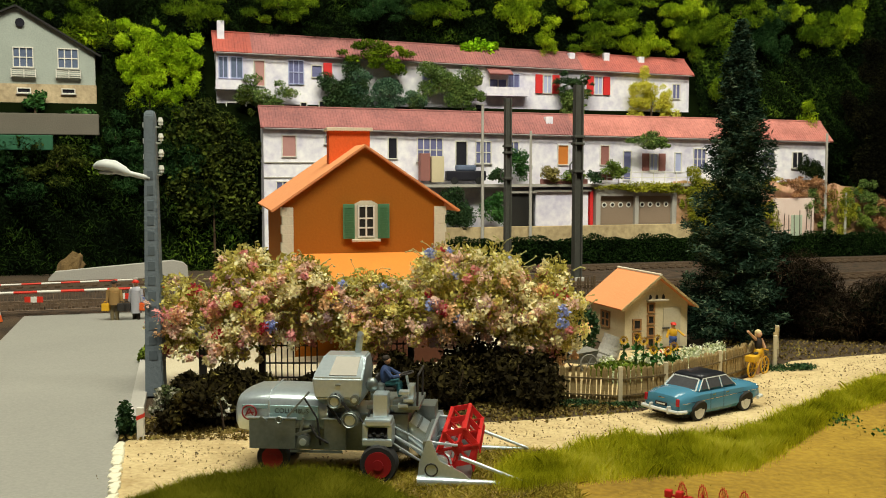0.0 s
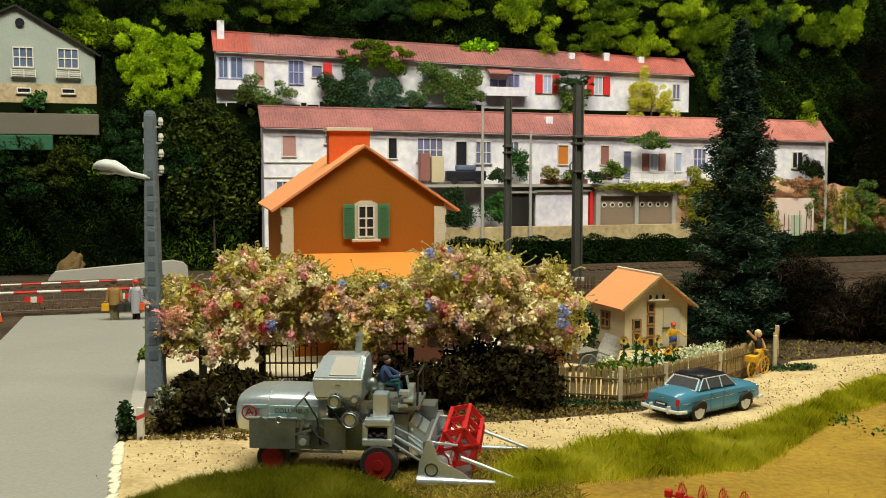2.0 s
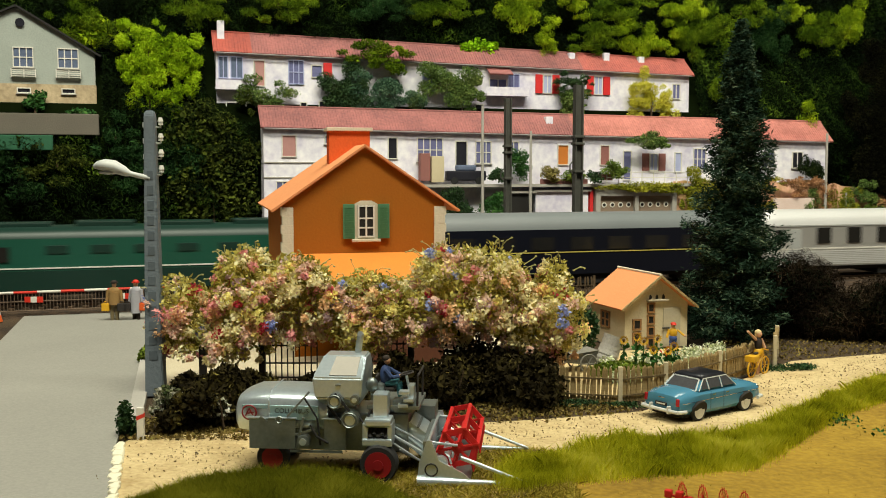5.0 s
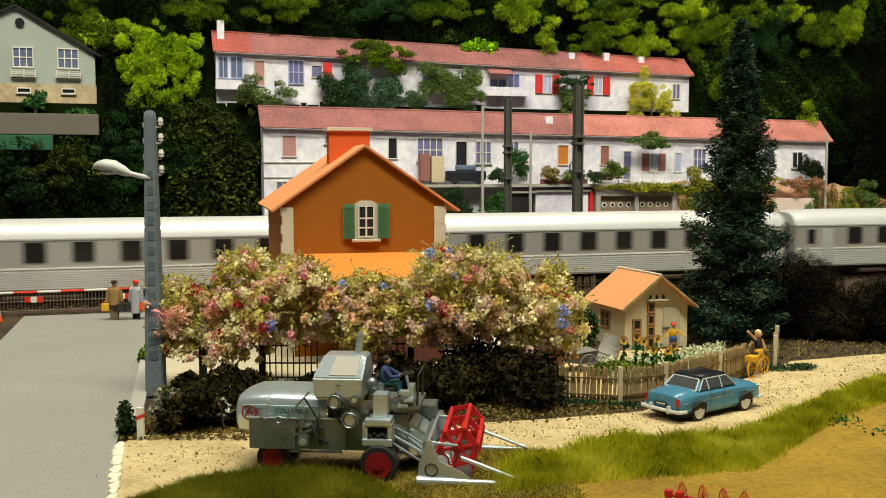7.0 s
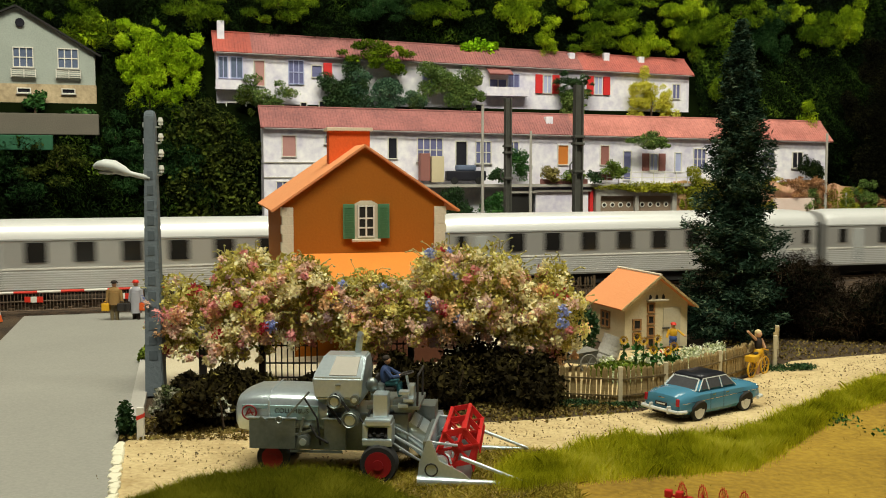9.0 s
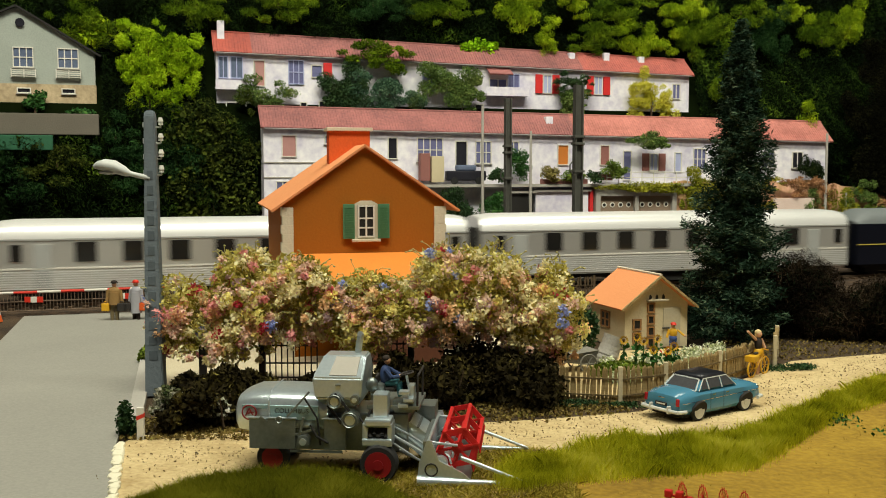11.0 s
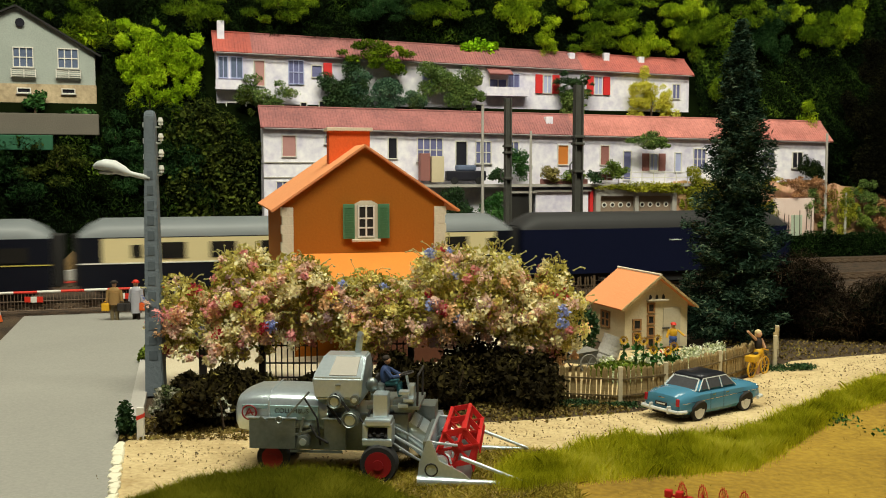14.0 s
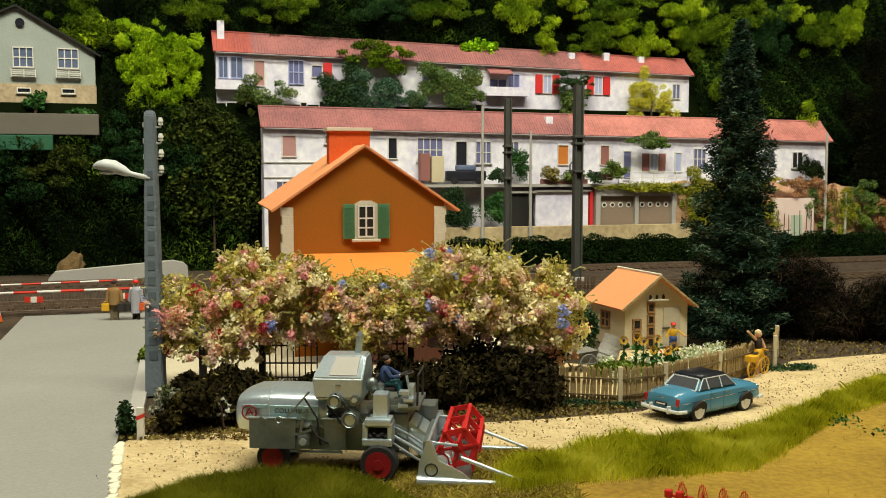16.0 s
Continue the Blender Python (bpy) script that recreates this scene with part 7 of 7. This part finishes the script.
        box(bm, q.x - 0.12, q.x + 0.12, q.y - 0.12, q.y + 0.12, 0, q.z + 0.1, 0.03)
        part("stand", bm, PALEC, c)
    # orange barrels at the road's far edge
    t = thing("traffic_cone", "orange and white striped cone beside the crossing", "cone", -19.8, 43.4)
    for k, m in enumerate((CHIM, WHITEP, CHIM)):
        bm = bag()
        rod(bm, (0, 0, k * 0.3), (0, 0, k * 0.3 + 0.3), 0.3 - 0.08 * k, 0.22 - 0.08 * k, n=12)
        part("band", bm, m, t)
    # travellers
    def man(coat, legs, hat, long):
        return [(legs, lambda m: (rod(m, (-0.1, 0, 0), (-0.1, 0, 0.85), 0.085, 0.1), rod(m, (0.1, 0, 0), (0.1, 0, 0.85), 0.085, 0.1))),
                (coat, lambda m: (rod(m, (0, 0, 0.3 if long else 0.7), (0, 0, 1.25), 0.25, 0.24, n=12), ball(m, 0, 0, 1.28, 0.26, 0.17, 0.22), rod(m, (-0.26, 0, 1.35), (-0.32, 0, 0.8), 0.075), rod(m, (0.26, 0, 1.35), (0.32, 0, 0.8), 0.075))),
                (SKIN, lambda m: ball(m, 0, 0, 1.6, 0.11, 0.11, 0.14)),
                (hat, lambda m: (ball(m, 0, 0, 1.7, 0.14, 0.14, 0.09), rod(m, (0, 0, 1.66), (0, 0, 1.68), 0.18, n=12)))]
    figure("figurine", "traveller figurine in tan coat and dark hat waiting at the barrier", -14.62, 43.7, 0.03, 10, man(TANC, mat("khaki_trousers", (0.18, 0.14, 0.07), rough=0.8), HAIRD, False))
    figure("figurine", "traveller figurine in long grey coat and red hat at the barrier", -13.72, 43.9, 0.03, -15, man(GREYC, HAIRD, REDC, True))
    for x, y, m, lab in ((-14.98, 43.6, YELC, "yellow travelling bag beside a traveller"), (-14.28, 43.6, IRON, "black travelling bag beside a traveller"), (-14.08, 43.7, IRON, "black travelling bag beside a traveller"), (-13.36, 43.8, CHIM, "orange travelling bag beside a traveller")):
        g = thing("travelling_bag", lab, "bag", x, y, 0.45)
        bm = bag()
        box(bm, -0.17, 0.17, -0.1, 0.1, 0, 0.34, 0.03)
        part("body", bm, m, g)
        bm = bag()
        path(bm, [(-0.08, 0, 0.34), (-0.05, 0, 0.42), (0.05, 0, 0.42), (0.08, 0, 0.34)], 0.02)
        part("handle", bm, m, g)


def build_masts():
    for s, n, zt, w in ((25.05, 4.6, 11.0, 0.19), (28.9, 3.0, 11.75, 0.25)):
        m = on_track(thing("catenary_mast", "dark steel overhead line mast beside the track", "mast", group="overhead line masts"), s, n)
        bm = bag()
        box(bm, -w, -w + 0.07, -w, w, 0, zt)
        box(bm, w - 0.07, w, -w, w, 0, zt)
        part("flange", bm, MAST, m)
        bm = bag()
        box(bm, -w + 0.07, w - 0.07, -0.04, 0.04, 0, zt)
        part("web", bm, MAST, m)
        for z in (zt * 0.70, zt * 0.735, zt * 0.56):
            bm = bag()
            box(bm, -w - 0.07, w + 0.07, -w - 0.06, w + 0.06, z, z + 0.13, 0.02)
            part("clamp", bm, MAST, m)
        bm = bag()
        path(bm, [(-w - 0.05, 0, zt * 0.55), (-w - 0.25, 0, zt * 0.57), (-w - 0.25, 0, zt * 0.6), (-w - 0.05, 0, zt * 0.62)], 0.04)
        part("bracket", bm, MAST, m)
        bm = bag()
        box(bm, -0.4, 0.4, -0.4, 0.4, 0, 0.3, 0.05)
        part("foot", bm, PALEC, m)


def build_crossing_far():
    # pale ramp on the far side of the track, and a rock beside it
    r = on_track(thing("concrete_ramp", "pale grey concrete ramp beyond the tracks", "ramp", kind="structure"), 0, 0)
    bm = bag()
    prism(bm, [(-1.5, -0.2), (-1.4, 0.35), (-1.05, 0.72), (5.7, 1.22), (6.3, 1.08), (6.55, 0.85), (6.6, 0.2), (6.6, -0.2)], "y", 10.9, 11.6)
    part("slab", bm, PALEC, r)
    rk = on_track(thing("rock", "brown rough rock at the end of the ramp", "rock"), -0.3, 11.9, 0.75)
    bm = bag()
    bmesh.ops.create_icosphere(bm, subdivisions=3, radius=1.0)
    for v in bm.verts:
        v.co *= 1 + 0.3 * noise.noise(v.co * 2.2)
        v.co = Vector((v.co.x * 0.75 + 0.35 * v.co.z, v.co.y * 0.4, v.co.z * 1.0))
    part("stone", bm, mat("brown_rock", (0.20, 0.13, 0.05), (0.10, 0.06, 0.025), rough=1, grain=3, bump=1), rk)


build_lamp_post()
build_roadside()
build_masts()
build_crossing_far()
# ---- grass, thickets, small bushes, hay rake ----
def blade_mesh(name, xy, hs, rng, w=0.03, lean=0.35, z0=None):
    n = len(xy)
    a = rng.uniform(0, 2 * math.pi, n)
    base = np.zeros((n, 3))
    base[:, :2] = xy
    if z0 is not None:
        base[:, 2] = z0
    side = np.stack([np.cos(a), np.sin(a), np.zeros(n)], 1) * w
    tip = np.stack([rng.normal(0, lean, n), rng.normal(0, lean, n), np.ones(n)], 1) * hs[:, None]
    mid = tip * 0.55 * np.array([0.6, 0.6, 1.1])
    v = np.stack([base - side, base + side, base + mid + side * 0.7, base + tip, base + mid - side * 0.7], 1).reshape(-1, 3) * P
    me = bpy.data.meshes.new(name)
    me.vertices.add(5 * n)
    me.vertices.foreach_set("co", v.ravel())
    me.loops.add(5 * n)
    me.loops.foreach_set("vertex_index", np.arange(5 * n))
    me.polygons.add(n)
    me.polygons.foreach_set("loop_start", np.arange(n) * 5)
    me.update(calc_edges=True)
    return me


GRASS = leaf_mat("verge_grass", (0.16, 0.18, 0.005), (0.48, 0.49, 0.015), (0.74, 0.71, 0.037), (0.90, 0.86, 0.16), grain=0.7, single=0.55, patch=1.7, thin_leaf=0.4)
GRASSG = leaf_mat("green_verge_grass", (0.07, 0.08, 0.005), (0.24, 0.25, 0.014), (0.54, 0.50, 0.05), grain=0.7, single=0.5, patch=1.3, thin_leaf=0.4)
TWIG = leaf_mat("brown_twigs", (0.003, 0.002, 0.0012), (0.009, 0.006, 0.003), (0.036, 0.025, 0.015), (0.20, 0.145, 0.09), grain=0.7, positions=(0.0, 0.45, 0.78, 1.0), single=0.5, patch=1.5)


def build_grass():
    rng = np.random.default_rng(12)
    n = 230000
    t, u = rng.random(n), rng.beta(1.3, 1.3, n)
    k = np.linspace(0, 1, 8)
    bx, by = np.interp(t, k, [1.5, 2.4, 4.2, 6.9, 9.0, 11.2, 13.6, 17.5]), np.interp(t, k, [21.2, 22.2, 23.7, 24.0, 25.6, 28.0, 30.3, 33.2])
    fx, fy = np.interp(t, k, [1.3, 2.2, 4.75, 6.8, 8.2, 10.2, 12.7, 16.5]), np.interp(t, k, [20.0, 20.4, 21.0, 21.5, 23.3, 25.9, 28.2, 31.4])
    xy = np.stack([bx + (fx - bx) * u, by + (fy - by) * u], 1) + rng.normal(0, 0.13, (n, 2))
    tuft = 0.5 + 0.5 * np.sin(xy[:, 0] * 2.7 + np.sin(xy[:, 1] * 2.1)) * np.sin(xy[:, 1] * 3.1 + np.sin(xy[:, 0] * 1.7))
    keep = rng.random(n) < 0.7 + 0.3 * tuft
    xy, u, tuft = xy[keep], u[keep], tuft[keep]
    hs = rng.uniform(0.1, 0.56, len(xy)) * (1.0 - 0.7 * np.abs(u - 0.42)) * (0.5 + 0.75 * tuft)
    ob = new("verge_grass", blade_mesh("verge_grass", xy, hs, rng, w=0.006, lean=0.3))
    ob.data.materials.append(GRASS)
    tagged(ob, "dry olive-green grass verge between track and field", "grass", kind="stuff")
    # worn dry grass and earth round the header
    n = 26000
    x, y = rng.uniform(-3.2, 2.8, n), rng.uniform(19.0, 23.2, n)
    keep = (y < np.interp(x, [-3.2, -1.5, 0.5, 1.8, 2.8], [21.2, 21.9, 22.6, 23.2, 22.6]) + rng.normal(0, 0.2, n))
    ob = new("dry_grass", blade_mesh("dry_grass", np.stack([x, y], 1)[keep], rng.uniform(0.03, 0.16, keep.sum()), rng, w=0.012, lean=0.9))
    ob.data.materials.append(leaf_mat("dry_brown_grass", (0.08, 0.06, 0.010), (0.25, 0.20, 0.025), (0.46, 0.38, 0.06), (0.6, 0.48, 0.12), grain=0.9, thin_leaf=0.3))
    tagged(ob, "flattened dry brown grass round the harvester", "grass", kind="stuff")
    # clump in front of the harvester
    n = 130000
    x = rng.uniform(-6.3, -0.5, n)
    edge = np.interp(x, [-6.3, -5.2, -4.0, -2.6, -1.5, -0.7], [19.2, 20.2, 20.75, 20.75, 20.2, 19.2])
    y = edge - rng.random(n) ** 0.8 * 2.2
    ob = new("verge_grass", blade_mesh("verge_grass", np.stack([x, y], 1), rng.uniform(0.12, 0.46, n) * np.interp(x, [-6.3, -5, -2, -0.7], [0.5, 0.95, 1.0, 0.6]), rng, w=0.006, lean=0.33))
    ob.data.materials.append(GRASSG)
    tagged(ob, "fresh green grass clump before the harvester", "grass", kind="stuff")
    # low stubble of the field, sparse tufts
    n = 1400
    x, y = rng.uniform(-1, 17, n), rng.uniform(17.5, 30, n)
    keep = y < np.interp(x, [-1, 2, 5, 8, 11, 17], [19.2, 20.0, 21.8, 23.6, 25.6, 31])
    ob = new("stubble", blade_mesh("stubble", np.stack([x, y], 1)[keep], rng.uniform(0.02, 0.08, keep.sum()), rng, w=0.02))
    ob.data.materials.append(leaf_mat("straw_stubble", (0.28, 0.18, 0.04), (0.40, 0.27, 0.06), (0.50, 0.35, 0.10), grain=0.6))
    tagged(ob, "short golden stubble on the field", "stubble", kind="stuff")
    n = 700
    a = rng.choice(12, n)
    px_, py_ = rng.uniform(10, 16.5, 12), rng.uniform(24.5, 27.8, 12)
    ob = new("weeds", leaf_mesh("weeds", np.stack([px_[a] + rng.normal(0, 0.35, n), py_[a] + rng.normal(0, 0.25, n), rng.uniform(0.02, 0.16, n)], 1), rng.uniform(0.06, 0.16, n), rng))
    ob.data.materials.append(MIDG)
    tagged(ob, "low green weeds in the golden field", "weeds", kind="stuff")
    # crumbs and leaves on the farm track
    n = 3000
    t = rng.random(n)
    cx = np.interp(t, [0, 0.35, 0.6, 1], [-7.2, 1.0, 7.5, 17])
    cy = np.interp(t, [0, 0.35, 0.6, 1], [22.5, 24.2, 27.2, 35.5])
    pts = np.stack([cx + rng.normal(0, 0.5, n), cy + rng.normal(0, 0.85, n), rng.uniform(0.015, 0.06, n)], 1)
    ob = new("track_litter", leaf_mesh("track_litter", pts, rng.uniform(0.02, 0.085, n), rng))
    ob.data.materials.append(leaf_mat("brown_litter", (0.05, 0.035, 0.03), (0.20, 0.14, 0.07), (0.42, 0.33, 0.18), (0.55, 0.46, 0.28), grain=1.5))
    tagged(ob, "brown crumbs and scattered litter on the sandy track", "litter", kind="stuff")


def build_leaf_litter():
    rng = np.random.default_rng(21)
    mt = leaf_mat("dead_leaf_litter", (0.04, 0.028, 0.010), (0.12, 0.085, 0.026), (0.22, 0.16, 0.05), (0.18, 0.17, 0.035), grain=1.0)
    for lab, x0, x1, y0, y1, n in (("brown leaf litter and moss at the hedge foot", -4.5, 5.2, 25.0, 28.4, 9000), ("brown leaf litter below the thicket", 10.8, 22.0, 33.0, 38.5, 4000), ("brown leaf litter along the lamp post", -8.0, -4.5, 23.9, 26.0, 2500)):
        x, y = rng.uniform(x0, x1, n), rng.uniform(y0, y1, n)
        if x1 > 20:
            keep = y > np.interp(x, [10.8, 12.2, 16, 22], [33.6, 34.4, 35.7, 38])
            x, y = x[keep], y[keep]
        elif x0 < 0 and x1 > 5:
            keep = y > np.interp(x, [-4.5, -1, 2.6, 5.2], [24.9, 25.3, 26.1, 26.9]) + rng.normal(0, 0.3, n)
            x, y = x[keep], y[keep]
        m = len(x)
        ob = new("leaf_litter", leaf_mesh("leaf_litter", np.stack([x, y, rng.uniform(0.0, 0.09, m)], 1), rng.uniform(0.04, 0.15, m), rng))
        ob.data.materials.append(mt)
        tagged(ob, lab, "litter", kind="stuff")


def build_thicket():
    for k, (x, y, blobs, cnt) in enumerate(((14.2, 39.5, [(0, 0, 1.7, 2.0, 1.2, 1.7), (-1.4, 0.3, 1.0, 1.4, 1.0, 1.1), (1.2, -0.6, 0.9, 1.6, 1.1, 1.0)], 30000), (17.6, 38.6, [(0, 0, 1.2, 2.2, 1.3, 1.4), (2.0, 0.4, 1.3, 2.0, 1.2, 1.5)], 26000), (10.2, 41.5, [(0, 0, 0.8, 1.6, 0.8, 1.0), (-1.2, 1.0, 0.9, 1.2, 0.7, 1.1)], 12000))):
        t = thing("thicket", "tangled dark brown leafless bushes beside the fir", "bush", x, y)
        rng = np.random.default_rng(100 + k)
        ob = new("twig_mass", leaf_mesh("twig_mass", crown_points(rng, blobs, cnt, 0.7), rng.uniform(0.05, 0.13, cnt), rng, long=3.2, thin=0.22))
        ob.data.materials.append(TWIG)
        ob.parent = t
        # Inner mass of blackish leaves, added as the shade behind the twigs.
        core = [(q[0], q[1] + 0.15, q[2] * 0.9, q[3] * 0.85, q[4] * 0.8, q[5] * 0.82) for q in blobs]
        leaves("shade_fill_leaves", core, cnt, 0.16, BLACKG, t, 300 + k, 0.9, "blackish filler leaves as the shade inside the thicket")
        rr = random.Random(k)
        for j in range(14):
            bx = blobs[j % len(blobs)]
            bm = bag()
            q = Vector((bx[0] + rr.uniform(-0.3, 0.3), bx[1] + rr.uniform(-0.3, 0.3), 0))
            e = q + Vector((rr.uniform(-0.9, 0.9), rr.uniform(-0.6, 0.6), bx[2] + bx[5] * rr.uniform(0.3, 0.8)))
            mid = (q + e) / 2 + Vector((rr.uniform(-0.2, 0.2), 0, 0.2))
            rod(bm, q, mid, 0.05, 0.035, n=5)
            rod(bm, mid, e, 0.035, 0.012, n=5)
            part("branch", bm, BARK, t)
    # roadside bushes
    for name, lab, x, y, blobs, cnt, m, sz in (
            ("bush", "small dark green bush beside the marker post", -7.95, 24.35, [(0, 0, 0.4, 0.34, 0.3, 0.42), (0.1, 0, 0.2, 0.36, 0.3, 0.25)], 1500, DARKM, 0.09),
            ("bush", "fresh green tuft at the lamp post", -10.3, 34.0, [(0, 0, 0.3, 0.3, 0.4, 0.4)], 700, LIME2, 0.14),
            ("bush", "low green plants at the foot of the fence", 3.6, 27.6, [(0, 0, 0.06, 1.1, 0.25, 0.12), (1.5, -0.1, 0.05, 0.8, 0.2, 0.09)], 1100, DARKM, 0.08),
            ("bush", "olive foliage beside the flowering hedge", 4.75, 35.6, [(0, 0, 1.3, 0.7, 0.6, 1.1), (0.3, -0.3, 0.7, 0.7, 0.6, 0.8)], 2400, DARKM, 0.14),
            ("bush", "white flowering shrub at the lamp post", -7.0, 25.0, [(0, 0, 0.7, 0.6, 0.4, 0.4), (1.1, 0.2, 0.5, 0.7, 0.4, 0.3)], 2000, WHITEF, 0.11),
            ("bush", "low weeds at the fence end", 11.6, 32.8, [(0, 0, 0.08, 1.2, 0.6, 0.14)], 1200, DARKM, 0.08)):
        b = thing(name, lab, "bush", x, y)
        leaves("leaf_mass", lumpy(blobs, cnt), cnt, sz, m, b, 7 + cnt, 0.7)
        bm = bag()
        rod(bm, (0, 0, 0), (0.03, 0, blobs[0][2]), 0.03, 0.012, n=5)
        part("stem", bm, BARK, b)


WHITEF = leaf_mat("white_blossom", (0.03, 0.05, 0.015), (0.10, 0.11, 0.05), (0.5, 0.48, 0.38), (0.75, 0.73, 0.65), grain=1.2)


def build_rake():
    r = thing("hay_rake", "small red wheel hay rake in the corner of the field", "hay rake", 5.15, 18.55, 0, -28)
    r.scale = (0.72, 0.72, 0.72)
    bm = bag()
    bar(bm, (-1.1, 0, 0.42), (1.1, -0.1, 0.36), 0.06, 0.06)
    bar(bm, (-1.1, 0, 0.42), (-0.6, 0.4, 0.3), 0.05, 0.05)
    part("beam", bm, REDM, r)
    for k in range(4):
        x = -0.8 + k * 0.55
        bm = bag()
        R = 0.38
        for j in range(16):
            a, c = 2 * math.pi * j / 16, 2 * math.pi * (j + 1) / 16
            p = lambda q, s=1.0: (x + 0.5 * R * s * math.cos(q), 0.15 - R * s * math.cos(q) * 0.7, 0.36 + R * s * math.sin(q))
            rod(bm, p(a), p(c), 0.014, n=4)
            rod(bm, (x, 0.15, 0.36), p(a, 1.15), 0.01, n=4)
        part("rake_wheel", bm, REDM, r, "red spoked rake wheel")
    for x in (-1.15, -0.85):
        bm = bag()
        box(bm, x - 0.1, x + 0.1, -0.1, 0.1, 0.36, 0.56, 0.03)
        part("bracket", bm, REDM, r)
    bm = bag()
    rod(bm, (-1.1, 0, 0.0), (-1.1, 0, 0.42), 0.03)
    rod(bm, (1.1, -0.1, 0.0), (1.1, -0.1, 0.38), 0.03)
    part("leg", bm, REDM, r)


build_grass()
build_leaf_litter()
build_thicket()
build_rake()
motions()
